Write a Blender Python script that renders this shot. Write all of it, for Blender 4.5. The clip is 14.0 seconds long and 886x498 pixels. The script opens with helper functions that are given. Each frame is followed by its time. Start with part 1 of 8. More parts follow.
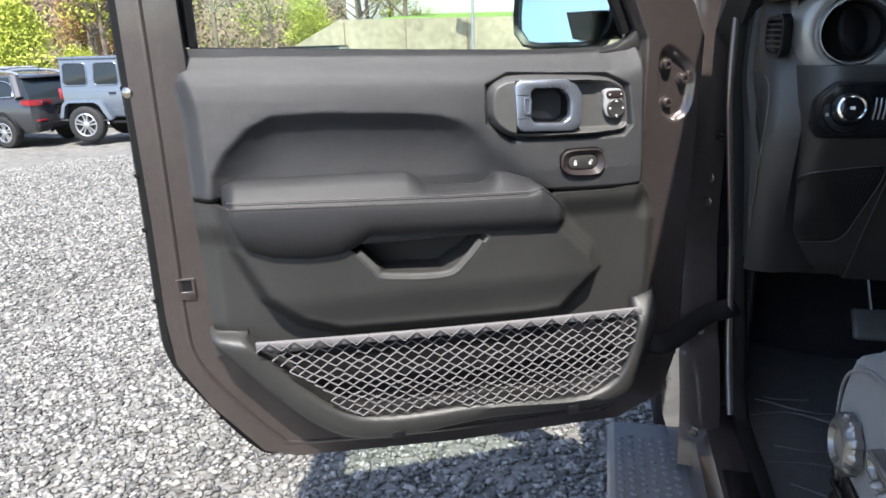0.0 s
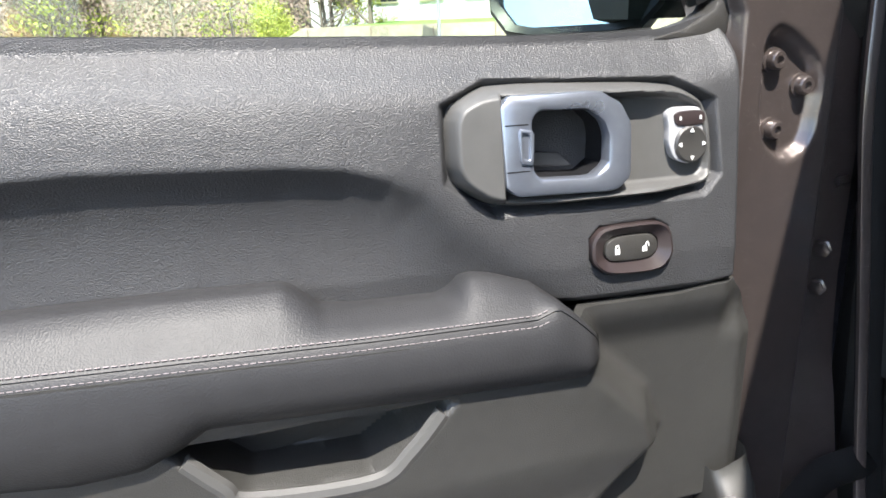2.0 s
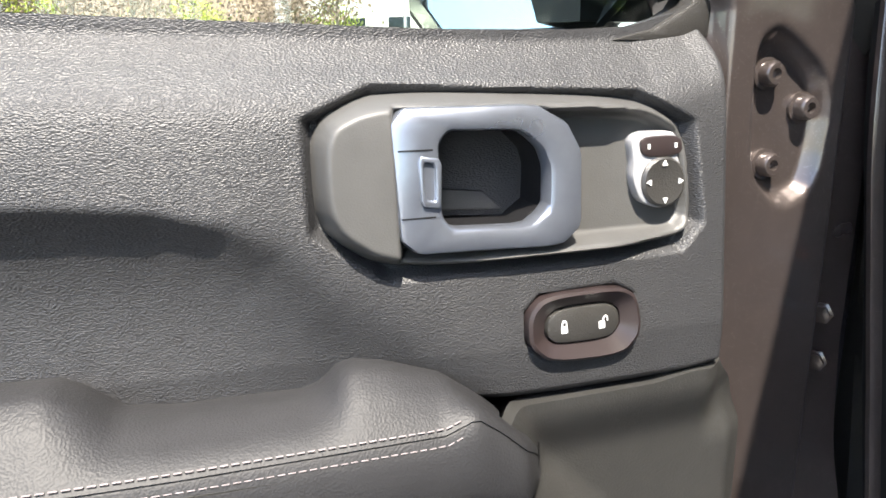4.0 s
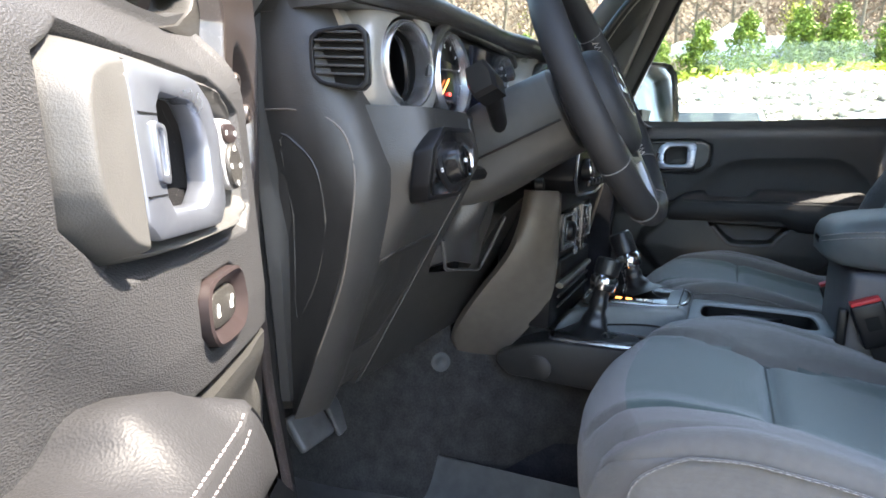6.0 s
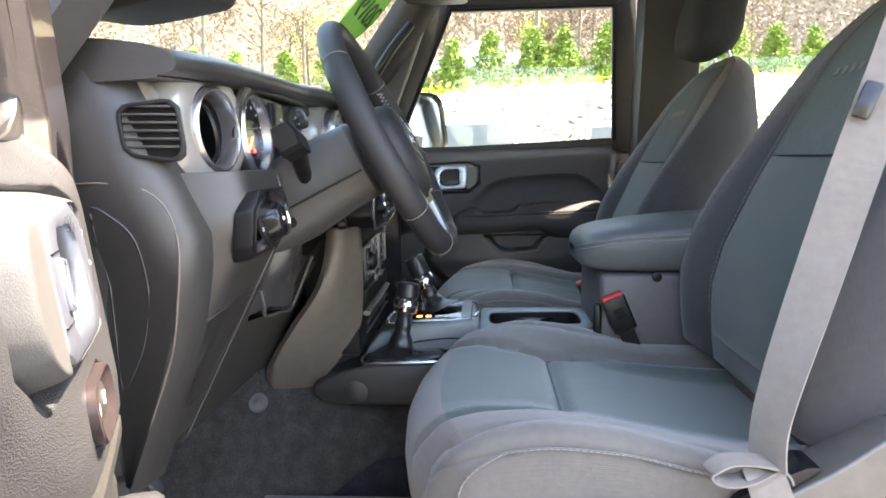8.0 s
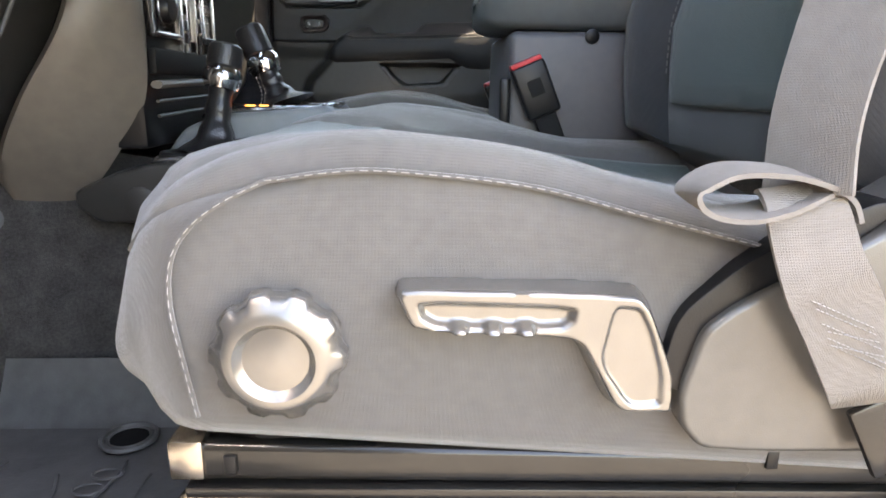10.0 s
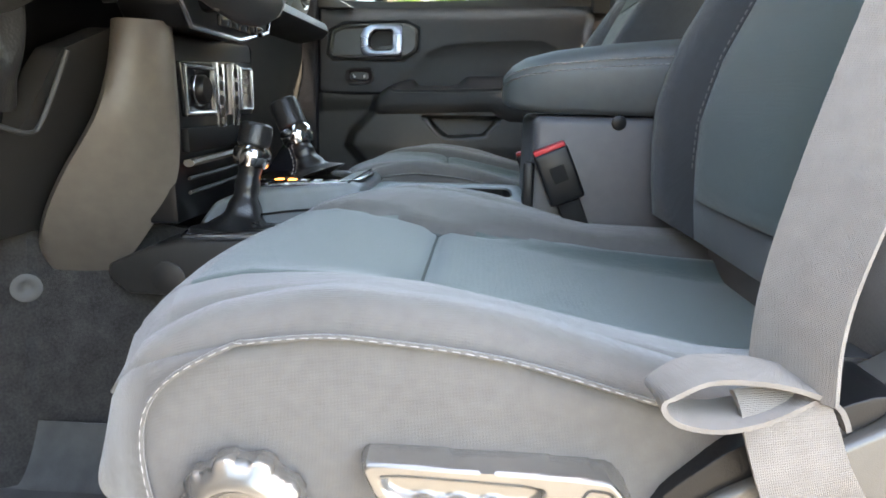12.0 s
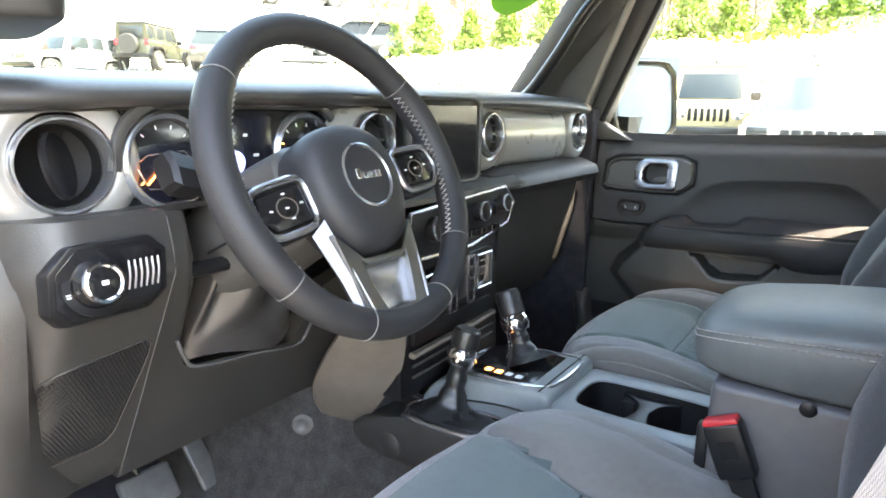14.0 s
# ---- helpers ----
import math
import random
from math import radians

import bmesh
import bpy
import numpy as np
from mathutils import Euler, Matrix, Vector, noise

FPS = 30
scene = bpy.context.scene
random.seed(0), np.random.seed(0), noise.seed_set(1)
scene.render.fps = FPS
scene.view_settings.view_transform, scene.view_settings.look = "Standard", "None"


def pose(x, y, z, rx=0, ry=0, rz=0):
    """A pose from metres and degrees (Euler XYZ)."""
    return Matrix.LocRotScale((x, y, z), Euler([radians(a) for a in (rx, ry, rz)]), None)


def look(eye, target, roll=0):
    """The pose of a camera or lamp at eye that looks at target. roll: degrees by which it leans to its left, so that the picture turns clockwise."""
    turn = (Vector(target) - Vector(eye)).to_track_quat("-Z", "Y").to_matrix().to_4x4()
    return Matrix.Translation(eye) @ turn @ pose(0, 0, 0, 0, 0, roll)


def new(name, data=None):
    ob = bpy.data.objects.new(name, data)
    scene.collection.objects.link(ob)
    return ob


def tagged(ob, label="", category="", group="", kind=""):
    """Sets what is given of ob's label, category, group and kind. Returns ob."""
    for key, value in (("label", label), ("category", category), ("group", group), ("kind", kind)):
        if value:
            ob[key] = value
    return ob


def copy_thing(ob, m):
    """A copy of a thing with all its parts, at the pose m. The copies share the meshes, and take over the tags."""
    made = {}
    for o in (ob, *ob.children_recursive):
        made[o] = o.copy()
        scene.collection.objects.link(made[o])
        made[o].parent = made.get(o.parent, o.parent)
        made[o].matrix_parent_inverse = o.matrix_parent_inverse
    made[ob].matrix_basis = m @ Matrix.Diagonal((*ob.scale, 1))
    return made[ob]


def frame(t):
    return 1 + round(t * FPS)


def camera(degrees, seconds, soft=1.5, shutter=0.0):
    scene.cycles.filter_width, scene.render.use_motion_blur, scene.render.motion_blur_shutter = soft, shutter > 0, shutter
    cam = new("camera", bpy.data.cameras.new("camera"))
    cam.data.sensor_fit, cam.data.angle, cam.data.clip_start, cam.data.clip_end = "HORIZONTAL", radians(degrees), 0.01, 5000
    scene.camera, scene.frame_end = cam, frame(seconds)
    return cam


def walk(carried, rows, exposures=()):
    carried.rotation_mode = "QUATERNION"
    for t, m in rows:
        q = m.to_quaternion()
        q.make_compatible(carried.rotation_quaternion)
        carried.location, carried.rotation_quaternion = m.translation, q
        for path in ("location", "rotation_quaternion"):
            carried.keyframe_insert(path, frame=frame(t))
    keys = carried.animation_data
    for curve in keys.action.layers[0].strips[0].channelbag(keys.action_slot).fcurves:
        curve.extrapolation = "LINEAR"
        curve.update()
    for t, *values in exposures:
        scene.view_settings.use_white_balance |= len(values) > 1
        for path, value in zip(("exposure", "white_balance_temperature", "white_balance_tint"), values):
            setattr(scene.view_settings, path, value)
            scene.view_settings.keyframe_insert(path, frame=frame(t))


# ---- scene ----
cam = camera(69.0, 14.0, soft=1.7)
PATH = [
    (0.0, (-0.9167, -0.0997, 1.2375), (-1.3538, 1.6568, 0.6579), -1.6),
    (0.5, (-0.9281, -0.056, 1.2365), (-1.3661, 1.6986, 0.656), -1.8),
    (1.0, (-0.9424, 0.076, 1.2365), (-1.3689, 1.8297, 0.6427), -1.9),
    (1.5, (-0.9604, 0.2384, 1.2384), (-1.368, 1.9979, 0.6475), -2.1),
    (2.0, (-0.9908, 0.3829, 1.2166), (-1.3518, 2.1612, 0.6532), -2.5),
    (2.5, (-0.9766, 0.4978, 1.1995), (-1.3595, 2.2866, 0.6864), -1.7),
    (2.7, (-0.949, 0.5386, 1.1966), (-1.4136, 2.3095, 0.6883), -1.9),
    (4.8, (-1.0364, 0.5282, 1.19), (-0.6546, 2.337, 0.751), 0.4),
    (5.0, (-1.0716, 0.5178, 1.1757), (-0.3268, 2.2164, 0.7634), 1.1),
    (5.5, (-1.1381, 0.5719, 1.1643), (0.2166, 1.8686, 0.8584), 3.2),
    (6.0, (-1.2198, 0.6337, 1.1529), (0.5016, 1.3803, 0.8536), 1.7),
    (6.5, (-1.2948, 0.6508, 1.19), (0.5633, 0.9262, 0.9031), -0.0),
    (7.0, (-1.3205, 0.6612, 1.2052), (0.5567, 0.8084, 0.9524), -0.6),
    (7.2, (-1.3272, 0.665, 1.2061), (0.55, 0.8122, 0.9562), -0.9),
    (9.3, (-1.0763, 0.5804, 1.0731), (0.7904, 0.6089, 0.7168), -1.1),
    (9.5, (-1.0232, 0.5633, 1.0161), (0.836, 0.5529, 0.6247), -0.4),
    (10.0, (-0.949, 0.5576, 0.923), (0.8892, 0.5007, 0.4489), 0.5),
    (10.5, (-0.9414, 0.5633, 0.8926), (0.8949, 0.4703, 0.4138), 1.4),
    (11.0, (-0.9471, 0.5633, 0.8897), (0.894, 0.4607, 0.4337), 1.8),
    (11.5, (-0.9528, 0.5491, 0.9192), (0.8959, 0.5101, 0.4812), 1.9),
    (12.0, (-0.9243, 0.514, 0.999), (0.9263, 0.6194, 0.5791), 1.2),
    (12.5, (-0.8826, 0.4769, 1.0978), (0.9538, 0.778, 0.7149), -0.3),
    (13.0, (-0.8911, 0.4227, 1.1672), (0.8683, 1.0203, 0.771), -0.6),
    (13.5, (-0.8987, 0.361, 1.2365), (0.7182, 1.2625, 0.8052), -0.2),
    (14.0, (-0.8863, 0.323, 1.2982), (0.6574, 1.3518, 0.8888), 0.9),
]
EXPOSURES = [(0.0, 1.7, 6400, 10), (2.0, 2.25, 6450, 10), (2.7, 2.25, 6550, 10), (4.8, 2.6, 6950, 10), (5.5, 3.25, 7050, 11), (6.0, 3.46, 7150, 12), (7.2, 3.62, 7500, 15), (9.3, 4.3, 8400, 17), (9.5, 4.3, 8500, 17), (10.0, 4.08, 8700, 16), (10.5, 3.97, 8700, 15), (11.5, 4.05, 8600, 14), (12.0, 4.2, 8300, 11), (12.5, 4.72, 8400, 13), (13.0, 5.02, 8500, 16), (13.5, 4.87, 8300, 15), (14.0, 4.63, 8150, 14)]
walk(cam, [(t, look(eye, target, roll)) for t, eye, target, roll in PATH], EXPOSURES)

# ---- world, sun, exposure ----
SUN_WAY = Vector((-0.16, 0.66, -1.23)).normalized()
world = bpy.data.worlds.new("sky")
scene.world = world
world.use_nodes = True
wn = world.node_tree
sky = wn.nodes.new("ShaderNodeTexSky")
sky.sky_type, sky.sun_disc = "NISHITA", False
sky.sun_elevation = math.asin(-SUN_WAY.z)
sky.sun_rotation = math.atan2(-SUN_WAY.x, -SUN_WAY.y)
sky.air_density, sky.dust_density = 1.0, 1.2
wn.nodes["Background"].inputs[1].default_value = 0.13
wn.links.new(sky.outputs[0], wn.nodes["Background"].inputs[0])
sun_data = bpy.data.lights.new("sun", "SUN")
sun_data.energy, sun_data.angle, sun_data.color = 3.7, radians(0.53), (1.0, 0.95, 0.87)
sun = new("sun", sun_data)
sun.matrix_basis = look((0, -8, 15), Vector((0, -8, 15)) + SUN_WAY)


# ---- materials ----
def mat(name, color, rough=0.6, metal=0.0, vary=0.12, scale=40.0, bump=0.0, bscale=400.0, kind="noise", coat=0.0, spec=0.5, tint=None, speck=0.0, sheen=0.0, stretch=1.0):
    """A procedural surface: a base colour that wanders at two scales, uneven gloss, and a fine relief."""
    m = bpy.data.materials.new(name)
    m.use_nodes = True
    t = m.node_tree
    N, L = t.nodes, t.links
    b = N["Principled BSDF"]
    co = N.new("ShaderNodeTexCoord")
    big = N.new("ShaderNodeTexNoise")
    big.inputs["Scale"].default_value, big.inputs["Detail"].default_value = scale * 0.12, 4
    fine = N.new("ShaderNodeTexNoise")
    fine.inputs["Scale"].default_value, fine.inputs["Detail"].default_value = scale, 6
    for n in (big, fine):
        L.new(co.outputs["Object"], n.inputs["Vector"])
    mix = N.new("ShaderNodeMath")
    mix.operation = "ADD"
    L.new(big.outputs["Fac"], mix.inputs[0])
    L.new(fine.outputs["Fac"], mix.inputs[1])
    ramp = N.new("ShaderNodeMapRange")
    ramp.inputs["From Min"].default_value, ramp.inputs["From Max"].default_value = 0.7, 1.3
    L.new(mix.outputs[0], ramp.inputs["Value"])
    cm = N.new("ShaderNodeMix")
    cm.data_type = "RGBA"
    c = Vector(color)
    other = Vector(tint) if tint else c * (1 + vary)
    cm.inputs[6].default_value = (*(c * (1 - vary)), 1)
    cm.inputs[7].default_value = (*other, 1)
    L.new(ramp.outputs[0], cm.inputs[0])
    colour = cm.outputs[2]
    if speck:
        sp = N.new("ShaderNodeTexVoronoi")
        sp.inputs["Scale"].default_value = 900
        L.new(co.outputs["Object"], sp.inputs["Vector"])
        lt = N.new("ShaderNodeMath")
        lt.operation, lt.inputs[1].default_value = "LESS_THAN", 0.12
        L.new(sp.outputs["Distance"], lt.inputs[0])
        sm = N.new("ShaderNodeMix")
        sm.data_type = "RGBA"
        ml = N.new("ShaderNodeMath")
        ml.operation, ml.inputs[1].default_value = "MULTIPLY", speck
        L.new(lt.outputs[0], ml.inputs[0])
        L.new(ml.outputs[0], sm.inputs[0])
        L.new(colour, sm.inputs[6])
        sm.inputs[7].default_value = (0.7, 0.66, 0.62, 1)
        colour = sm.outputs[2]
    L.new(colour, b.inputs["Base Color"])
    rr = N.new("ShaderNodeMapRange")
    rr.inputs["To Min"].default_value, rr.inputs["To Max"].default_value = max(0.02, rough - 0.08), min(1, rough + 0.08)
    L.new(big.outputs["Fac"], rr.inputs["Value"])
    L.new(rr.outputs[0], b.inputs["Roughness"])
    b.inputs["Metallic"].default_value = metal
    b.inputs["Coat Weight"].default_value = coat
    b.inputs["Coat Roughness"].default_value = 0.08
    b.inputs["Specular IOR Level"].default_value = spec
    b.inputs["Sheen Weight"].default_value, b.inputs["Sheen Roughness"].default_value = sheen, 0.45
    if bump:
        bp = N.new("ShaderNodeBump")
        bp.inputs["Strength"].default_value, bp.inputs["Distance"].default_value = bump, 0.002
        if kind == "leather":
            v = N.new("ShaderNodeTexVoronoi")
            v.feature = "SMOOTH_F1"
            v.inputs["Scale"].default_value = bscale
            wob = N.new("ShaderNodeMixRGB")
            wob.inputs[0].default_value = 0.004
            L.new(co.outputs["Object"], wob.inputs[1])
            L.new(fine.outputs["Color"], wob.inputs[2])
            mp = N.new("ShaderNodeMapping")
            mp.inputs["Scale"].default_value = (1.0, 1.0, stretch)
            L.new(wob.outputs[0], mp.inputs["Vector"])
            L.new(mp.outputs[0], v.inputs["Vector"])
            h = v.outputs["Distance"]
        elif kind == "weave":
            h = None
            for way in ("X", "Y", "Z"):
                w = N.new("ShaderNodeTexWave")
                w.bands_direction = way
                w.inputs["Scale"].default_value, w.inputs["Distortion"].default_value = bscale / 6.0, 0.6
                L.new(co.outputs["Object"], w.inputs["Vector"])
                if h is None:
                    h = w.outputs["Fac"]
                else:
                    a = N.new("ShaderNodeMath")
                    L.new(h, a.inputs[0])
                    L.new(w.outputs["Fac"], a.inputs[1])
                    h = a.outputs[0]
        elif kind == "cells":
            v = N.new("ShaderNodeTexVoronoi")
            v.inputs["Scale"].default_value = bscale
            L.new(co.outputs["Object"], v.inputs["Vector"])
            h = v.outputs["Distance"]
        else:
            n = N.new("ShaderNodeTexNoise")
            n.inputs["Scale"].default_value, n.inputs["Detail"].default_value = bscale, 3
            L.new(co.outputs["Object"], n.inputs["Vector"])
            h = n.outputs["Fac"]
        L.new(h, bp.inputs["Height"])
        L.new(bp.outputs[0], b.inputs["Normal"])
    return m


def glass(name, tint, gloss=0.9):
    """Thin pane: light passes tinted, the gloss follows Fresnel."""
    m = bpy.data.materials.new(name)
    m.use_nodes = True
    t = m.node_tree
    t.nodes.remove(t.nodes["Principled BSDF"])
    tr, gl, mx, fr, pw, ad = (t.nodes.new(k) for k in ("ShaderNodeBsdfTransparent", "ShaderNodeBsdfGlossy", "ShaderNodeMixShader", "ShaderNodeLayerWeight", "ShaderNodeMath", "ShaderNodeMath"))
    tr.inputs[0].default_value = (*tint, 1)
    gl.inputs["Roughness"].default_value = 0.01
    gl.inputs[0].default_value = (gloss, gloss, gloss, 1)
    fr.inputs[0].default_value = 0.5
    pw.operation, pw.inputs[1].default_value = "POWER", 5.0
    ad.operation, ad.inputs[1].default_value, ad.inputs[2].default_value = "MULTIPLY_ADD", 0.45, 0.03
    t.links.new(fr.outputs["Facing"], pw.inputs[0])
    t.links.new(pw.outputs[0], ad.inputs[0])
    t.links.new(ad.outputs[0], mx.inputs[0])
    t.links.new(tr.outputs[0], mx.inputs[1])
    t.links.new(gl.outputs[0], mx.inputs[2])
    t.links.new(mx.outputs[0], t.nodes["Material Output"].inputs[0])
    return m


def glow(name, color, power):
    m = bpy.data.materials.new(name)
    m.use_nodes = True
    b = m.node_tree.nodes["Principled BSDF"]
    b.inputs["Base Color"].default_value = (*color, 1)
    b.inputs["Emission Color"].default_value = (*color, 1)
    b.inputs["Emission Strength"].default_value = power
    return m


LEATHERETTE = mat("door_leatherette", (0.0315, 0.0317, 0.0335), 0.47, vary=0.10, scale=60, bump=0.4, bscale=800, kind="leather", spec=0.5, stretch=2.2)
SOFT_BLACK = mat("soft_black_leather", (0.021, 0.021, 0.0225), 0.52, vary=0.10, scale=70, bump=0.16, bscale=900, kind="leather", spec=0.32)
GRAINED = mat("grained_plastic", (0.0315, 0.030, 0.028), 0.36, vary=0.12, scale=80, bump=0.28, bscale=900, spec=0.6)
DOOR_PLASTIC = mat("door_grained_plastic", (0.0315, 0.031, 0.0295), 0.42, vary=0.12, scale=80, bump=0.28, bscale=900, spec=0.6)
SWITCH_GREY = mat("pale_switch_plastic", (0.27, 0.27, 0.28), 0.48, vary=0.06, scale=80)
# Black lid leather lightened to grey-green: sky reflection put into its colour.
LID_LEATHER_SHEEN = mat("lid_leather_sky_sheen", (0.096, 0.106, 0.107), 0.48, vary=0.10, scale=70, bump=0.08, bscale=900, kind="leather")
LEVER_LEATHER = mat("lever_leather", (0.018, 0.018, 0.019), 0.30, vary=0.2, scale=50, bump=0.2, bscale=500, kind="leather")
BOOT_LEATHER = mat("boot_leather", (0.028, 0.026, 0.025), 0.30, vary=0.15, scale=40, bump=0.12, bscale=400, kind="leather")
DARK_PLASTIC = mat("black_plastic", (0.009, 0.009, 0.010), 0.34, vary=0.15, scale=60, bump=0.12, bscale=900, spec=0.35)
GLOSS_BLACK = mat("gloss_black", (0.010, 0.010, 0.011), 0.16, vary=0.1, scale=30, coat=0.3)
BEZEL_GREY = mat("bezel_plastic", (0.066, 0.065, 0.063), 0.45, vary=0.10, scale=60, bump=0.15, bscale=1200)
TRIM_GREY = mat("grey_plastic_trim", (0.128, 0.108, 0.088), 0.36, vary=0.12, scale=60, bump=0.2, bscale=1000, spec=0.55)
CONSOLE_GREY = mat("console_grey", (0.18, 0.195, 0.20), 0.36, vary=0.08, scale=60, bump=0.15, bscale=1200)
BOX_GREY = mat("storage_box_grey", (0.078, 0.077, 0.082), 0.36, vary=0.10, scale=60, bump=0.2, bscale=1000)
SEAT_PLASTIC = mat("seat_grey_plastic", (0.105, 0.098, 0.088), 0.20, vary=0.10, scale=60, bump=0.10, bscale=1200, spec=0.8)
KNOB_PLASTIC = mat("silver_grey_plastic", (0.25, 0.237, 0.22), 0.22, metal=0.7, vary=0.08, scale=60, bump=0.06, bscale=1200, coat=0.2)
BAND_PAINT = mat("dash_band_paint", (0.26, 0.25, 0.232), 0.3, metal=0.2, vary=0.05, scale=200, coat=0.6)
SILVER = mat("satin_silver", (0.46, 0.465, 0.48), 0.24, metal=0.9, vary=0.05, scale=150)
HANDLE_SILVER = mat("handle_silver", (0.29, 0.315, 0.37), 0.30, metal=0.8, vary=0.05, scale=150)
SPOKE_SATIN = mat("satin_spoke_blade", (0.17, 0.168, 0.165), 0.40, metal=0.9, vary=0.06, scale=120)
SPOKE_CHROME = mat("brushed_spoke", (0.27, 0.265, 0.26), 0.42, metal=1.0, vary=0.06, scale=120)
SWITCH_FRAME = mat("brown_black_plastic", (0.026, 0.019, 0.019), 0.32, vary=0.1, scale=60)
CHROME = mat("chrome", (0.75, 0.75, 0.76), 0.10, metal=1.0, vary=0.03, scale=60)
STEEL = mat("bare_steel", (0.50, 0.45, 0.39), 0.22, metal=1.0, vary=0.18, scale=30, bump=0.15, bscale=60)
DARK_STEEL = mat("black_steel", (0.012, 0.011, 0.010), 0.26, metal=0.0, vary=0.2, scale=40, coat=0.25)
BODY_PAINT = mat("granite_metallic_paint", (0.080, 0.065, 0.061), 0.30, metal=0.55, vary=0.10, scale=60, coat=1.0, speck=0.45)
RUBBER = mat("black_rubber", (0.008, 0.008, 0.008), 0.62, vary=0.2, scale=50, bump=0.1, bscale=300, spec=0.2)
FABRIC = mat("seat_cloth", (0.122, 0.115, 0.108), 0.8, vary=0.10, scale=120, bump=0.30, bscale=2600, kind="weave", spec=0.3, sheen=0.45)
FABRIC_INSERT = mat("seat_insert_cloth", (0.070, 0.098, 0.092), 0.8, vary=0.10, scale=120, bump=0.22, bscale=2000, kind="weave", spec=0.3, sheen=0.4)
# Cushion cloths darkened for the backrests: cabin shade put into the colour.
FABRIC_BACK_SHADED = mat("seat_back_cloth_shaded", (0.044, 0.045, 0.048), 0.82, vary=0.10, scale=120, bump=0.28, bscale=2600, kind="weave", spec=0.25, sheen=0.3)
FABRIC_BACK_INSERT_SHADED = mat("seat_back_insert_cloth_shaded", (0.046, 0.066, 0.061), 0.82, vary=0.10, scale=120, bump=0.22, bscale=2000, kind="weave", spec=0.25, sheen=0.3)
FABRIC_DARK = mat("seat_shadow_cloth", (0.034, 0.036, 0.037), 0.88, vary=0.12, scale=120, bump=0.25, bscale=2400, kind="weave", spec=0.2)
FABRIC_GREY = mat("seat_stripe_cloth", (0.095, 0.108, 0.104), 0.88, vary=0.10, scale=120, bump=0.25, bscale=2400, kind="weave", spec=0.2)
DOOR_THREAD = mat("mauve_thread", (0.20, 0.175, 0.178), 0.8, vary=0.2, scale=300)
STITCH = mat("grey_thread", (0.36, 0.34, 0.325), 0.8, vary=0.2, scale=300)
THREAD = mat("dark_thread", (0.13, 0.125, 0.12), 0.8, vary=0.2, scale=300)
WEBBING = mat("grey_webbing", (0.25, 0.226, 0.206), 0.72, vary=0.10, scale=90, bump=0.5, bscale=2600, kind="weave")
NET = mat("elastic_net", (0.1250, 0.1187, 0.1225), 0.75, vary=0.15, scale=300)
UNDER_CARPET = mat("black_carpet", (0.0425, 0.0425, 0.0488), 0.95, vary=0.35, scale=300, bump=0.9, bscale=700, spec=0.1)
CARPET = mat("black_carpet", (0.0308, 0.0308, 0.0364), 0.95, vary=0.35, scale=300, bump=0.9, bscale=700, spec=0.1)
TUNNEL_CARPET = mat("tunnel_carpet_pile", (0.0552, 0.0528, 0.0516), 0.95, vary=0.35, scale=300, bump=0.9, bscale=700, spec=0.1)
STEP_PLASTIC = mat("step_plastic", (0.15, 0.155, 0.165), 0.55, vary=0.15, scale=40, bump=0.2, bscale=300)
MAT_RUBBER = mat("floor_mat_rubber", (0.105, 0.105, 0.104), 0.42, vary=0.25, scale=40, bump=0.2, bscale=300, spec=0.6)
HEADLINER = mat("headliner", (0.09, 0.09, 0.086), 0.9, vary=0.08, scale=100, bump=0.2, bscale=900)
PILLAR = mat("pillar_trim", (0.026, 0.026, 0.025), 0.5, vary=0.1, scale=80, bump=0.2, bscale=900)
RED = mat("red_plastic", (0.55, 0.025, 0.03), 0.4, vary=0.1, scale=60)
WHITE_MARK = mat("white_print", (0.75, 0.75, 0.73), 0.6, vary=0.05, scale=60)
ORANGE_MARK = glow("orange_gauge_light", (0.9, 0.25, 0.06), 0.9)
RED_MARK = glow("red_gauge_light", (0.8, 0.05, 0.05), 0.8)
BLUE_MARK = glow("blue_display", (0.10, 0.14, 0.45), 0.5)
DISPLAY = mat("dark_display", (0.012, 0.013, 0.020), 0.12, vary=0.2, scale=30)
SCREEN = mat("touch_screen", (0.014, 0.015, 0.016), 0.07, vary=0.1, scale=20)
GLASS = glass("window_glass", (0.91, 0.965, 0.925))
GLASS_FAR = mat("car_glass", (0.02, 0.026, 0.03), 0.06, vary=0.1, scale=3, spec=0.35)
MIRROR = mat("mirror_glass", (0.86, 0.88, 0.90), 0.02, metal=1.0, vary=0.01, scale=10)


# ---- helpers of shape ----
def thing(name, label, category, base=(0, 0, 0), m=None, group="", kind=""):
    ob = new(name)
    ob.empty_display_size = 0.05
    ob.matrix_basis = m if m is not None else Matrix.Translation(base)
    return tagged(ob, label, category, group, kind)


def part(name, bm, material, parent=None, label="", sharp=38, local=False):
    """Links a bmesh as one mesh object. Coordinates are the world's, or the thing's own with local=True."""
    bmesh.ops.recalc_face_normals(bm, faces=bm.faces)
    me = bpy.data.meshes.new(name)
    bm.to_mesh(me)
    bm.free()
    return link(name, me, material, parent, label, sharp, local)


def link(name, me, material, parent=None, label="", sharp=38, local=False):
    me.materials.append(material)
    me.polygons.foreach_set("use_smooth", [True] * len(me.polygons))
    me.set_sharp_from_angle(angle=radians(sharp))
    ob = new(name, me)
    if parent:
        ob.parent = parent
        if not local and parent.type == "EMPTY":
            ob.matrix_parent_inverse = parent.matrix_basis.inverted()
    return tagged(ob, label)


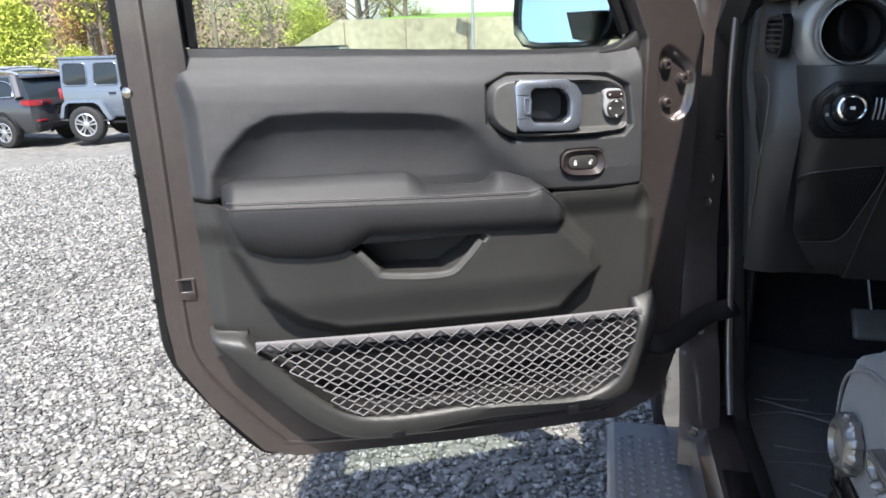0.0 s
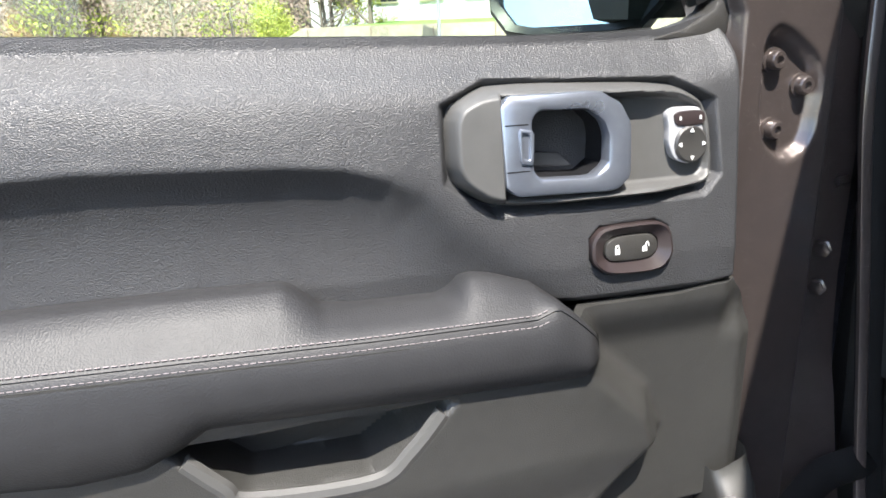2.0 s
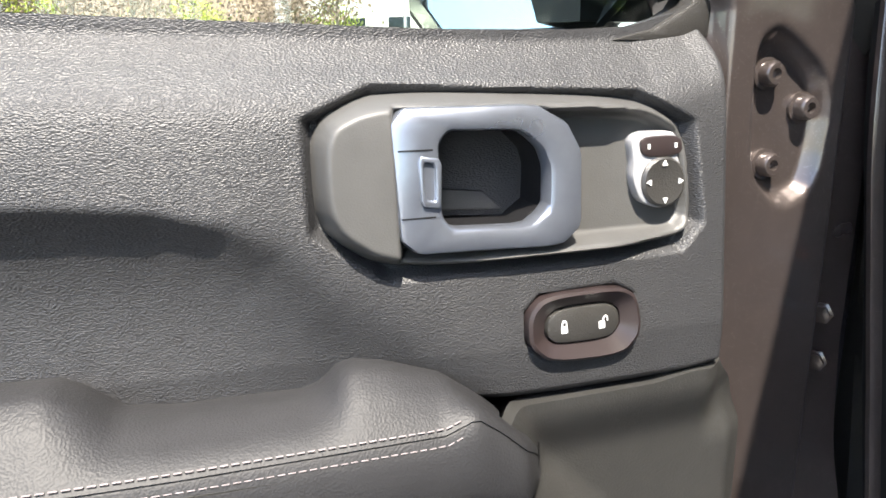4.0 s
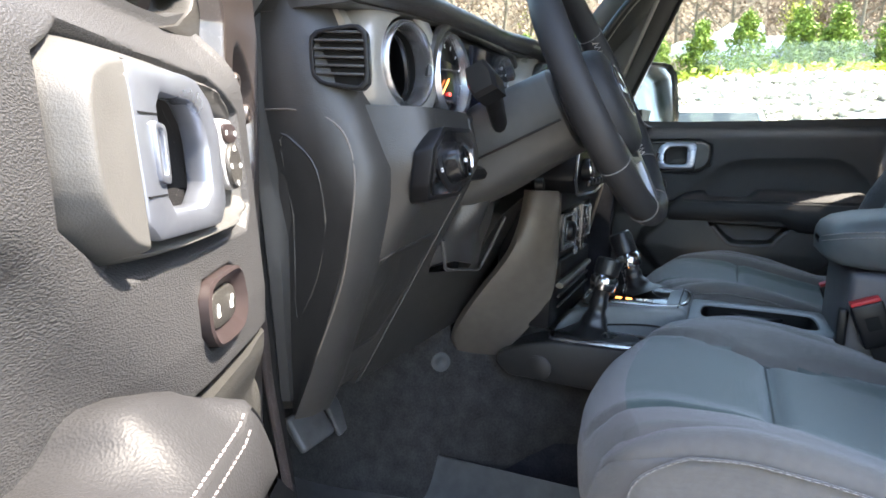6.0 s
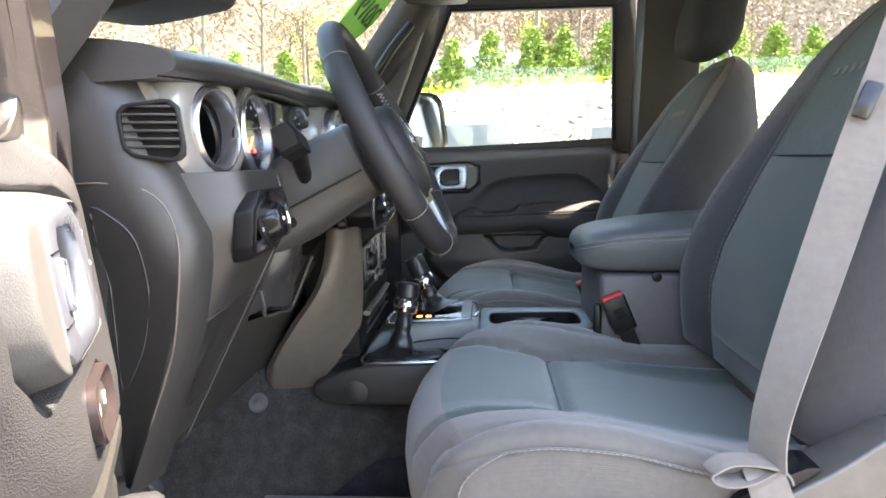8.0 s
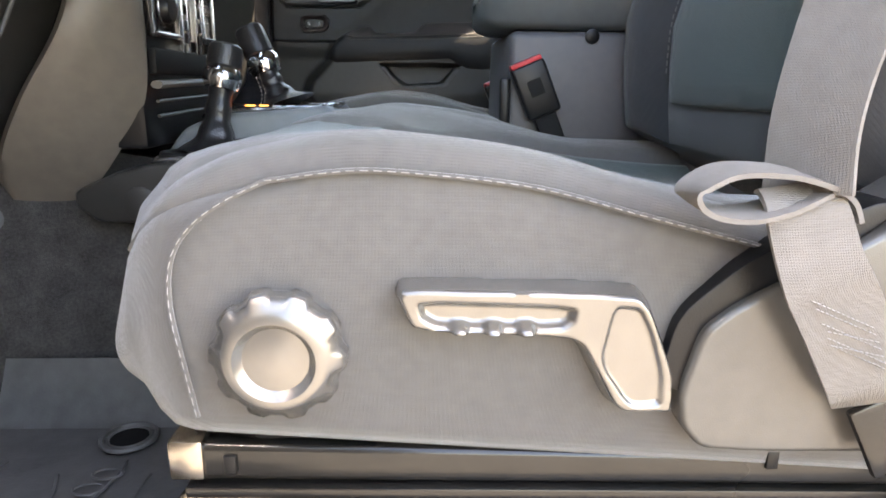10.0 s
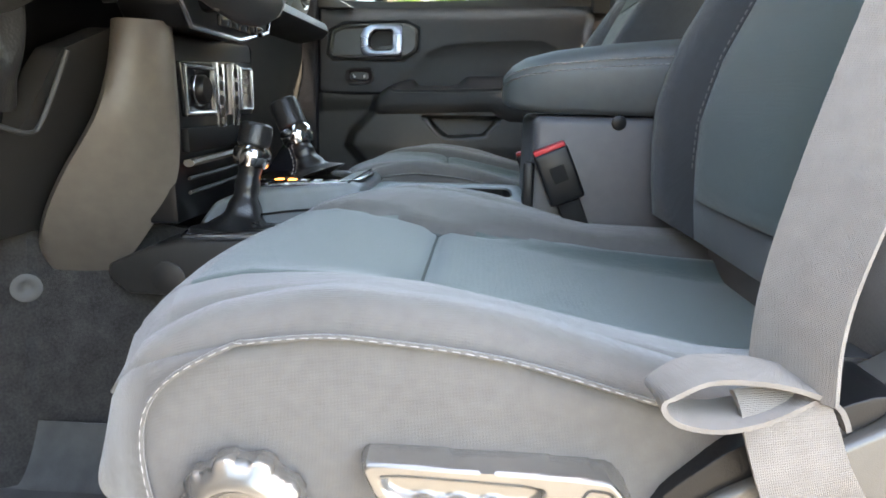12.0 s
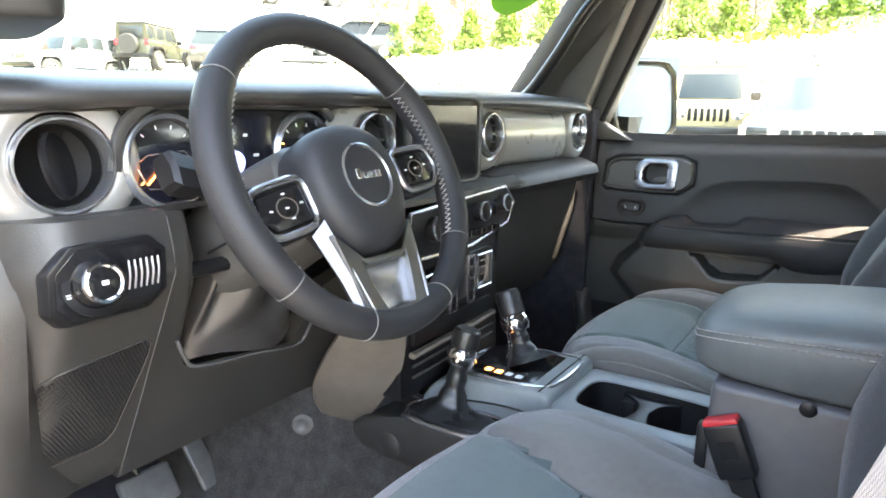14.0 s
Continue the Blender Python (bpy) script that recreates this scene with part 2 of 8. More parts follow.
def structure(name, bm, material, label, category, sharp=38):
    return tagged(part(name, bm, material, sharp=sharp), label, category, kind="structure")


def soften(bm, width, segments=2, angle=30):
    edges = [e for e in bm.edges if len(e.link_faces) == 2 and e.calc_face_angle(0) > radians(angle)]
    if edges and width:
        bmesh.ops.bevel(bm, geom=edges, offset=width, segments=segments, profile=0.5, affect="EDGES", clamp_overlap=True)
    return bm


def box(lo, hi, bevel=0.004, m=None, segments=2, bm=None):
    b = bmesh.new()
    bmesh.ops.create_cube(b, size=1)
    lo, hi = Vector(lo), Vector(hi)
    for v in b.verts:
        v.co = Vector((lo[i] + (v.co[i] + 0.5) * (hi[i] - lo[i]) for i in range(3)))
    soften(b, bevel, segments)
    if m is not None:
        b.transform(m)
    return join(bm, b)


def join(bm, b):
    if bm is None:
        return b
    me = bpy.data.meshes.new("tmp")
    b.to_mesh(me)
    b.free()
    bm.from_mesh(me)
    bpy.data.meshes.remove(me)
    return bm


def prism(points, a, b, at, bevel=0.0, segments=2, bm=None):
    """A polygon of pairs, pushed from depth a to depth b; at(p, q, depth) gives the place."""
    x = bmesh.new()
    lo = [x.verts.new(at(p, q, a)) for p, q in points]
    hi = [x.verts.new(at(p, q, b)) for p, q in points]
    n = len(points)
    x.faces.new(lo)
    x.faces.new(hi[::-1])
    for i in range(n):
        x.faces.new((lo[i], lo[(i + 1) % n], hi[(i + 1) % n], hi[i]))
    bmesh.ops.recalc_face_normals(x, faces=x.faces)
    soften(x, bevel, segments)
    return join(bm, x)


def frame_of(points, hole, a, b, at, bevel=0.0, bm=None):
    """A flat frame between two outlines with the same number of points."""
    x = bmesh.new()
    rings = [[x.verts.new(at(p, q, d)) for p, q in pts] for pts, d in ((points, a), (points, b), (hole, b), (hole, a))]
    n = len(points)
    for k in range(4):
        r, s = rings[k], rings[(k + 1) % 4]
        for i in range(n):
            x.faces.new((r[i], r[(i + 1) % n], s[(i + 1) % n], s[i]))
    bmesh.ops.recalc_face_normals(x, faces=x.faces)
    soften(x, bevel)
    return join(bm, x)


def loft(rings, closed=True, caps=True, bm=None):
    x = bmesh.new()
    rows = [[x.verts.new(p) for p in r] for r in rings]
    n = len(rows[0])
    for r, s in zip(rows, rows[1:]):
        for i in range(n if closed else n - 1):
            x.faces.new((r[i], r[(i + 1) % n], s[(i + 1) % n], s[i]))
    if caps and closed:
        x.faces.new(rows[0])
        x.faces.new(rows[-1][::-1])
    return join(bm, x)


def sheet(f, us, vs, thick=None, bm=None):
    """A grid f(u, v) of places; with thick, a vector, it becomes a closed slab."""
    rows = [[Vector(f(u, v)) for u in us] for v in vs]
    x = bmesh.new()
    top = [[x.verts.new(p) for p in r] for r in rows]
    nu, nv = len(us), len(vs)
    for j in range(nv - 1):
        for i in range(nu - 1):
            x.faces.new((top[j][i], top[j][i + 1], top[j + 1][i + 1], top[j + 1][i]))
    if thick is not None:
        t = Vector(thick)
        rim = [(0, i) for i in range(nu)] + [(j, nu - 1) for j in range(1, nv)] + [(nv - 1, i) for i in range(nu - 2, -1, -1)] + [(j, 0) for j in range(nv - 2, 0, -1)]
        low = [x.verts.new(rows[j][i] + t) for j, i in rim]
        for k in range(len(rim)):
            a, b = rim[k], rim[(k + 1) % len(rim)]
            x.faces.new((top[a[0]][a[1]], low[k], low[(k + 1) % len(rim)], top[b[0]][b[1]]))
        x.faces.new(low)
    return join(bm, x)


def lathe(profile, m=None, n=32, bm=None, close=True):
    """Turns pairs (radius, height) about the z axis of m."""
    m = m or Matrix()
    rings = [[m @ Vector((r * math.cos(2 * math.pi * k / n), r * math.sin(2 * math.pi * k / n), h)) for k in range(n)] for r, h in profile]
    return loft(rings, True, close, bm)


def axis(at, way, spin=0):
    """A frame at a place whose z points along way."""
    return Matrix.Translation(at) @ Vector(way).to_track_quat("Z", "Y").to_matrix().to_4x4() @ pose(0, 0, 0, 0, 0, spin)


def tube(path, r, n=10, closed=False, flat=1.0, bm=None, up=None):
    """A round or flattened bar along places; r is a number or a list."""
    P = [Vector(p) for p in path]
    k = len(P)
    rings = []
    side = None
    for i, p in enumerate(P):
        t = (P[(i + 1) % k] - P[i - 1]) if closed else (P[min(i + 1, k - 1)] - P[max(i - 1, 0)])
        t.normalize()
        if side is None or up is not None:
            ref = Vector(up) if up is not None else (Vector((0, 0, 1)) if abs(t.z) < 0.9 else Vector((1, 0, 0)))
            side = t.cross(ref).normalized()
        else:
            side = (side - t * side.dot(t)).normalized()
        top = side.cross(t).normalized()
        rad = r[i] if isinstance(r, (list, tuple)) else r
        rings.append([p + side * rad * math.cos(a) + top * rad * flat * math.sin(a) for a in (2 * math.pi * j / n for j in range(n))])
    if closed:
        rings.append(rings[0])
        b = loft(rings, True, False)
        bmesh.ops.remove_doubles(b, verts=b.verts, dist=1e-6)
        return join(bm, b)
    return loft(rings, True, True, bm)


def curve(points, n=8, closed=False):
    """A smooth line through the points (Catmull-Rom)."""
    P = [Vector(p) for p in points]
    k = len(P)
    out = []
    for i in range(k if closed else k - 1):
        a, b, c, d = (P[(i + j) % k] if closed else P[min(max(i + j, 0), k - 1)] for j in (-1, 0, 1, 2))
        for s in range(n):
            t = s / n
            out.append(0.5 * (2 * b + (c - a) * t + (2 * a - 5 * b + 4 * c - d) * t * t + (3 * b - a - 3 * c + d) * t ** 3))
    if not closed:
        out.append(P[-1])
    return out


def round_off(points, r=0.25, times=2):
    """Chaikin's corner cutting on a closed outline of pairs."""
    P = [Vector(p) for p in points]
    for _ in range(times):
        Q = []
        for i in range(len(P)):
            a, b = P[i], P[(i + 1) % len(P)]
            Q += [a.lerp(b, r), a.lerp(b, 1 - r)]
        P = Q
    return [tuple(p) for p in P]


def steps(a, b, n):
    return [a + (b - a) * i / n for i in range(n + 1)]


def interp(x, table):
    if x <= table[0][0]:
        return table[0][1]
    for (a, p), (b, q) in zip(table, table[1:]):
        if x <= b:
            return p + (q - p) * (x - a) / (b - a)
    return table[-1][1]


def ease(x, a, b):
    t = min(1.0, max(0.0, (x - a) / (b - a)))
    return t * t * (3 - 2 * t)


def inside(p, q, poly):
    """Signed distance to a closed outline: positive within."""
    best, odd = 1e9, False
    n = len(poly)
    for i in range(n):
        (x1, y1), (x2, y2) = poly[i], poly[(i + 1) % n]
        dx, dy = x2 - x1, y2 - y1
        t = max(0, min(1, ((p - x1) * dx + (q - y1) * dy) / (dx * dx + dy * dy + 1e-12)))
        best = min(best, math.hypot(p - x1 - t * dx, q - y1 - t * dy))
        if (y1 > q) != (y2 > q) and p < x1 + (q - y1) * dx / dy:
            odd = not odd
    return best if odd else -best


def stitches(path, normal, material, parent, length=0.005, gap=0.0025, r=0.0007, name="stitching", local=False):
    """Short thread stitches along a smooth path, in one mesh."""
    P = [Vector(p) for p in path]
    bm = bmesh.new()
    d, nxt = 0.0, 0.0
    n = Vector(normal)
    verts, faces = [], []
    for a, b in zip(P, P[1:]):
        seg = (b - a).length
        while nxt < d + seg:
            s = a.lerp(b, (nxt - d) / seg)
            t = (b - a).normalized()
            side = t.cross(n).normalized()
            e = s + t * length
            k = len(verts)
            for p in (s, e):
                verts += [p + side * r - n * r, p + n * r, p - side * r - n * r]
            mid = n * r * 0.6
            verts += [(s + e) / 2 + n * r * 1.8]
            faces += [(k, k + 3, k + 4, k + 1), (k + 1, k + 4, k + 5, k + 2), (k, k + 1, k + 2), (k + 3, k + 5, k + 4)]
            nxt += length + gap
        d += seg
    me = bpy.data.meshes.new(name)
    me.from_pydata(verts, [], faces)
    bm.free()
    return link(name, me, material, parent, local=local, sharp=60)


# ---- doors ----
SCALLOP = [(0.690, 1.030), (0.684, 1.073), (0.666, 1.103), (0.633, 1.134), (0.600, 1.149), (0.540, 1.1505), (0.411, 1.144), (0.369, 1.139), (0.338, 1.129), (0.314, 1.115), (0.288, 1.087), (0.250, 1.056), (0.215, 1.024), (0.165, 0.975), (0.165, 0.93), (0.692, 0.93)]
OCTO = [(0.2970, 1.177), (0.264, 1.1915), (0.110, 1.1860), (0.0775, 1.169), (0.0715, 1.1115), (0.085, 1.0975), (0.261, 1.0980), (0.297, 1.1235)]
LOCK = [(0.1865, 1.052), (0.1865, 1.070), (0.177, 1.0795), (0.129, 1.0800), (0.118, 1.074), (0.1145, 1.052), (0.126, 1.0385), (0.173, 1.0405)]
BULGE = [(0.690, 1.06), (0.676, 0.965), (0.640, 0.888), (0.591, 0.843), (0.530, 0.821), (0.231, 0.811), (0.180, 0.815), (0.112, 0.888), (0.128, 0.930), (0.172, 0.975), (0.215, 1.06)]
PULL = [(0.510, 0.968), (0.478, 0.932), (0.461, 0.917), (0.372, 0.911), (0.340, 0.932), (0.308, 0.968)]

HOLE = [(0.234, 1.171), (0.212, 1.171), (0.189, 1.170), (0.177, 1.158), (0.1745, 1.149), (0.176, 1.129), (0.188, 1.1205), (0.212, 1.1215), (0.234, 1.1225)]


def lean(w, z):
    """Depth of the upper trim, which leans outwards above the armrest."""
    return w - 0.10 * max(0.0, z - 1.05) - 2.5 * max(0.0, z - 1.165) ** 2


def panel_split(u):
    return interp(u, [(0.043, 1.019), (0.075, 1.0155), (0.20, 1.0165), (0.715, 1.038)])


def belt(u):
    return interp(u, [(0.04, 1.252), (0.05, 1.241), (0.066, 1.231), (0.10, 1.222), (0.14, 1.220), (0.18, 1.220), (0.226, 1.220), (0.428, 1.226), (0.70, 1.236)])


def door_trim(s, door, metal_name):
    """The inner side of a front door; s mirrors it for the other side. Local axes: along the door, inwards, up."""
    P = lambda u, w, z: Vector((s * u, w, z))
    at = lambda p, q, d: P(p, d, q)
    put = lambda name, bm, material, parent=door, label="", sharp=38: part(name, bm, material, parent, label, sharp, local=True)

    def upper(u, k):
        z0, z1 = panel_split(u) + 0.001, belt(u) + (0.018 if s < 0 else 0.0)
        z = z0 + (z1 - z0) * k
        d = inside(u, z, SCALLOP)
        soft = 0.002 + 0.014 * ease(0.36 - u, 0.0, 0.10)
        w = lean(0.034, z) - 0.030 * (1 - math.exp(-0.5 * (d + math.hypot(d, soft)) / 0.030))
        w -= 0.010 * ease(inside(u, z, OCTO), -0.004, 0.003) + 0.016 * ease(inside(u, z, HOLE), -0.006, -0.001) + 0.006 * ease(inside(u, z, LOCK), -0.001, 0.002)
        w -= 0.026 * ease(k, 0.76, 1.0) ** 1.5
        w -= 0.016 * ease(u, 0.690, 0.718) + 0.02 * ease(-u, -0.055, -0.040) + 0.006 * ease(0.010 - (z - z0), 0.004, 0.010)
        return P(u + 0.016 * ease(u, 0.62, 0.716) * ease(k, 0.55, 1.0), max(w, -0.013), z + 0.003 * ease(k, 0.9, 1.0))
    us = steps(0.040, 0.320, 190) + steps(0.323, 0.716, 130)
    ks = steps(0, 0.86, 130) + steps(0.87, 1.0, 14)
    put("upper_panel", sheet(upper, us, ks, thick=P(0, -0.012, 0)), LEATHERETTE, label="black grained leatherette upper door panel", sharp=60)

    def lower(u, z0):
        lo = interp(u, [(0.012, 0.80), (0.716, 0.80)])
        z = lo + (panel_split(u) - 0.001 - lo) * z0
        u0 = interp(z, [(0.966, 0.013), (0.990, 0.022), (1.017, 0.044)])
        u = u0 + (u - 0.012) / 0.704 * (0.716 - u0)
        d = inside(u, z, BULGE)
        w = 0.024 + 0.010 * ease(z, 0.97, 1.01) + 0.036 * ease(d, -0.006, 0.026) - 0.010 * ease(z, 0.90, 0.84) * ease(d, 0, 0.03)
        hole = inside(u, z, PULL)
        w -= 0.055 * ease(hole, -0.002, 0.008)
        w -= 0.014 * ease(u, 0.690, 0.718) + 0.012 * ease(-u, -0.035, -0.010) + 0.014 * ease(-u, -0.062, -0.036) * ease(z, 0.955, 1.0)
        return P(u, w, z)
    put("lower_panel", sheet(lower, steps(0.012, 0.716, 170), steps(0, 1, 80), thick=P(0, -0.012, 0)), DOOR_PLASTIC, label="black grained plastic lower door panel", sharp=60)

    # padded armrest, its back edge dips in a hand hollow
    top = [(0.177, 0.985), (0.190, 1.002), (0.215, 1.026), (0.236, 1.042), (0.267, 1.052), (0.283, 1.0545), (0.290, 1.052), (0.298, 1.043), (0.308, 1.039), (0.37, 1.040), (0.396, 1.044), (0.412, 1.058), (0.422, 1.0635), (0.497, 1.066), (0.655, 1.067), (0.676, 1.060)]
    bot = [(0.177, 0.974), (0.194, 0.962), (0.316, 0.967), (0.480, 0.973), (0.500, 0.962), (0.524, 0.951), (0.566, 0.949), (0.616, 0.955), (0.650, 0.970), (0.676, 1.012)]
    seam_z = lambda u: interp(u, [(0.222, 1.040), (0.230, 1.031), (0.245, 1.0255), (0.366, 1.028), (0.491, 1.033), (0.67, 1.040)])
    rings = []
    for u in steps(0.177, 0.676, 110):
        e = min(1, (u - 0.172) / 0.03) ** 0.5 * min(1, (0.681 - u) / 0.02) ** 0.5
        zt, zb = interp(u, top), interp(u, bot)
        zs = min(seam_z(u), zt - 0.005)
        mid = (zt + zb) / 2
        ring = [(0.006, zt - 0.004), (0.022, zt - 0.001), (0.034, zt), (0.040, zt - 0.002), (0.052, (zt + zs) / 2 + 0.003), (0.064, zs + 0.0045), (0.0675, zs + 0.001), (0.0665, zs), (0.0675, zs - 0.001), (0.071, zs - 0.010), (0.074, (zs + zb) / 2), (0.070, zb + 0.016), (0.058, zb + 0.004), (0.040, zb), (0.006, zb + 0.002)]
        rings.append([P(u, 0.006 + (w - 0.006) * e, mid + (z - mid) * (0.85 + 0.15 * e)) for w, z in ring])
    put("armrest", loft(rings), SOFT_BLACK, label="padded black leather armrest with a stitched seam", sharp=50)
    for dz in (0.0036, -0.0042):
        line = [P(u, 0.0664 if dz > 0 else 0.0690, seam_z(u) + dz) for u in steps(0.237, 0.664, 60)]
        stitches(line, P(0, 1, 0.35).normalized(), DOOR_THREAD if s > 0 else THREAD, door, 0.0034, 0.0014, 0.0005, local=True)

    # pull cup lip
    lip = [P(u, 0.0555, z) for u, z in ((0.500, 0.955), (0.478, 0.930), (0.461, 0.915), (0.372, 0.909), (0.340, 0.930), (0.316, 0.958))]
    put("pull_cup_lip", tube(curve(lip, 6), 0.006, 8, flat=1.2), BEZEL_GREY, label="smooth lip of the pull cup")

    # dished bezel, its rim proud of the panel, with a hole for the hand
    tilt = lambda p, q, d: P(p, lean(d, q), q)

    loop = round_off(OCTO, 0.20, 3)
    hollow = round_off([(0.2570, 1.1835), (0.2560, 1.1835), (0.111, 1.1790), (0.0830, 1.1655), (0.0770, 1.1150), (0.0875, 1.1050), (0.2560, 1.1045), (0.2570, 1.1045)], 0.12, 2)

    def dish(u, z, d):
        low = 0.0075 * ease(0.135 - u, 0.0, 0.045)
        w = 0.016 + (0.0275 - low) * ease(d, -0.002, 0.0085) ** 0.7
        return w - (0.0175 - low) * ease(inside(u, z, hollow), -0.0012, 0.0062)
    bez = bmesh.new()
    grid = []
    for z in steps(1.0945, 1.1950, 84):
        row = []
        for u in steps(0.0680, 0.3010, 190):
            d = inside(u, z, loop)
            row.append((bez.verts.new(tilt(u, z, dish(u, z, d))), d, inside(u, z, HOLE)))
        grid.append(row)
    for r, q in zip(grid, grid[1:]):
        for i in range(len(r) - 1):
            four = (r[i], r[i + 1], q[i + 1], q[i])
            if max(v[1] for v in four) > -0.0015 and min(v[2] for v in four) < -0.004:
                bez.faces.new([v[0] for v in four])
    bmesh.ops.delete(bez, geom=[v for v in bez.verts if not v.link_faces], context="VERTS")
    put("handle_bezel", bez, BEZEL_GREY, label="grey eight-sided dished handle bezel", sharp=70)
    wall = [[tilt(*(lambda v: (v.x, v.y))(Vector((0.204, 1.146)) + (Vector(p) - Vector((0.204, 1.146))) * k), w) for p in HOLE] for k, w in ((1.12, 0.030), (1.06, 0.018), (0.98, 0.004), (0.0, 0.003))]
    put("handle_cavity", loft(wall, True, False), DARK_PLASTIC, label="dark hollow behind the handle")
    put("cavity_floor", prism([(0.232, 1.126), (0.188, 1.124), (0.200, 1.135), (0.230, 1.138)], 0.002, 0.010, tilt, 0.001), BEZEL_GREY, label="paler floor of the hollow")
    rim = [(0.2595, 1.183), (0.181, 1.183), (0.163, 1.173), (0.155, 1.158), (0.156, 1.118), (0.168, 1.108), (0.257, 1.111)]
    inner = [(0.2345, 1.1715), (0.189, 1.1700), (0.178, 1.160), (0.1745, 1.150), (0.1755, 1.129), (0.188, 1.1205), (0.2345, 1.1225)]
    handle = part("door_handle", frame_of(round_off(rim, 0.10, 1), round_off(inner, 0.12, 1), 0.0300, 0.0450, tilt, 0.0034), HANDLE_SILVER, door, "satin silver inner door handle", local=True)
    part("lock_tab", frame_of(round_off([(0.2465, 1.160), (0.2345, 1.158), (0.2360, 1.1335), (0.2460, 1.1355)], 0.12, 1), round_off([(0.2440, 1.157), (0.2380, 1.156), (0.2385, 1.1375), (0.2435, 1.1385)], 0.12, 1), 0.0435, 0.0470, tilt, 0.0008), HANDLE_SILVER, handle, local=True)
    for z in (1.1295, 1.1625):
        part("groove", prism([(0.2385, z - 0.0004), (0.2560, z - 0.0004), (0.2560, z + 0.0004), (0.2385, z + 0.0004)], 0.0440, 0.0452, tilt), DARK_PLASTIC, handle, local=True)
    if s > 0:
        plate = [(0.1015 + (u - 0.1005) * 0.93, z - 0.001) for u, z in ((0.1185, 1.162), (0.113, 1.1665), (0.089, 1.1665), (0.0845, 1.162), (0.0845, 1.152), (0.0825, 1.146), (0.082, 1.134), (0.088, 1.1245), (0.099, 1.122), (0.112, 1.127), (0.1175, 1.140), (0.1165, 1.150))]
        sw = part("mirror_switch", prism(round_off(plate, 0.2, 2), 0.024, 0.0330, tilt, 0.0015), SWITCH_GREY, door, "silver plate of the mirror control", local=True)
        part("selector", prism(round_off([(0.1135, 1.1625), (0.0860, 1.1630), (0.0842, 1.1525), (0.0980, 1.1505), (0.1120, 1.1520)], 0.2, 2), 0.0305, 0.0345, tilt, 0.001), SWITCH_FRAME, sw, local=True)
        for du in (-0.009, 0.009):
            part("selector_mark", box(P(0.0987 + du - 0.0007, lean(0.0340, 1.157), 1.1557), P(0.0987 + du + 0.0007, lean(0.0352, 1.157), 1.1585), 0), WHITE_MARK, sw, local=True)
        m = axis(tilt(0.0975, 1.1365, 0.0320), P(0, 1, 0.1))
        part("mirror_pad", lathe([(0.0145, 0), (0.0145, 0.002), (0.013, 0.0035), (0.005, 0.0026), (0.001, 0.0026)], m, 30), GRAINED, sw, local=True)
        for k in range(4):
            a = k * math.pi / 2
            tri = [(0.0105 * math.cos(a) + r * math.cos(a + b), 0.0105 * math.sin(a) + r * math.sin(a + b)) for r, b in ((0.0020, 0.0), (0.0020, 2.2), (0.0020, -2.2))]
            part("arrow_mark", prism(tri, 0.0028, 0.0040, lambda p, q, d, m=m: m @ Vector((p, q, d))), WHITE_MARK, sw, local=True)
    # lock switch: a sunk brown frame round a rocker
    li = [(0.1755, 1.055), (0.1745, 1.065), (0.167, 1.0705), (0.136, 1.0710), (0.1265, 1.066), (0.1260, 1.055), (0.1340, 1.0485), (0.169, 1.0490)]
    mids = [tuple((Vector(a) + Vector(b)) / 2) for a, b in zip(LOCK, li)]
    rr = lambda pts: round_off(pts, 0.2, 2)
    lock = part("lock_switch", loft([[tilt(p, q, w) for p, q in rr(pts)] for pts, w in ((LOCK, 0.026), (LOCK, 0.0375), ([tuple(Vector(a).lerp(Vector(b), 0.18)) for a, b in zip(LOCK, li)], 0.0385), (mids, 0.0360), (li, 0.0325), (li, 0.026))], True, False), SWITCH_FRAME, door, "brownish black door lock switch", local=True)
    part("rocker", prism(rr([tuple(Vector((0.1505, 1.0597)).lerp(Vector(p), 0.95)) for p in li]), 0.024, 0.0345, tilt, 0.002), GRAINED, lock, local=True)
    for u in (0.1635, 0.1395):
        part("padlock_mark", prism([(u - 0.0019, 1.0560), (u + 0.0019, 1.0560), (u + 0.0019, 1.0600), (u - 0.0019, 1.0600)], 0.0340, 0.0351, tilt), WHITE_MARK, lock, local=True)
        sh = -0.0022 if u < 0.15 else 0.0
        arch = [P(u + sh + 0.0015 * math.cos(a), lean(0.0349, 1.061), 1.0600 + 0.0032 * math.sin(a)) for a in steps(0, math.pi, 8)]
        part("padlock_mark", tube(arch, 0.0005, 4), WHITE_MARK, lock, local=True)

    # pocket rim and net
    outer = [(0.713, 0.852), (0.704, 0.822), (0.538, 0.651), (0.300, 0.649), (0.080, 0.647), (0.036, 0.704), (0.016, 0.790), (0.012, 0.842)]
    innr = [(0.664, 0.846), (0.648, 0.822), (0.520, 0.700), (0.300, 0.688), (0.150, 0.676), (0.086, 0.704), (0.060, 0.776), (0.056, 0.830)]
    oc, ic = curve([(a, b, 0) for a, b in outer], 7), curve([(a, b, 0) for a, b in innr], 7)
    rings = []
    for i, (a, b) in enumerate(zip(oc, ic)):
        e = 0.35 + 0.65 * ease(min(i, len(oc) - 1 - i), 0, 6)
        row = [(0.0, 0.000), (0.03, 0.030), (0.12, 0.052), (0.30, 0.060), (0.80, 0.066), (0.95, 0.062), (1.0, 0.052), (1.0, 0.012)]
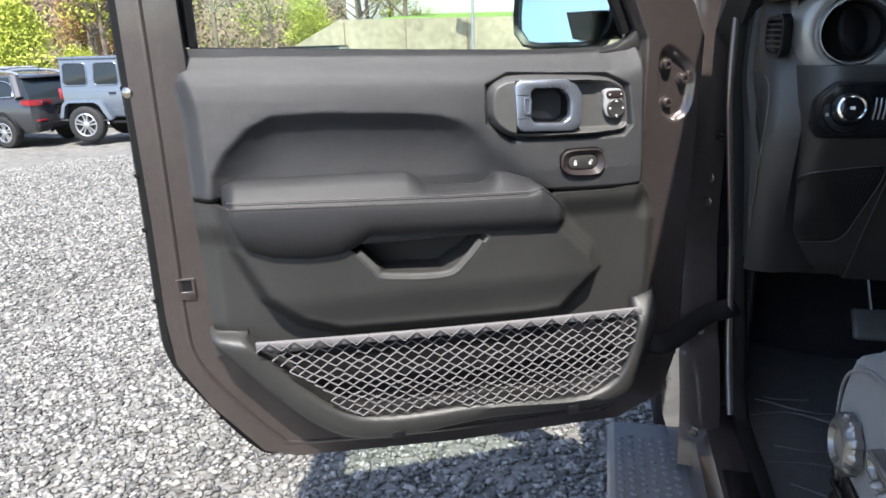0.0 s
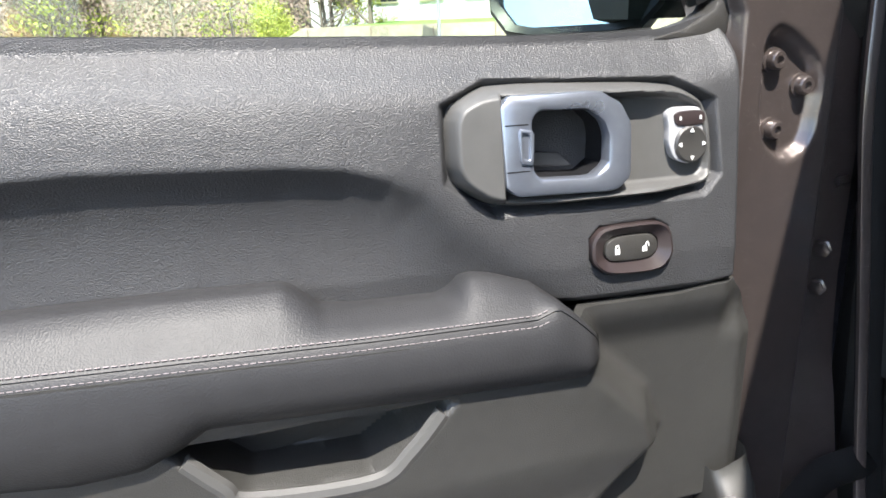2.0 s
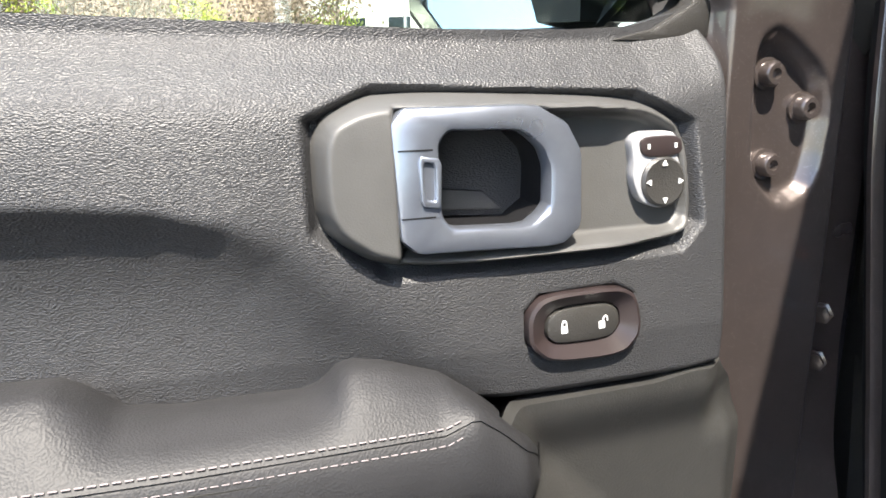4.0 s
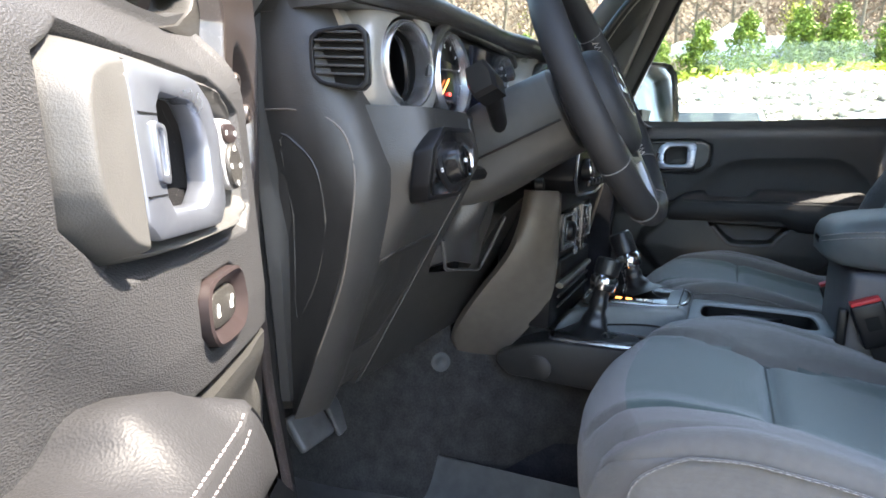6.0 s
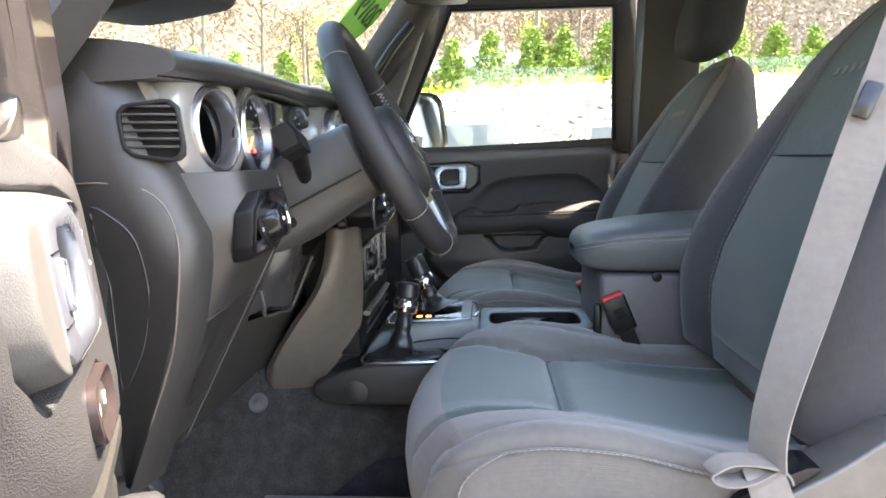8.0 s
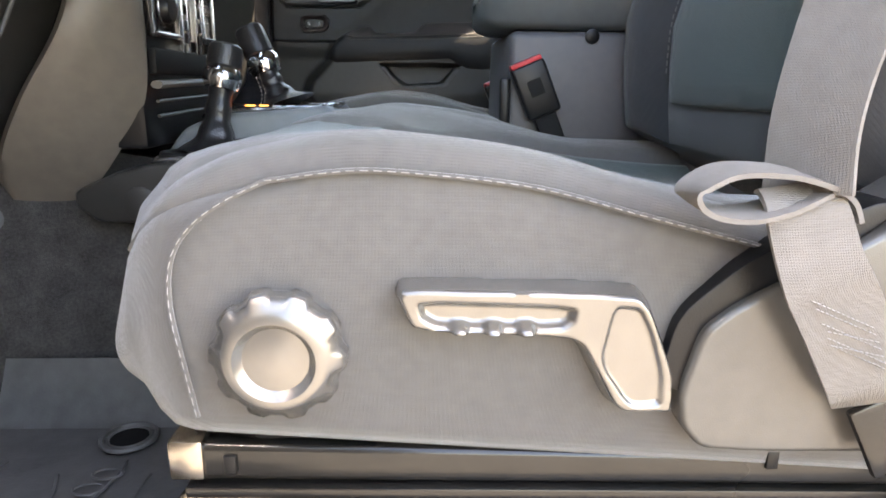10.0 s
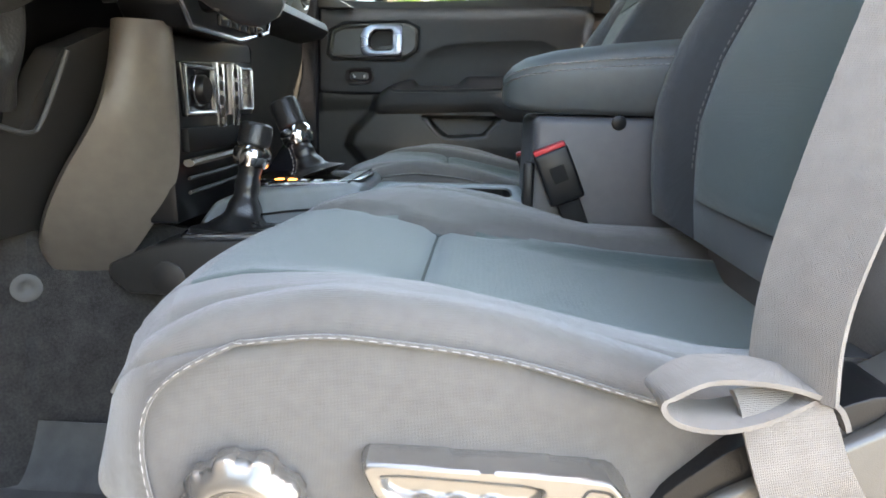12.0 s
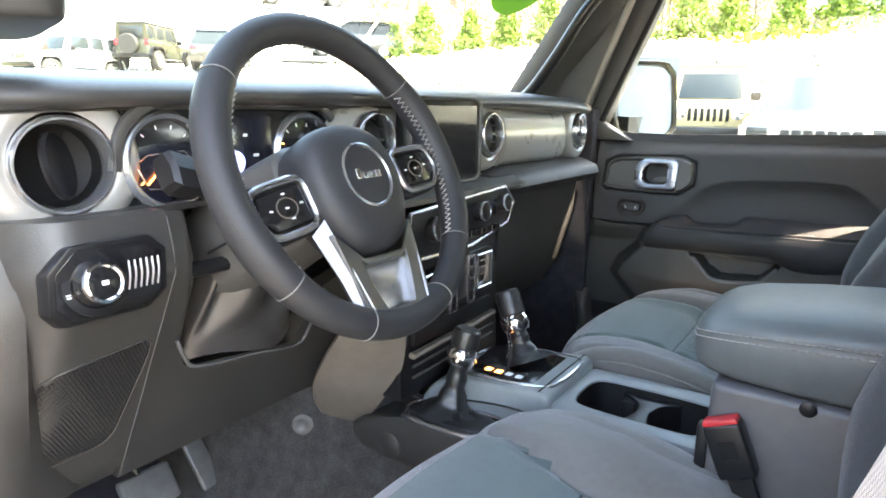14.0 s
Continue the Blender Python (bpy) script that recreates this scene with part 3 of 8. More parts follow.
        rings.append([P(*(lambda q: (q.x, w * e + 0.02 * (1 - e), q.y))(a.lerp(b, k))) for k, w in row])
    put("pocket_rim", loft(rings, closed=False), DOOR_PLASTIC, label="moulded rim of the map pocket", sharp=50)
    put("pocket_back", prism([(0.70, 0.815), (0.538, 0.655), (0.08, 0.651), (0.04, 0.70), (0.02, 0.815)], 0.006, 0.014, at), DARK_PLASTIC)
    for u in (0.457, 0.168):
        put("clip_slot", box(P(u - 0.010, 0.0715, 0.655), P(u + 0.010, 0.0755, 0.668), 0.001), DARK_PLASTIC)
    if s > 0:
        poly = [(0.652, 0.828), (0.520, 0.700), (0.300, 0.688), (0.150, 0.676), (0.086, 0.704), (0.058, 0.776), (0.056, 0.818)]
        net = bmesh.new()
        h, cw = 0.0080, 0.0112
        for k in range(21):
            run = []
            for i in range(int(0.62 / cw)):
                u = 0.05 + i * cw
                z = 0.812 + 0.014 * (u - 0.06) / 0.59 - k * h + (h * 0.47 if (i + k) % 2 else -h * 0.47)
                z += 0.0016 * math.sin(u * 37 + k * 1.7) + 0.001 * math.sin(u * 91 + k)
                if inside(u, z, poly) > -0.002:
                    sag = 0.010 * math.sin(math.pi * min(1, max(0, (u - 0.05) / 0.6))) * math.sin(min(1, k / 14) * math.pi)
                    run.append(P(u, 0.064 + sag, z))
                elif run:
                    if len(run) > 2:
                        tube(run, 0.0015, 4, bm=net)
                    run = []
            if len(run) > 2:
                tube(run, 0.0015, 4, bm=net)
        part("net", net, NET, door, "elastic diamond-mesh cargo net", local=True)
        edge = [P(u, 0.066 + 0.008 * math.sin(math.pi * (u - 0.056) / 0.6), 0.820 + 0.014 * (u - 0.06) / 0.59) for u in steps(0.056, 0.652, 30)]
        part("net_band", tube(edge, 0.0052, 8, flat=1.3), NET, door, "elastic band along the net's top edge", local=True)
        lace = [P(u, 0.0735 + 0.008 * math.sin(math.pi * (u - 0.056) / 0.6), 0.820 + 0.014 * (u - 0.06) / 0.59 + (0.0075 if i % 2 else -0.006)) for i, u in enumerate(steps(0.056, 0.652, 34))]
        part("net_lacing", tube(lace, 0.0011, 4), NET, door, local=True)


def front_door_shell(door):
    P = lambda u, w, z: Vector((u, w, z))
    at = lambda p, q, d: P(p, d, q)
    put = lambda name, bm, material, label="", sharp=38: part(name, bm, material, door, label, sharp, local=True)
    low = [(0.704, 1.60), (0.768, 1.625), (0.776, 1.198), (0.776, 1.02), (0.779, 0.862), (0.774, 0.790), (0.735, 0.715), (0.665, 0.622), (0.615, 0.604), (0.353, 0.588), (0.052, 0.585), (-0.040, 0.612), (-0.068, 0.71), (-0.060, 1.10), (-0.055, 1.232), (0.036, 1.232), (0.040, 1.198), (0.708, 1.198)]
    put("door_shell", prism(low, -0.075, -0.026, at, 0.012, 3), BODY_PAINT, "metallic brown-grey painted inner door shell")
    edge = [(0.770, 1.615), (0.776, 1.198), (0.776, 1.02), (0.779, 0.862), (0.774, 0.790), (0.735, 0.715), (0.665, 0.622), (0.615, 0.604), (0.353, 0.588), (0.052, 0.585), (-0.040, 0.612), (-0.068, 0.71), (-0.060, 1.10), (-0.055, 1.228)]
    brim = [(0.706, 1.595), (0.702, 1.198), (0.700, 1.02), (0.700, 0.862), (0.695, 0.830), (0.660, 0.765), (0.530, 0.672), (0.500, 0.668), (0.353, 0.664), (0.100, 0.664), (0.050, 0.700), (0.030, 0.750), (0.035, 1.10), (0.052, 1.196)]
    put("shell_rim", soften(loft([[at(*a, -0.030), at(*a, d), at(*b, d), at(*b, -0.030)] for a, b, d in zip(edge, brim, [0.004] * 10 + [-0.010] * 4)]), 0.008), BODY_PAINT, "painted rim of the door shell round the trim")
    bead = [P(u, 0.002, z) for u, z in ((0.745, 1.59), (0.748, 1.19), (0.750, 1.02), (0.752, 0.868), (0.746, 0.800), (0.710, 0.735), (0.640, 0.645), (0.600, 0.628), (0.353, 0.612), (0.060, 0.608))]
    put("shell_bead", tube(curve(bead, 5), 0.0045, 8), BODY_PAINT, "pressed bead along the door shell")
    skin = [(0.800, 1.212), (0.800, 1.02), (0.803, 0.862), (0.800, 0.775), (0.755, 0.700), (0.693, 0.597), (0.625, 0.580), (0.353, 0.562), (0.052, 0.560), (-0.060, 0.590), (-0.092, 0.71), (-0.080, 1.10), (-0.075, 1.212)]
    put("door_skin", prism(skin, -0.100, -0.072, at, 0.010, 3), BODY_PAINT, "painted outer door skin")
    seal = [P(u, -0.050, z) for u, z in ((0.782, 1.60), (0.784, 1.23), (0.786, 1.02), (0.789, 0.862), (0.785, 0.783), (0.745, 0.708), (0.677, 0.608), (0.62, 0.592), (0.353, 0.575), (0.052, 0.572), (-0.05, 0.60))]
    put("weatherstrip", tube(curve(seal, 5), 0.0135, 8), RUBBER, "black rubber weatherstrip")
    for k, (u, z) in enumerate(((0.789, 1.19), (0.791, 1.07), (0.793, 0.99), (0.795, 0.88), (0.772, 0.745), (0.726, 0.668), (0.66, 0.600))):
        put("strip_clip", lathe([(0.0035, 0), (0.0035, 0.0015), (0.002, 0.002)], axis(P(u + 0.004, -0.038, z), P(0.3, 1, 0)), 10), RUBBER)
    # window frame
    bars = [((0.700, 1.585), (0.768, 1.64), (0.185, 1.66), (0.215, 1.605)),
            ((-0.055, 1.225), (0.040, 1.225), (0.225, 1.60), (0.185, 1.66))]
    for quad in bars:
        put("window_frame", prism(list(quad), -0.075, -0.004, at, 0.010, 2), BODY_PAINT)
    put("window_gasket", tube([P(u, -0.030, z) for u, z in ((0.698, 1.24), (0.692, 1.58), (0.225, 1.59), (0.060, 1.245))], 0.010, 8), RUBBER, "black glass run channel")
    put("window_glass", prism([(0.700, 1.20), (0.695, 1.59), (0.222, 1.598), (0.050, 1.20)], -0.047, -0.043, at), GLASS, "clear green-tinted door glass")
    put("sail_panel", prism([(0.12, 1.216), (0.045, 1.216), (0.036, 1.266), (0.044, 1.262), (0.060, 1.238), (0.085, 1.224)], -0.040, -0.010, at, 0.006), GRAINED, "grained corner trim by the mirror")
    put("belt_seal", tube([P(u, -0.036, belt(u) - 0.006) for u in steps(0.10, 0.70, 30)], 0.008, 8, flat=1.3), RUBBER, "black belt seal along the glass")
    # bolts on the hinge bracket
    plate = [(0.020, 1.214), (0.002, 1.226), (-0.046, 1.190), (-0.040, 1.122), (-0.012, 1.108), (0.016, 1.132)]
    well = round_off(plate, 0.2, 2)

    def hinge(u, z):
        rise = ease(min(u + 0.062, 0.046 - u, 1.400 - z, z - 0.690), 0.0, 0.008)
        return P(u + 0.45 * max(0.0, z - 1.235), -0.012 + 0.0165 * rise - 0.0115 * ease(inside(u, z, well), -0.003, 0.009), z)
    put("hinge_plate", sheet(hinge, steps(-0.062, 0.046, 72), steps(0.690, 1.400, 250), thick=P(0, -0.012, 0)), BODY_PAINT, "painted hinge plate with a sunk well", 60)
    for u, z in ((0.002, 1.196), (-0.029, 1.174), (-0.003, 1.138)):
        m = axis(P(u, -0.0075, z), P(0, 1, 0))
        put("hinge_bolt", lathe([(0.0105, 0), (0.0105, 0.003), (0.008, 0.0035), (0.008, 0.009), (0.0065, 0.011), (0.0035, 0.011), (0.003, 0.007)], m, 20), BODY_PAINT, "round hinge bolt")
    # latch slot
    put("latch_plate", frame_of([(0.757, 0.925), (0.731, 0.925), (0.731, 0.893), (0.757, 0.893)], [(0.753, 0.922), (0.736, 0.922), (0.736, 0.905), (0.753, 0.905)], 0.003, 0.0075, at, 0.001), BODY_PAINT, "painted latch plate")
    put("latch_slot", box(P(0.736, 0.003, 0.905), P(0.753, 0.0055, 0.922), 0), DARK_PLASTIC)
    put("door_bumper", lathe([(0.008, 0), (0.007, 0.004), (0.004, 0.006)], axis(P(0.778, 0.0, 1.186), P(0.5, 1, 0)), 14), STEEL)


def side_mirror(name, m, s):
    """A door mirror in local axes along the door, inwards and up."""
    P = lambda u, w, z: Vector((s * u, w, z))
    ob = thing(name, "black plastic door mirror with clear reflecting glass", "mirror", m=m)
    face = axis(P(0.112, -0.150, 1.325), P(0.62, 0.76, 0.20))
    right = face.to_3x3() @ Vector((1, 0, 0))
    # squared housing about the face axis
    up = Vector((0, 0, 1))
    n = (face.to_3x3() @ Vector((0, 0, 1))).normalized()
    side = up.cross(n).normalized()
    top = n.cross(side)
    c = P(0.112, -0.150, 1.325)
    at = lambda p, q, d: c + side * p + top * q + n * d
    shape = round_off([(-0.088, -0.105), (0.088, -0.105), (0.088, 0.105), (-0.088, 0.105)], 0.15, 2)
    small = [(p * 0.88, q * 0.90) for p, q in shape]
    part("mirror_housing", loft([[at(p * 0.6, q * 0.7, -0.09) for p, q in shape], [at(p * 0.9, q * 0.95, -0.06) for p, q in shape], [at(p, q, 0) for p, q in shape], [at(p * 0.97, q * 0.97, 0.006) for p, q in shape], [at(p, q, 0.002) for p, q in small], [at(p, q, -0.012) for p, q in small]]), DARK_PLASTIC, ob, local=True)
    part("mirror_glass", prism([(p * 0.99, q * 0.99) for p, q in small], -0.010, -0.006, at), MIRROR, ob, "bright mirror glass", local=True)
    part("mirror_arm", loft([[P(0.03 + dx, -0.09, 1.235 + dz) for dx, dz in ((0, 0), (0.06, 0), (0.06, 0.045), (0, 0.045))], [P(0.06 + dx, -0.17, 1.240 + dz) for dx, dz in ((0, 0), (0.06, 0), (0.06, 0.04), (0, 0.04))]]), DARK_PLASTIC, ob, local=True)


DRIVER_M = Matrix(((-0.8996, 0.4367, 0, -0.82), (-0.4367, -0.8996, 0, 0.985), (0, 0, 1, 0), (0, 0, 0, 1)))
PASS_M = Matrix(((0, -1, 0, 0.745), (1, 0, 0, 0.975), (0, 0, 1, 0), (0, 0, 0, 1)))
driver_door = thing("driver_door", "open driver door with black grained trim, silver handle and map net", "car door", m=DRIVER_M)
front_door_shell(driver_door)
door_trim(1, driver_door, "driver")
passenger_door = thing("passenger_door", "closed passenger door with black trim and silver handle", "car door", m=PASS_M)
door_trim(-1, passenger_door, "passenger")
side_mirror("side_mirror", DRIVER_M, 1)


# ---- passenger door shell, body shell ----
def passenger_shell(door):
    P = lambda u, w, z: Vector((-u, w, z))
    at = lambda p, q, d: P(p, d, q)
    put = lambda name, bm, material, label="": part(name, bm, material, door, label, local=True)
    put("door_shell", prism([(0.79, 1.225), (0.79, 0.60), (-0.05, 0.58), (-0.06, 1.225)], -0.07, -0.026, at, 0.008), BODY_PAINT, "painted door shell")
    for quad in (((0.715, 1.215), (0.778, 1.215), (0.774, 1.70), (0.710, 1.655)), ((0.710, 1.650), (0.774, 1.70), (0.17, 1.70), (0.21, 1.655)), ((-0.045, 1.215), (0.030, 1.215), (0.215, 1.66), (0.16, 1.70))):
        put("window_frame", prism(list(quad), -0.07, 0.006, at, 0.010), PILLAR)
    put("window_gasket", tube([P(u, 0.0, z) for u, z in ((0.711, 1.25), (0.707, 1.648), (0.218, 1.652), (0.045, 1.26))], 0.008, 8), RUBBER, "black glass run channel")
    put("window_glass", prism([(0.712, 1.20), (0.708, 1.66), (0.215, 1.66), (0.03, 1.20)], -0.040, -0.036, at), GLASS, "clear green-tinted door glass")
    put("sail_panel", prism([(0.135, 1.222), (0.030, 1.222), (0.030, 1.275), (0.050, 1.268)], -0.03, 0.012, at, 0.005), GRAINED, "grained corner trim by the mirror")


passenger_shell(passenger_door)
side_mirror("side_mirror", PASS_M, -1)


def hull(name, points, a, b, plane, material, label, category, bevel=0.006):
    at = {"x": lambda p, q, d: Vector((d, p, q)), "y": lambda p, q, d: Vector((p, d, q)), "z": lambda p, q, d: Vector((p, q, d))}[plane]
    return structure(name, prism(points, a, b, at, bevel), material, label, category)


# floor pan, tunnel, firewall, roof, rear closure
hull("floor_pan", [(-0.70, -1.6), (0.72, -1.6), (0.72, 1.62), (-0.70, 1.62)], 0.46, 0.50, "z", CARPET, "black carpeted floor pan", "floor")
hull("firewall", [(-0.72, 0.45), (0.74, 0.45), (0.74, 1.34), (-0.72, 1.34)], 1.60, 1.64, "y", CARPET, "black lined firewall under the dashboard", "wall")
hull("toe_board", [(1.62, 0.50), (1.62, 0.86), (1.38, 0.50)], -0.66, 0.70, "x", CARPET, "sloping carpeted toe board", "floor")
tunnel = loft([[Vector((x, y, z)) for x, z in ((-0.17, 0.49), (-0.13, 0.58), (-0.095, zt - 0.03), (-0.07, zt), (0.11, zt), (0.155, zt - 0.03), (0.21, 0.60), (0.25, 0.49))] for y, zt in ((-1.0, 0.66), (0.5, 0.66), (0.9, 0.68), (1.2, 0.74), (1.6, 0.90))])
structure("transmission_tunnel", tunnel, CARPET, "black carpeted transmission tunnel", "floor")
hull("roof", [(-0.66, -1.7), (0.66, -1.7), (0.64, 0.78), (-0.64, 0.78)], 1.72, 1.78, "z", HEADLINER, "grey headliner under the hard top", "ceiling", 0.02)
hull("windshield_header", [(0.70, 1.64), (0.88, 1.64), (0.90, 1.70), (0.70, 1.72)], -0.64, 0.64, "x", PILLAR, "grey trim along the windshield header", "trim", 0.015)
for x, nm in ((-0.66, "roof_rail_left"), (0.66, "roof_rail_right")):
    hull(nm, [(-1.6, 1.675), (0.80, 1.675), (0.80, 1.74), (-1.6, 1.74)], x - 0.05, x + 0.05, "x", PILLAR, "grey padded roof rail", "trim", 0.015)
hull("cowl_cover", [(-0.76, 1.27), (0.76, 1.27), (0.76, 1.66), (-0.76, 1.66)], 1.235, 1.262, "z", DARK_PLASTIC, "black cowl cover below the windshield", "trim")
hull("bonnet", [(-0.70, 1.66), (0.70, 1.66), (0.62, 2.95), (-0.62, 2.95)], 1.10, 1.225, "z", BODY_PAINT, "metallic painted bonnet ahead of the windshield", "body panel", 0.03)
hull("rear_wall", [(-0.70, 0.46), (0.74, 0.46), (0.74, 1.15), (-0.70, 1.15)], -1.70, -1.62, "y", HEADLINER, "plain rear wall of the cabin", "wall")

hull("cowl_side_right", [(0.93, 0.45), (1.64, 0.45), (1.64, 1.30), (0.93, 1.30)], 0.700, 0.78, "x", CARPET, "dark lined cowl side by the passenger footwell", "wall")
hull("cowl_side_left", [(1.16, 0.45), (1.64, 0.45), (1.64, 1.30), (1.16, 1.30)], -0.78, -0.672, "x", CARPET, "dark lined cowl side by the driver footwell", "wall")

# right side of the body: rear door line, pillars
hull("side_rear_right", [(-1.65, 0.50), (0.17, 0.50), (0.17, 1.205), (-1.65, 1.205)], 0.70, 0.78, "x", PILLAR, "grey rear door trim", "wall", 0.02)
structure("pillar_b_right", loft([[Vector((0.745 - k * 0.09 + dx, 0.135 + dy - k * 0.03, 0.50 + 1.17 * k)) for dx, dy in ((0.04, 0.105), (-0.02, 0.095), (-0.045, 0.05), (-0.045, -0.06), (0.04, -0.09))] for k in (0, 0.6, 1)]), PILLAR, "grey B pillar trim", "pillar")
hull("pillar_c_right", [(-0.86, 1.2), (-0.80, 1.2), (-0.84, 1.68), (-0.90, 1.68)], 0.68, 0.74, "x", DARK_PLASTIC, "black rear window divider", "pillar")
hull("pillar_d_right", [(-1.65, 1.2), (-1.52, 1.2), (-1.55, 1.68), (-1.65, 1.68)], 0.66, 0.74, "x", PILLAR, "grey rear pillar", "pillar")
structure("window_rear_right", prism([(-1.55, 1.2), (0.02, 1.2), (0.0, 1.66), (-1.57, 1.66)], 0.716, 0.720, lambda p, q, d: Vector((d, p, q))), GLASS, "rear side glass", "window")
# left side
hull("side_rear_left", [(-1.65, 0.55), (0.02, 0.55), (0.02, 1.205), (-1.65, 1.205)], -0.78, -0.70, "x", PILLAR, "closed rear door beside the driver seat", "wall", 0.02)
structure("pillar_b_left", loft([[Vector((-0.74 + k * 0.09 + dx, 0.03 + dy, 0.55 + 1.12 * k)) for dx, dy in ((-0.04, 0.05), (0.03, 0.05), (0.05, 0.02), (0.05, -0.08), (-0.04, -0.10))] for k in (0, 0.6, 1)]), BODY_PAINT, "painted B pillar of the open doorway", "pillar")
structure("window_rear_left", prism([(-1.55, 1.2), (-0.06, 1.2), (-0.08, 1.66), (-1.57, 1.66)], -0.72, -0.716, lambda p, q, d: Vector((d, p, q))), GLASS, "rear side glass", "window")
hull("pillar_d_left", [(-1.65, 1.2), (-1.52, 1.2), (-1.55, 1.68), (-1.65, 1.68)], -0.74, -0.66, "x", PILLAR, "grey rear pillar", "pillar")
hull("rocker_right", [(-1.6, 0.42), (1.3, 0.42), (1.3, 0.58), (-1.6, 0.58)], 0.68, 0.80, "x", BODY_PAINT, "painted sill", "trim", 0.02)

# A pillars: trim inside, paint outside
for s, side in ((-1, "left"), (1, "right")):
    rings = []
    for k in steps(0, 1, 8):
        y, z, x = 1.17 - 0.36 * k, 1.22 + 0.47 * k, s * (0.70 - 0.07 * k)
        wd = 0.060 - 0.012 * k
        rings.append([Vector((x + s * a * wd, y + b * 0.075, z + c)) for a, b, c in ((0.75, 0.35, 0), (0.75, -0.45, -0.01), (0.2, -0.75, -0.012), (-0.55, -0.45, 0), (-0.85, 0.2, 0.012), (-0.5, 0.75, 0.02), (0.4, 0.75, 0.02))])
    structure("pillar_a_" + side, loft(rings), PILLAR, "grey plastic A pillar trim", "pillar", 50)
hull("pillar_a_outer_right", [(1.150, 1.20), (0.985, 1.20), (0.800, 1.69), (0.835, 1.69)], 0.672, 0.728, "x", PILLAR, "dark filler between A pillar and door frame", "pillar", 0.008)
structure("windshield", prism([(-0.67, 0.0), (0.67, 0.0), (0.61, 1.0), (-0.61, 1.0)], 0, 0.005, lambda p, q, d: Vector((p, 1.30 - 0.44 * q + d, 1.26 + 0.42 * q + d))), GLASS, "clear raked windshield glass", "window")

# left door jamb: cowl side with bolts, sill, running board
jamb = [(-0.775, 1.06), (-0.748, 1.058), (-0.705, 1.072), (-0.697, 1.11), (-0.690, 1.14), (-0.690, 1.26), (-0.790, 1.26)]
structure("jamb_front_left", loft([[Vector((x + 0.02 * ease(z, 0.9, 0.55), y + 0.022 - 0.105 * max(0.0, (0.97 - z) / 0.45) ** 1.25 + 0.010 * ease(z, 0.83, 0.88) - 0.010 * ease(z, 0.72, 0.70) + 0.02 * ease(z, 1.1, 1.3), z)) for x, y in jamb] for z in steps(0.50, 1.32, 60)]), BODY_PAINT, "painted front door jamb", "pillar", 30)
structure("jamb_flange", tube(curve([(-0.712, 1.090, 1.33), (-0.713, 1.075, 1.16), (-0.703, 1.070, 1.05), (-0.692, 1.066, 0.95), (-0.684, 1.062, 0.87), (-0.676, 1.028, 0.70), (-0.672, 0.978, 0.60)], 6), 0.0045, 8, flat=1.4), BODY_PAINT, "painted flange bead along the door opening", "trim")
structure("jamb_seal", tube(curve([(-0.702, 1.100, 1.34), (-0.704, 1.088, 1.18), (-0.694, 1.081, 1.07), (-0.682, 1.076, 0.95), (-0.673, 1.073, 0.87), (-0.657, 1.055, 0.70), (-0.648, 1.02, 0.585), (-0.645, 0.9, 0.565), (-0.648, 0.5, 0.56), (-0.65, 0.0, 0.56)], 6), 0.011, 8, flat=1.3), RUBBER, "black rubber door opening seal", "trim")
rear = curve([(-0.690, 1.090, 1.335), (-0.696, 1.078, 1.184), (-0.684, 1.072, 1.075), (-0.672, 1.067, 0.95), (-0.665, 1.064, 0.868)], 6)
fore = curve([(-0.668, 1.080, 1.335), (-0.681, 1.067, 1.184), (-0.660, 1.056, 1.075), (-0.656, 1.056, 0.95), (-0.651, 1.055, 0.868)], 6)
structure("pillar_strip", soften(loft([[a, (a + b) / 2 + Vector((-0.003, -0.004, 0)), b, b + Vector((0.02, 0.03, 0)), a + Vector((0.02, 0.04, 0))] for a, b in zip(rear, fore)]), 0.002), PILLAR, "dark grained trim strip beside the dashboard", "trim", 40)
structure("kick_trim", loft([[Vector((x, y, z)) for x, y in ((-0.672, 1.125 - d), (-0.640, 1.085 - d), (-0.625, 1.13 - d), (-0.62, 1.30), (-0.67, 1.30))] for z, d in ((0.50, 0.06), (0.62, 0.03), (0.84, 0.0), (1.02, -0.03), (1.27, -0.05))]), GRAINED, "black grained kick panel trim", "trim")
structure("sill_left", loft([[Vector((x, y, z)) for x, z in ((-0.728, 0.42), (-0.732, 0.52), (-0.726, 0.540), (-0.716, 0.548), (-0.708, 0.562), (-0.672, 0.566), (-0.640, 0.555), (-0.635, 0.50), (-0.66, 0.42))] for y in (-1.6, 0.1, 0.7, 1.0, 1.18)]), BODY_PAINT, "painted door sill", "trim", 30)
structure("sill_plate", box((-0.702, -0.05, 0.566), (-0.655, 0.86, 0.570), 0.002), DARK_STEEL, "dark scuff plate on the sill", "trim")
for y, z in ((1.080, 1.000), (1.080, 0.957), (0.965, 0.560), (1.022, 0.735)):
    ob = thing("jamb_bolt", "painted hexagon bolt on the door jamb", "bolt", (-0.722, y + 0.008, z), group="jamb bolts")
    part("bolt_head", lathe([(0.010, 0), (0.010, 0.002), (0.0075, 0.003), (0.0075, 0.007), (0.003, 0.008)], axis((-0.728, y + 0.012, z), (-0.55, -0.83, 0)), 6), BODY_PAINT, ob)

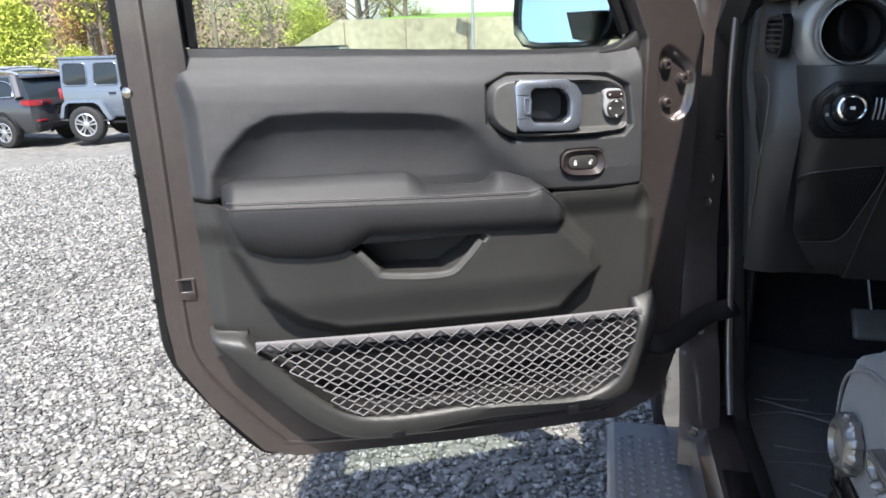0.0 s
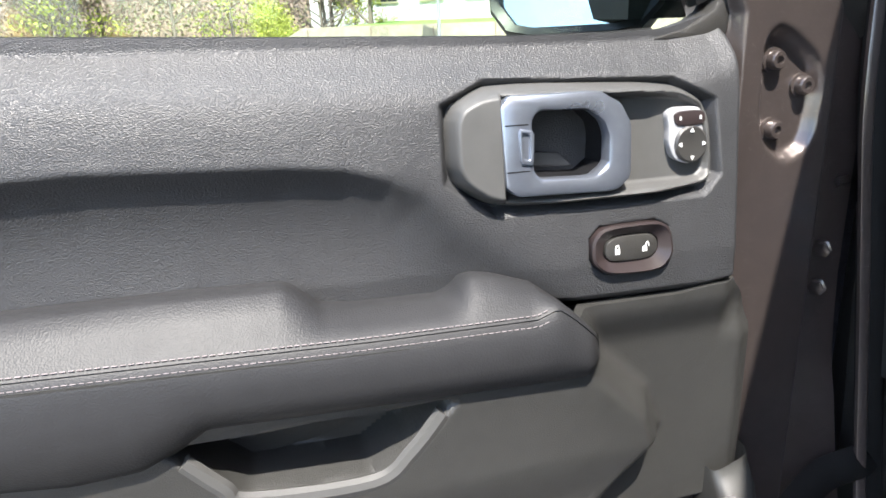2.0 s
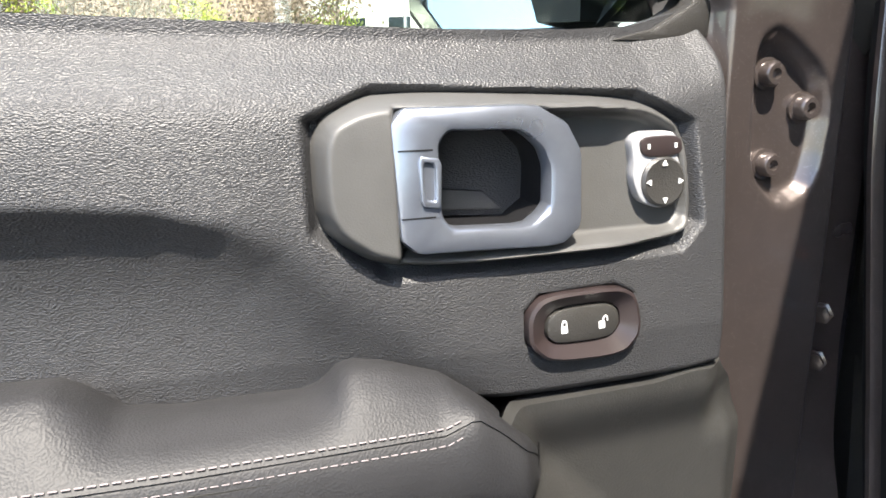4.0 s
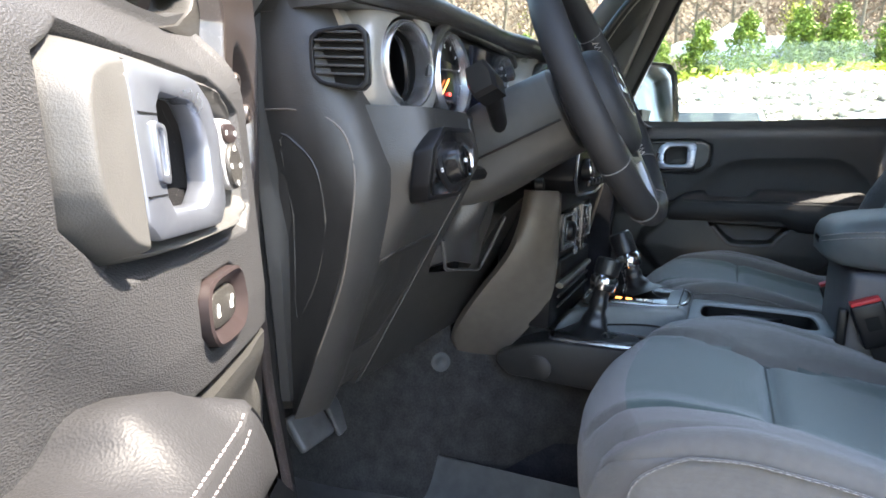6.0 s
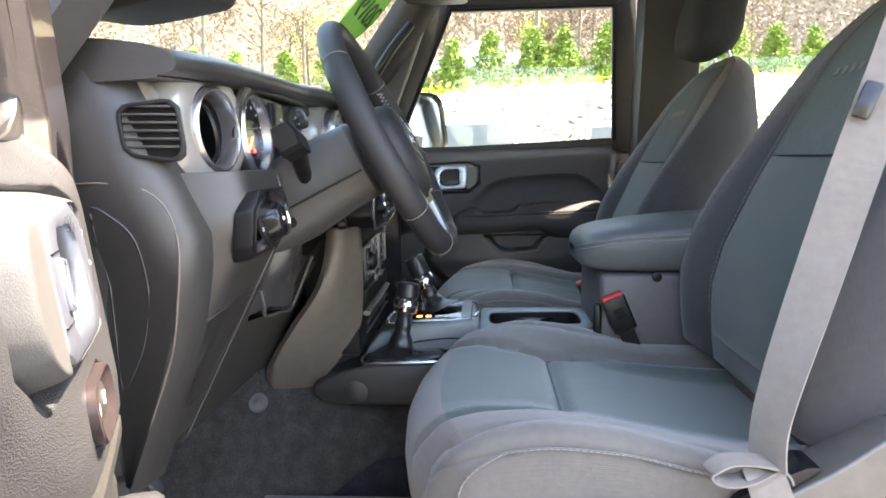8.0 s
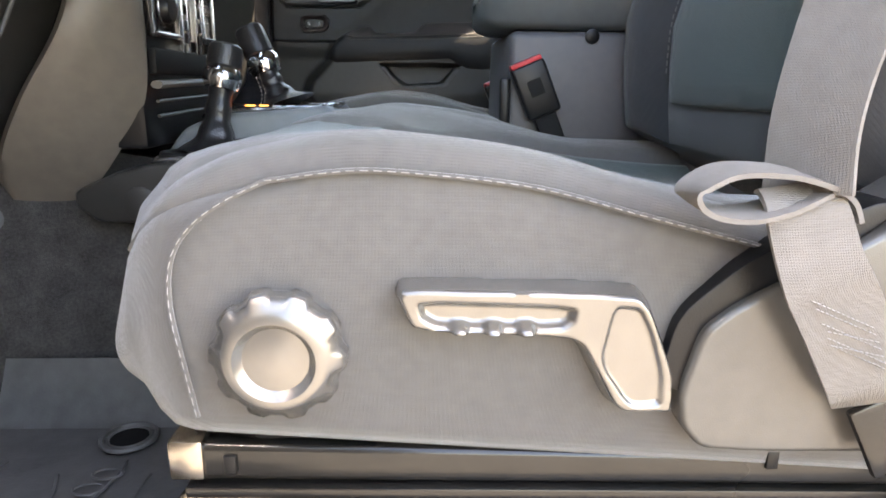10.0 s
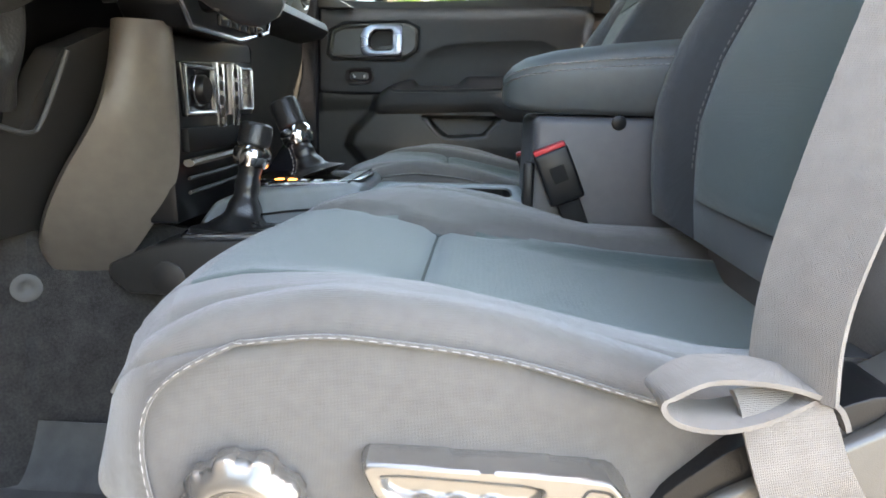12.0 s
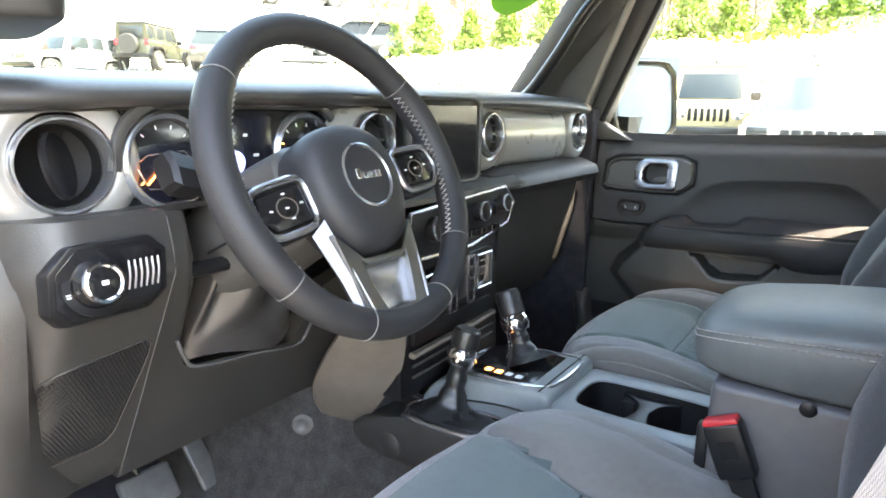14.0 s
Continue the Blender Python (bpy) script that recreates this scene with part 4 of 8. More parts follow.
step = thing("running_board", "black moulded running board with raised grip studs", "running board", (-0.80, 0.2, 0.44))
part("board", loft([[Vector((x, y, z)) for x, z in ((-0.872, 0.425), (-0.875, 0.452), (-0.862, 0.462), (-0.725, 0.462), (-0.715, 0.40), (-0.83, 0.395))] for y in (-1.5, 0.2, 0.9, 1.10, 1.14)]), STEP_PLASTIC, step, sharp=25)
stud = bmesh.new()
for i in range(6):
    for j in range(50):
        lathe([(0.0065, 0), (0.005, 0.003), (0.002, 0.0042)], Matrix.Translation((-0.850 + 0.020 * i, 0.10 + 0.020 * j + (0.010 if i % 2 else 0), 0.4615)), 6, stud)
tagged(part("grip_studs", stud, STEP_PLASTIC, step), kind="stuff")

strap = thing("check_strap", "black fabric door check strap on a pin", "strap", (-0.80, 1.0, 0.74))
part("strap_band", tube(curve([(-0.838, 0.965, 0.745), (-0.800, 0.955, 0.738), (-0.765, 0.985, 0.748), (-0.72, 1.03, 0.765), (-0.675, 1.05, 0.775), (-0.65, 1.09, 0.772)], 6), 0.017, 8, flat=0.28, up=(0, -0.4, 0.2)), RUBBER, strap)
part("strap_hook", tube(curve([(-0.828, 0.972, 0.785), (-0.824, 0.960, 0.77), (-0.824, 0.955, 0.752)], 4), 0.0035, 8), STEEL, strap)


# ---- dashboard ----
dash = thing("dashboard", "black dashboard with a painted grey band and round silver vents", "dashboard", (0, 1.2, 0.9))
xs = steps(-0.680, 0.685, 60)


def pad_sag(x):
    return 0.018 * (abs(x) / 0.68) ** 3


# soft pad across the top, with an overhanging lip
prof = [(1.36, 1.325), (1.20, 1.338), (1.04, 1.336), (0.965, 1.330), (0.928, 1.322), (0.915, 1.312), (0.917, 1.302), (0.935, 1.297), (0.975, 1.293), (1.36, 1.285)]
prof = [(v.y, v.z) for v in curve([(0, y, z) for y, z in prof], 3, True)]
part("top_pad", loft([[Vector((x, y + 0.028 * ease(-x, 0.20, 0.30) * ease(1.2, y, 1.36) + 0.018 * ease(-x, 0.56, 0.68) + 0.018 * ease(x, 0.60, 0.685), z - 0.6 * pad_sag(x))) for y, z in prof] for x in xs]), GRAINED, dash, "soft grained top pad", 80)
# painted band with the vents
band = [(0.968, 1.302), (0.948, 1.294), (0.935, 1.275), (0.930, 1.245), (0.931, 1.215), (0.938, 1.196), (0.952, 1.184), (1.00, 1.180), (1.05, 1.24), (1.00, 1.302)]


def band_at(x, y, z):
    pit = 0.05 * max(1 - ease(abs(x - v), 0.054, 0.070) for v in (-0.577, -0.170, 0.172, 0.600)) if y < 0.96 else 0.0
    return Vector((x, y + pit + 0.030 * ease(-x, 0.16, 0.25) + 0.030 * ease(-x, 0.60, 0.672) + 0.05 * ease(x, 0.60, 0.672), z - 0.3 * pad_sag(x)))


part("band", loft([[band_at(x, y, z) for y, z in band] for x in steps(-0.655, -0.225, 60)]), BAND_PAINT, dash, "satin grey painted band", 50)
part("band", loft([[band_at(x, y, z) for y, z in band] for x in steps(-0.225, 0.66, 110)]), BAND_PAINT, dash, "satin grey painted band", 50)
# padded ledge under the band on the passenger side
ledge = [(0.985, 1.186), (0.905, 1.180), (0.878, 1.168), (0.872, 1.152), (0.885, 1.138), (0.93, 1.128), (1.02, 1.12)]
part("ledge", loft([[Vector((x, y + 0.05 * ease(x, 0.60, 0.68), z)) for y, z in ledge] for x in steps(0.13, 0.665, 30)]), SOFT_BLACK, dash, "soft padded ledge", 50)
part("glove_box", loft([[Vector((x, y, z)) for y, z in ((0.95, 1.13), (0.955, 1.05), (0.985, 0.92), (1.04, 0.84), (1.25, 0.84), (1.25, 1.13))] for x in (0.16, 0.2, 0.60, 0.66)]), GRAINED, dash, "black glove box")
part("core", box((-0.60, 1.02, 0.92), (0.62, 1.56, 1.29), 0.01), DARK_PLASTIC, dash)


def bolster(x, z):
    return 0.905 + (1.135 - z) * 0.53 if z < 1.135 else 0.905 + (z - 1.135) * 0.25


# knee bolster in front of the driver
zs = [1.192, 1.18, 1.15, 1.10, 1.05, 1.00, 0.95, 0.90, 0.86, 0.842, 0.836]


def knee(x, z):
    y = bolster(x, z) + 0.16 * ease(-x, 0.585, 0.690) ** 2 + 0.012 * ease(z, 0.87, 0.836)
    return (x, y, z)


part("knee_panel", sheet(knee, steps(-0.672, -0.505, 20), [z for z in steps(0.838, 1.192, 30)], thick=(0, 0.03, 0)), GRAINED, dash, "black grained panel with the light switch", 60)


def knee_mid(x, z):
    lo = 0.833
    hi = interp(x, [(-0.503, 1.190), (-0.478, 1.186), (-0.470, 1.02), (-0.45, 0.985), (-0.262, 0.958), (-0.250, 1.045), (-0.175, 1.075), (-0.128, 1.08)])
    zz = lo + (hi - lo) * z
    return (x, bolster(x, zz) + 0.004, zz)


part("knee_cover", sheet(knee_mid, steps(-0.502, -0.128, 54), steps(0, 1, 24), thick=(0, 0.03, 0)), GRAINED, dash, "black cover under the steering column", 60)
part("knee_seam", tube([(-0.5035, bolster(-0.5, z) - 0.0005, z) for z in steps(0.84, 1.185, 12)], 0.0010, 6), BEZEL_GREY, dash)
tray = [(-0.478, 0.962, 1.035), (-0.470, 0.962, 1.012), (-0.448, 0.968, 0.992), (-0.35, 0.980, 0.975), (-0.275, 0.990, 0.960), (-0.255, 0.985, 0.975), (-0.248, 0.955, 1.045)]
part("tray_edge", tube(curve([(x, y - 0.006, z) for x, y, z in tray], 6), 0.0027, 8), BEZEL_GREY, dash, "grey moulded edge of the column opening")
# left end of the dashboard
CAP = [(1.326, 1.045, 1.085, -0.645, -0.664), (1.316, 1.020, 1.085, -0.648, -0.669), (1.300, 1.010, 1.084, -0.650, -0.672), (1.26, 0.992, 1.078, -0.652, -0.680), (1.19, 0.975, 1.070, -0.656, -0.683), (1.13, 0.950, 1.064, -0.660, -0.673), (1.075, 0.957, 1.059, -0.662, -0.662), (1.03, 0.966, 1.058, -0.662, -0.660), (0.93, 1.000, 1.058, -0.656, -0.657), (0.85, 1.035, 1.058, -0.650, -0.653)]
ends = []
for z, y0, y1, x0, x1 in CAP:
    ends.append([Vector((x0 + 0.03, y0 - 0.004, z)), Vector((x0, y0, z)), Vector((x0 - 0.016, y0 + 0.012, z)), Vector((x1 - 0.007, (y0 + y1) / 2, z)), Vector((x1, y1, z)), Vector((x1 + 0.10, y1, z))])


def cap_x(y, z):
    """Side of the end panel at a height."""
    rows = sorted(CAP)
    y0, y1, x0, x1 = (interp(z, [(r[0], r[k]) for r in rows]) for k in (1, 2, 3, 4))
    return interp(y, [(y0 + 0.012, x0 - 0.016), ((y0 + y1) / 2, x1 - 0.007), (y1, x1)])


part("end_cap", loft(ends[::-1]), GRAINED, dash, "black grained end panel", 45)
seam = [(1.068, 1.184), (1.03, 1.184), (0.998, 1.178), (0.976, 1.158), (0.965, 1.12), (0.970, 1.06), (0.980, 1.01), (1.004, 0.95), (1.042, 0.87)]
part("end_seam", tube(curve([(cap_x(y, z) - 0.0004, y, z) for y, z in seam], 5), 0.0011, 6), TRIM_GREY, dash)
press = [(1.052, 1.155), (1.030, 1.150), (1.008, 1.125), (1.004, 1.07), (1.014, 1.02), (1.030, 0.985), (1.046, 0.965), (1.048, 1.02), (1.048, 1.08)]
part("pressed_panel", tube(curve([(cap_x(y, z) + 0.0012, y, z) for y, z in press], 4, True), 0.0022, 6, closed=True), GRAINED, dash, "pressed outline on the end panel")
# side demister grille
vm = lambda p, q, d: Vector((-0.664 + (0.99 - p) * 0.18, p + 0.012, q)) + Vector((-0.96, -0.28, 0)) * d
hole = round_off([(1.004, 1.256), (0.953, 1.262), (0.949, 1.206), (1.000, 1.213)], 0.15, 2)
outl = [((p - 0.977) * 1.16 + 0.977, (q - 1.234) * 1.16 + 1.234) for p, q in hole]
vent = part("demister_vent", frame_of(outl, hole, 0.002, 0.0165, vm, 0.001), DARK_PLASTIC, dash, "slatted side demister vent")
part("vent_back", prism(hole, 0.0, 0.008, vm), RUBBER, vent)
for k in range(6):
    z = 1.218 + 0.0078 * k
    part("slat", prism([(1.002, z), (0.951, z - 0.001), (0.951, z + 0.0014), (1.002, z + 0.0024)], 0.006, 0.0155, vm, 0.0005), GRAINED, vent)
# stitched seam on the pad corner
for dx in (0, 0.012):
    stitches([(-0.655 + dx, y, 1.322 - pad_sag(0.655) + 0.0035) for y in steps(0.975, 1.06, 10)], (0, -0.1, 1), STITCH, dash, 0.004, 0.002, 0.0006)


def round_vent(x, z, r, tilt, flap=35, y=0.930, shut=False):
    m = axis(band_at(x, y, z) - Vector((0, 0.05, 0)), (tilt, -1, 0.05))
    ring = part("vent_ring", lathe([(r * 1.09, -0.006), (r * 1.10, 0.005), (r * 1.06, 0.010), (r * 1.01, 0.0125), (r * 0.97, 0.0125), (r * 0.93, 0.009), (r * 0.91, -0.014)], m, 48, close=False), SILVER, dash, "satin silver ring of a round vent")
    part("vent_bowl", lathe([(r * 0.895, -0.010), (r * 0.86, -0.030), (r * 0.6, -0.038), (0.001, -0.040)], m, 40, close=False), RUBBER, ring)
    mm = m @ pose(0, 0, -0.008, 0, flap, 12)
    part("vent_flap", lathe([(r * 0.74, -0.003), (r * 0.76, 0), (r * 0.70, 0.003), (r * 0.3, 0.0045), (0.001, 0.005)], mm, 36), DARK_PLASTIC, ring, "dark turning flap")
    if shut:
        for k in (-1, 0, 1):
            part("vane", box((-r * 0.62, k * r * 0.42 - 0.0015, -0.006), (r * 0.62, k * r * 0.42 + 0.0015, 0.002), 0.0005, m), DARK_PLASTIC, ring)


# satin shroud behind the outer vent, then the vents
for x, r in ((-0.577, 0.050), (-0.170, 0.040), (0.172, 0.040), (0.600, 0.040)):
    part("vent_shroud", lathe([(r * 1.66, -0.040), (r * 1.60, -0.014), (r * 1.48, -0.002), (r * 1.28, 0.005), (r * 1.06, 0.0065), (r * 0.96, 0.004)], axis(band_at(x, 0.934, 1.244) - Vector((0, 0.05, 0)), (-0.12 if x < -0.5 else 0.0, -1, 0.05)), 48, close=False), BAND_PAINT, dash, "painted surround of a vent")
round_vent(-0.577, 1.241, 0.0445, -0.12, 52, 0.936)
round_vent(-0.170, 1.250, 0.037, 0.0, 4, 0.922, True)
round_vent(0.172, 1.250, 0.037, 0.0, 4, 0.930, True)
round_vent(0.600, 1.252, 0.037, 0.15, 10, 0.930, True)

# instrument cluster
cluster = thing("instrument_cluster", "dark instrument cluster with two silver-ringed gauges", "instrument cluster", (-0.38, 0.95, 1.2))
part("cluster_housing", prism([(-0.53, 1.188), (-0.23, 1.188), (-0.23, 1.296), (-0.53, 1.296)], 0.918, 0.928, lambda p, q, d: Vector((p, d, q)), 0.004), GLOSS_BLACK, cluster)
hood = [(-0.545, 1.232), (-0.535, 1.272), (-0.505, 1.296), (-0.47, 1.300), (-0.28, 1.300), (-0.25, 1.294), (-0.222, 1.268), (-0.215, 1.23)]
part("cluster_hood", tube(curve([(p, 0.912, q) for p, q in hood], 6), 0.0055, 8, flat=1.3), GRAINED, cluster, "grained hood over the gauges")
for gx in (-0.485, -0.285):
    m = axis((gx, 0.916, 1.238), (0, -1, 0.08))
    g = part("gauge_ring", lathe([(0.053, -0.004), (0.054, 0.006), (0.050, 0.012), (0.046, 0.010), (0.043, -0.002)], m, 48, close=False), SILVER, cluster, "silver gauge ring")
    part("gauge_face", lathe([(0.044, -0.001), (0.001, 0.0)], m, 40), DISPLAY, g)
    for k in range(9):
        a = radians(215 - 28 * k)
        p = m @ Vector((0.036 * math.cos(a), 0.036 * math.sin(a), 0.001))
        part("gauge_mark", box((-0.0022, -0.0007, 0), (0.0022, 0.0007, 0.0006), 0, m @ Matrix.Translation((0.037 * math.cos(a), 0.037 * math.sin(a), 0.0008)) @ Matrix.Rotation(a, 4, "Z")), WHITE_MARK if k > 2 else ORANGE_MARK, g)
    a = radians(222)
    part("needle", box((0.004, -0.0009, 0.002), (0.034, 0.0009, 0.0032), 0, m @ Matrix.Rotation(a, 4, "Z")), ORANGE_MARK, g, "orange needle")
    part("sub_dial", tube([m @ Vector((p, q, 0.0015)) for p, q in ((-0.036, -0.002), (-0.022, 0.008), (0.022, 0.010), (0.034, -0.004), (0.024, -0.030), (-0.024, -0.028), (-0.036, -0.002))], 0.0012, 6), SILVER, g)
    part("warning_lamp", box((-0.003, -0.022, 0.001), (0.004, -0.018, 0.002), 0, m), RED_MARK, g, "lit red warning lamp")
scr = part("cluster_screen", prism([(-0.425, 1.196), (-0.345, 1.196), (-0.345, 1.285), (-0.425, 1.285)], 0.908, 0.914, lambda p, q, d: Vector((p, d, q)), 0.001), DISPLAY, cluster, "dark blue trip display")
part("badge_disc", lathe([(0.014, 0), (0.013, 0.001), (0.001, 0.0012)], axis((-0.400, 0.908, 1.232), (0, -1, 0)), 28), BLUE_MARK, scr, "blue lit disc on the display")
for k, (x, z, w) in enumerate(((-0.388, 1.262, 0.006), (-0.374, 1.238, 0.008), (-0.372, 1.222, 0.006), (-0.374, 1.206, 0.010), (-0.396, 1.206, 0.008))):
    part("display_text", box((x, 0.9070, z), (x + w, 0.9078, z + 0.0035), 0), WHITE_MARK, scr)

cluster.matrix_basis = cluster.matrix_basis @ Matrix.Translation((0.012, 0.042, -0.002))
part("ledge", loft([[Vector((x, y, z)) for y, z in ((0.938, 1.186), (0.941, 1.1925), (0.99, 1.192), (0.99, 1.182))] for x in (-0.60, -0.5, -0.4, -0.23)]), GRAINED, dash)

# light switch panel
swp = thing("light_switch", "gloss black light switch panel with a silver-ringed knob", "switch", (-0.58, 0.91, 1.13))
slope = lambda p, q: bolster(p, q) if q < 1.11 else bolster(p, 1.11) - 0.10 * (q - 1.11)
fm = lambda p, q, d: Vector((p, slope(p, q) - 0.004, q)) + Vector((0, -0.97, 0.22)) * d
oct8 = [(-0.630, 1.150), (-0.610, 1.172), (-0.536, 1.172), (-0.516, 1.156), (-0.515, 1.112), (-0.532, 1.094), (-0.614, 1.094), (-0.630, 1.112)]
part("switch_plate", prism(oct8, -0.016, 0.008, fm, 0.003), DARK_PLASTIC, swp)
part("switch_face", prism([((p + 0.5785) * 0.88 - 0.5785, (q - 1.135) * 0.86 + 1.135) for p, q in oct8], 0.004, 0.0095, fm, 0.001), GLOSS_BLACK, swp)
km = axis(fm(-0.590, 1.133, 0.008), (0, -0.97, 0.22))
kn = part("knob", lathe([(0.0215, -0.002), (0.0215, 0.008), (0.0195, 0.018), (0.0165, 0.020), (0.001, 0.0205)], km, 36), GLOSS_BLACK, swp, "round headlamp knob")
part("knob_ring", lathe([(0.0175, 0.0195), (0.0185, 0.0212), (0.0160, 0.0222), (0.0145, 0.0205)], km, 36, close=False), CHROME, kn, "chrome ring")
part("dial_ring", lathe([(0.030, 0.0), (0.030, 0.003), (0.023, 0.004)], km, 40, close=False), DARK_PLASTIC, swp)
for k, a in enumerate((120, 97, 75, 52, 195)):
    for j in range(2):
        part("switch_mark", box((-0.0018, -0.0018 + 0.0024 * j, 0.0), (0.0018, -0.0004 + 0.0024 * j, 0.0012), 0, km @ Matrix.Translation((0.0265 * math.cos(radians(a)), 0.0265 * math.sin(radians(a)), 0.0032))), WHITE_MARK, swp)
part("beam_mark", box((-0.003, -0.002, 0.0203), (0.003, 0.002, 0.0212), 0, km), WHITE_MARK, kn)
for k in range(6):
    x = -0.557 + 0.0060 * k
    p0, p1 = fm(x, 1.120, 0.009), fm(x, 1.149, 0.009)
    mid = fm(x, 1.1345, 0.0115)
    part("dimmer_rib", tube(curve([p0, mid, p1], 5), 0.0011, 6), HANDLE_SILVER, swp)

# speaker grille: a sunk plate with a fine lattice
gp = [(-0.622, 0.990), (-0.620, 1.026), (-0.606, 1.037), (-0.520, 1.050), (-0.511, 1.044), (-0.510, 1.025), (-0.528, 0.925), (-0.540, 0.912), (-0.604, 0.908), (-0.618, 0.922)]
gm = lambda p, q, d: Vector((p, bolster(p, q) + 0.16 * ease(-p, 0.585, 0.690) ** 2, q)) + Vector((0, -0.88, 0.47)) * d
spk = part("speaker_grille", prism(round_off(gp, 0.12, 2), -0.004, 0.0024, gm, 0.001), DARK_PLASTIC, dash, "black speaker grille with a fine lattice")
part("grille_edge", tube([gm(p, q, 0.0016) for p, q in round_off(gp, 0.12, 2)], 0.0013, 6, closed=True), GRAINED, spk)
lat = bmesh.new()
for way in (1, -1):
    for k in range(70):
        run = []
        for i in range(60):
            z = 0.905 + 0.0025 * i
            x = -0.72 + 0.0042 * k + way * 0.62 * (z - 0.98)
            if inside(x, z, gp) > 0.002:
                run.append(gm(x, z, 0.0026))
        if len(run) > 2:
            tube([run[0], run[len(run) // 2], run[-1]], 0.0007, 3, bm=lat)
part("lattice", lat, GRAINED, spk)

# steering column shroud, stalk, boot
col = thing("steering_column", "grey plastic steering column shroud with stalks", "steering column", (-0.36, 0.95, 1.12))
C0, CN = Vector((-0.3606, 0.7915, 1.2271)), Vector((0, -math.cos(0.463), math.sin(0.463)))
CS, CT = Vector((1, 0, 0)), Vector((0, math.sin(0.463), math.cos(0.463)))
wat = lambda p, q, d: C0 + CS * p + CT * q + CN * d
part("shroud", loft([[wat(p * k, q * k - o, -d) for p, q in round_off([(-0.062, 0.052), (0.062, 0.052), (0.070, 0.0), (0.055, -0.058), (-0.055, -0.058), (-0.070, 0.0)], 0.2, 2)] for k, d, o in ((0.80, 0.035, 0), (1.0, 0.045, 0), (1.05, 0.10, 0), (1.12, 0.17, 0.004), (1.0, 0.25, 0.01))]), BEZEL_GREY, col, "grey two-piece shroud", 45)
part("shroud_seam", tube([wat(p, q, -d) for p, q, d in ((-0.076, -0.02, 0.045), (-0.080, -0.02, 0.10), (-0.084, -0.02, 0.17))], 0.002, 6), DARK_PLASTIC, col)
part("column_bar", tube([(-0.48, 0.935, 1.118), (-0.42, 0.925, 1.120), (-0.33, 0.90, 1.130)], 0.009, 8), DARK_PLASTIC, col)
sh = part("stalk", tube(curve([wat(-0.058, 0.000, -0.125), wat(-0.092, 0.026, -0.110), wat(-0.126, 0.044, -0.096)], 6), [0.010, 0.010, 0.010, 0.0105, 0.011, 0.011, 0.0115, 0.012, 0.012, 0.012, 0.0125, 0.013, 0.0135], 10), DARK_PLASTIC, col, "black turn signal stalk")
part("stalk_tip", loft([[wat(-0.116 - k, 0.042 + 0.35 * k + q * e, -0.098 + p * e) for p, q in ((-0.014, -0.018), (0.014, -0.018), (0.017, 0.0), (0.012, 0.018), (-0.012, 0.018), (-0.017, 0))] for k, e in ((0, 0.7), (0.006, 1), (0.030, 1.05), (0.036, 0.85))]), DARK_PLASTIC, sh, "faceted stalk tip", 25)
boot = []
for k in steps(0, 1, 20):
    c = Vector((-0.365, 0.965 + 0.05 * k, 1.13 - 0.14 * k))
    boot.append([c + Vector(((0.062 + 0.034 * k) * math.cos(a), (0.034 + 0.022 * k) * math.sin(a) * (1 + 0.30 * math.sin(math.pi * min(1, 1.25 * k)) * math.sin(7 * a + 2.6 * k + 0.8 * math.sin(2 * a))), 0.008 * math.sin(3 * a + 2 * k))) for a in (2 * math.pi * j / 96 for j in range(96))])
part("column_boot", loft(boot), BOOT_LEATHER, col, "wrinkled black leather boot under the column", 60)
part("ignition", lathe([(0.010, 0), (0.010, 0.012), (0.006, 0.014)], axis((-0.26, 0.90, 1.10), (0.2, -1, 0.1)), 16), DARK_PLASTIC, col)

# steering wheel
wheel = thing("steering_wheel", "black leather steering wheel with silver lower spoke and stitching", "steering wheel", tuple(C0))
RW = 0.1685
rim = []
for k in range(72):
    a = 2 * math.pi * k / 72
    rim.append((RW * math.cos(a), RW * math.sin(a), a))
rb = bmesh.new()
rings = []
for p, q, a in rim:
    side, fat = abs(math.cos(a)), 0.0162 + 0.0016 * math.exp(-((abs(math.cos(a)) - 0.92) / 0.10) ** 2)
    rings.append([wat(p + math.cos(a) * fat * math.cos(b), q + math.sin(a) * fat * math.cos(b), fat * 1.08 * math.sin(b)) for b in (2 * math.pi * j / 16 for j in range(16))])
rings.append(rings[0])
rb = loft(rings, True, False)
bmesh.ops.remove_doubles(rb, verts=rb.verts, dist=1e-6)
part("rim", rb, SOFT_BLACK, wheel, "black leather wheel rim", 70)
for deg in (38, 142, -36, -112, -68, -144):
    a = radians(deg)
    part("rim_seam", tube([wat((RW + 0.0168 * math.cos(b)) * math.cos(a), (RW + 0.0168 * math.cos(b)) * math.sin(a), 0.0180 * math.sin(b)) for b in steps(0, 2 * math.pi, 20)], 0.0008, 4), THREAD, wheel)
for d0, d1 in ((-36, 36), (144, 216)):
    zig = [wat((RW - 0.0172) * math.cos(radians(t)), (RW - 0.0172) * math.sin(radians(t)), 0.004 * (1 if i % 2 else -1) + 0.004) for i, t in enumerate(steps(d0, d1, 56))]
    part("cross_stitch", tube(zig, 0.0010, 4), STITCH, wheel, "pale cross-stitching inside the rim")
hat = lambda p, q, d: wat(p - 0.010, q - 0.018, d)
sat = lambda p, q, d: hat(p * 0.9925 - q * 0.122 + (0.016 if p > 0 else 0.0), q * 0.9925 + p * 0.122, d)
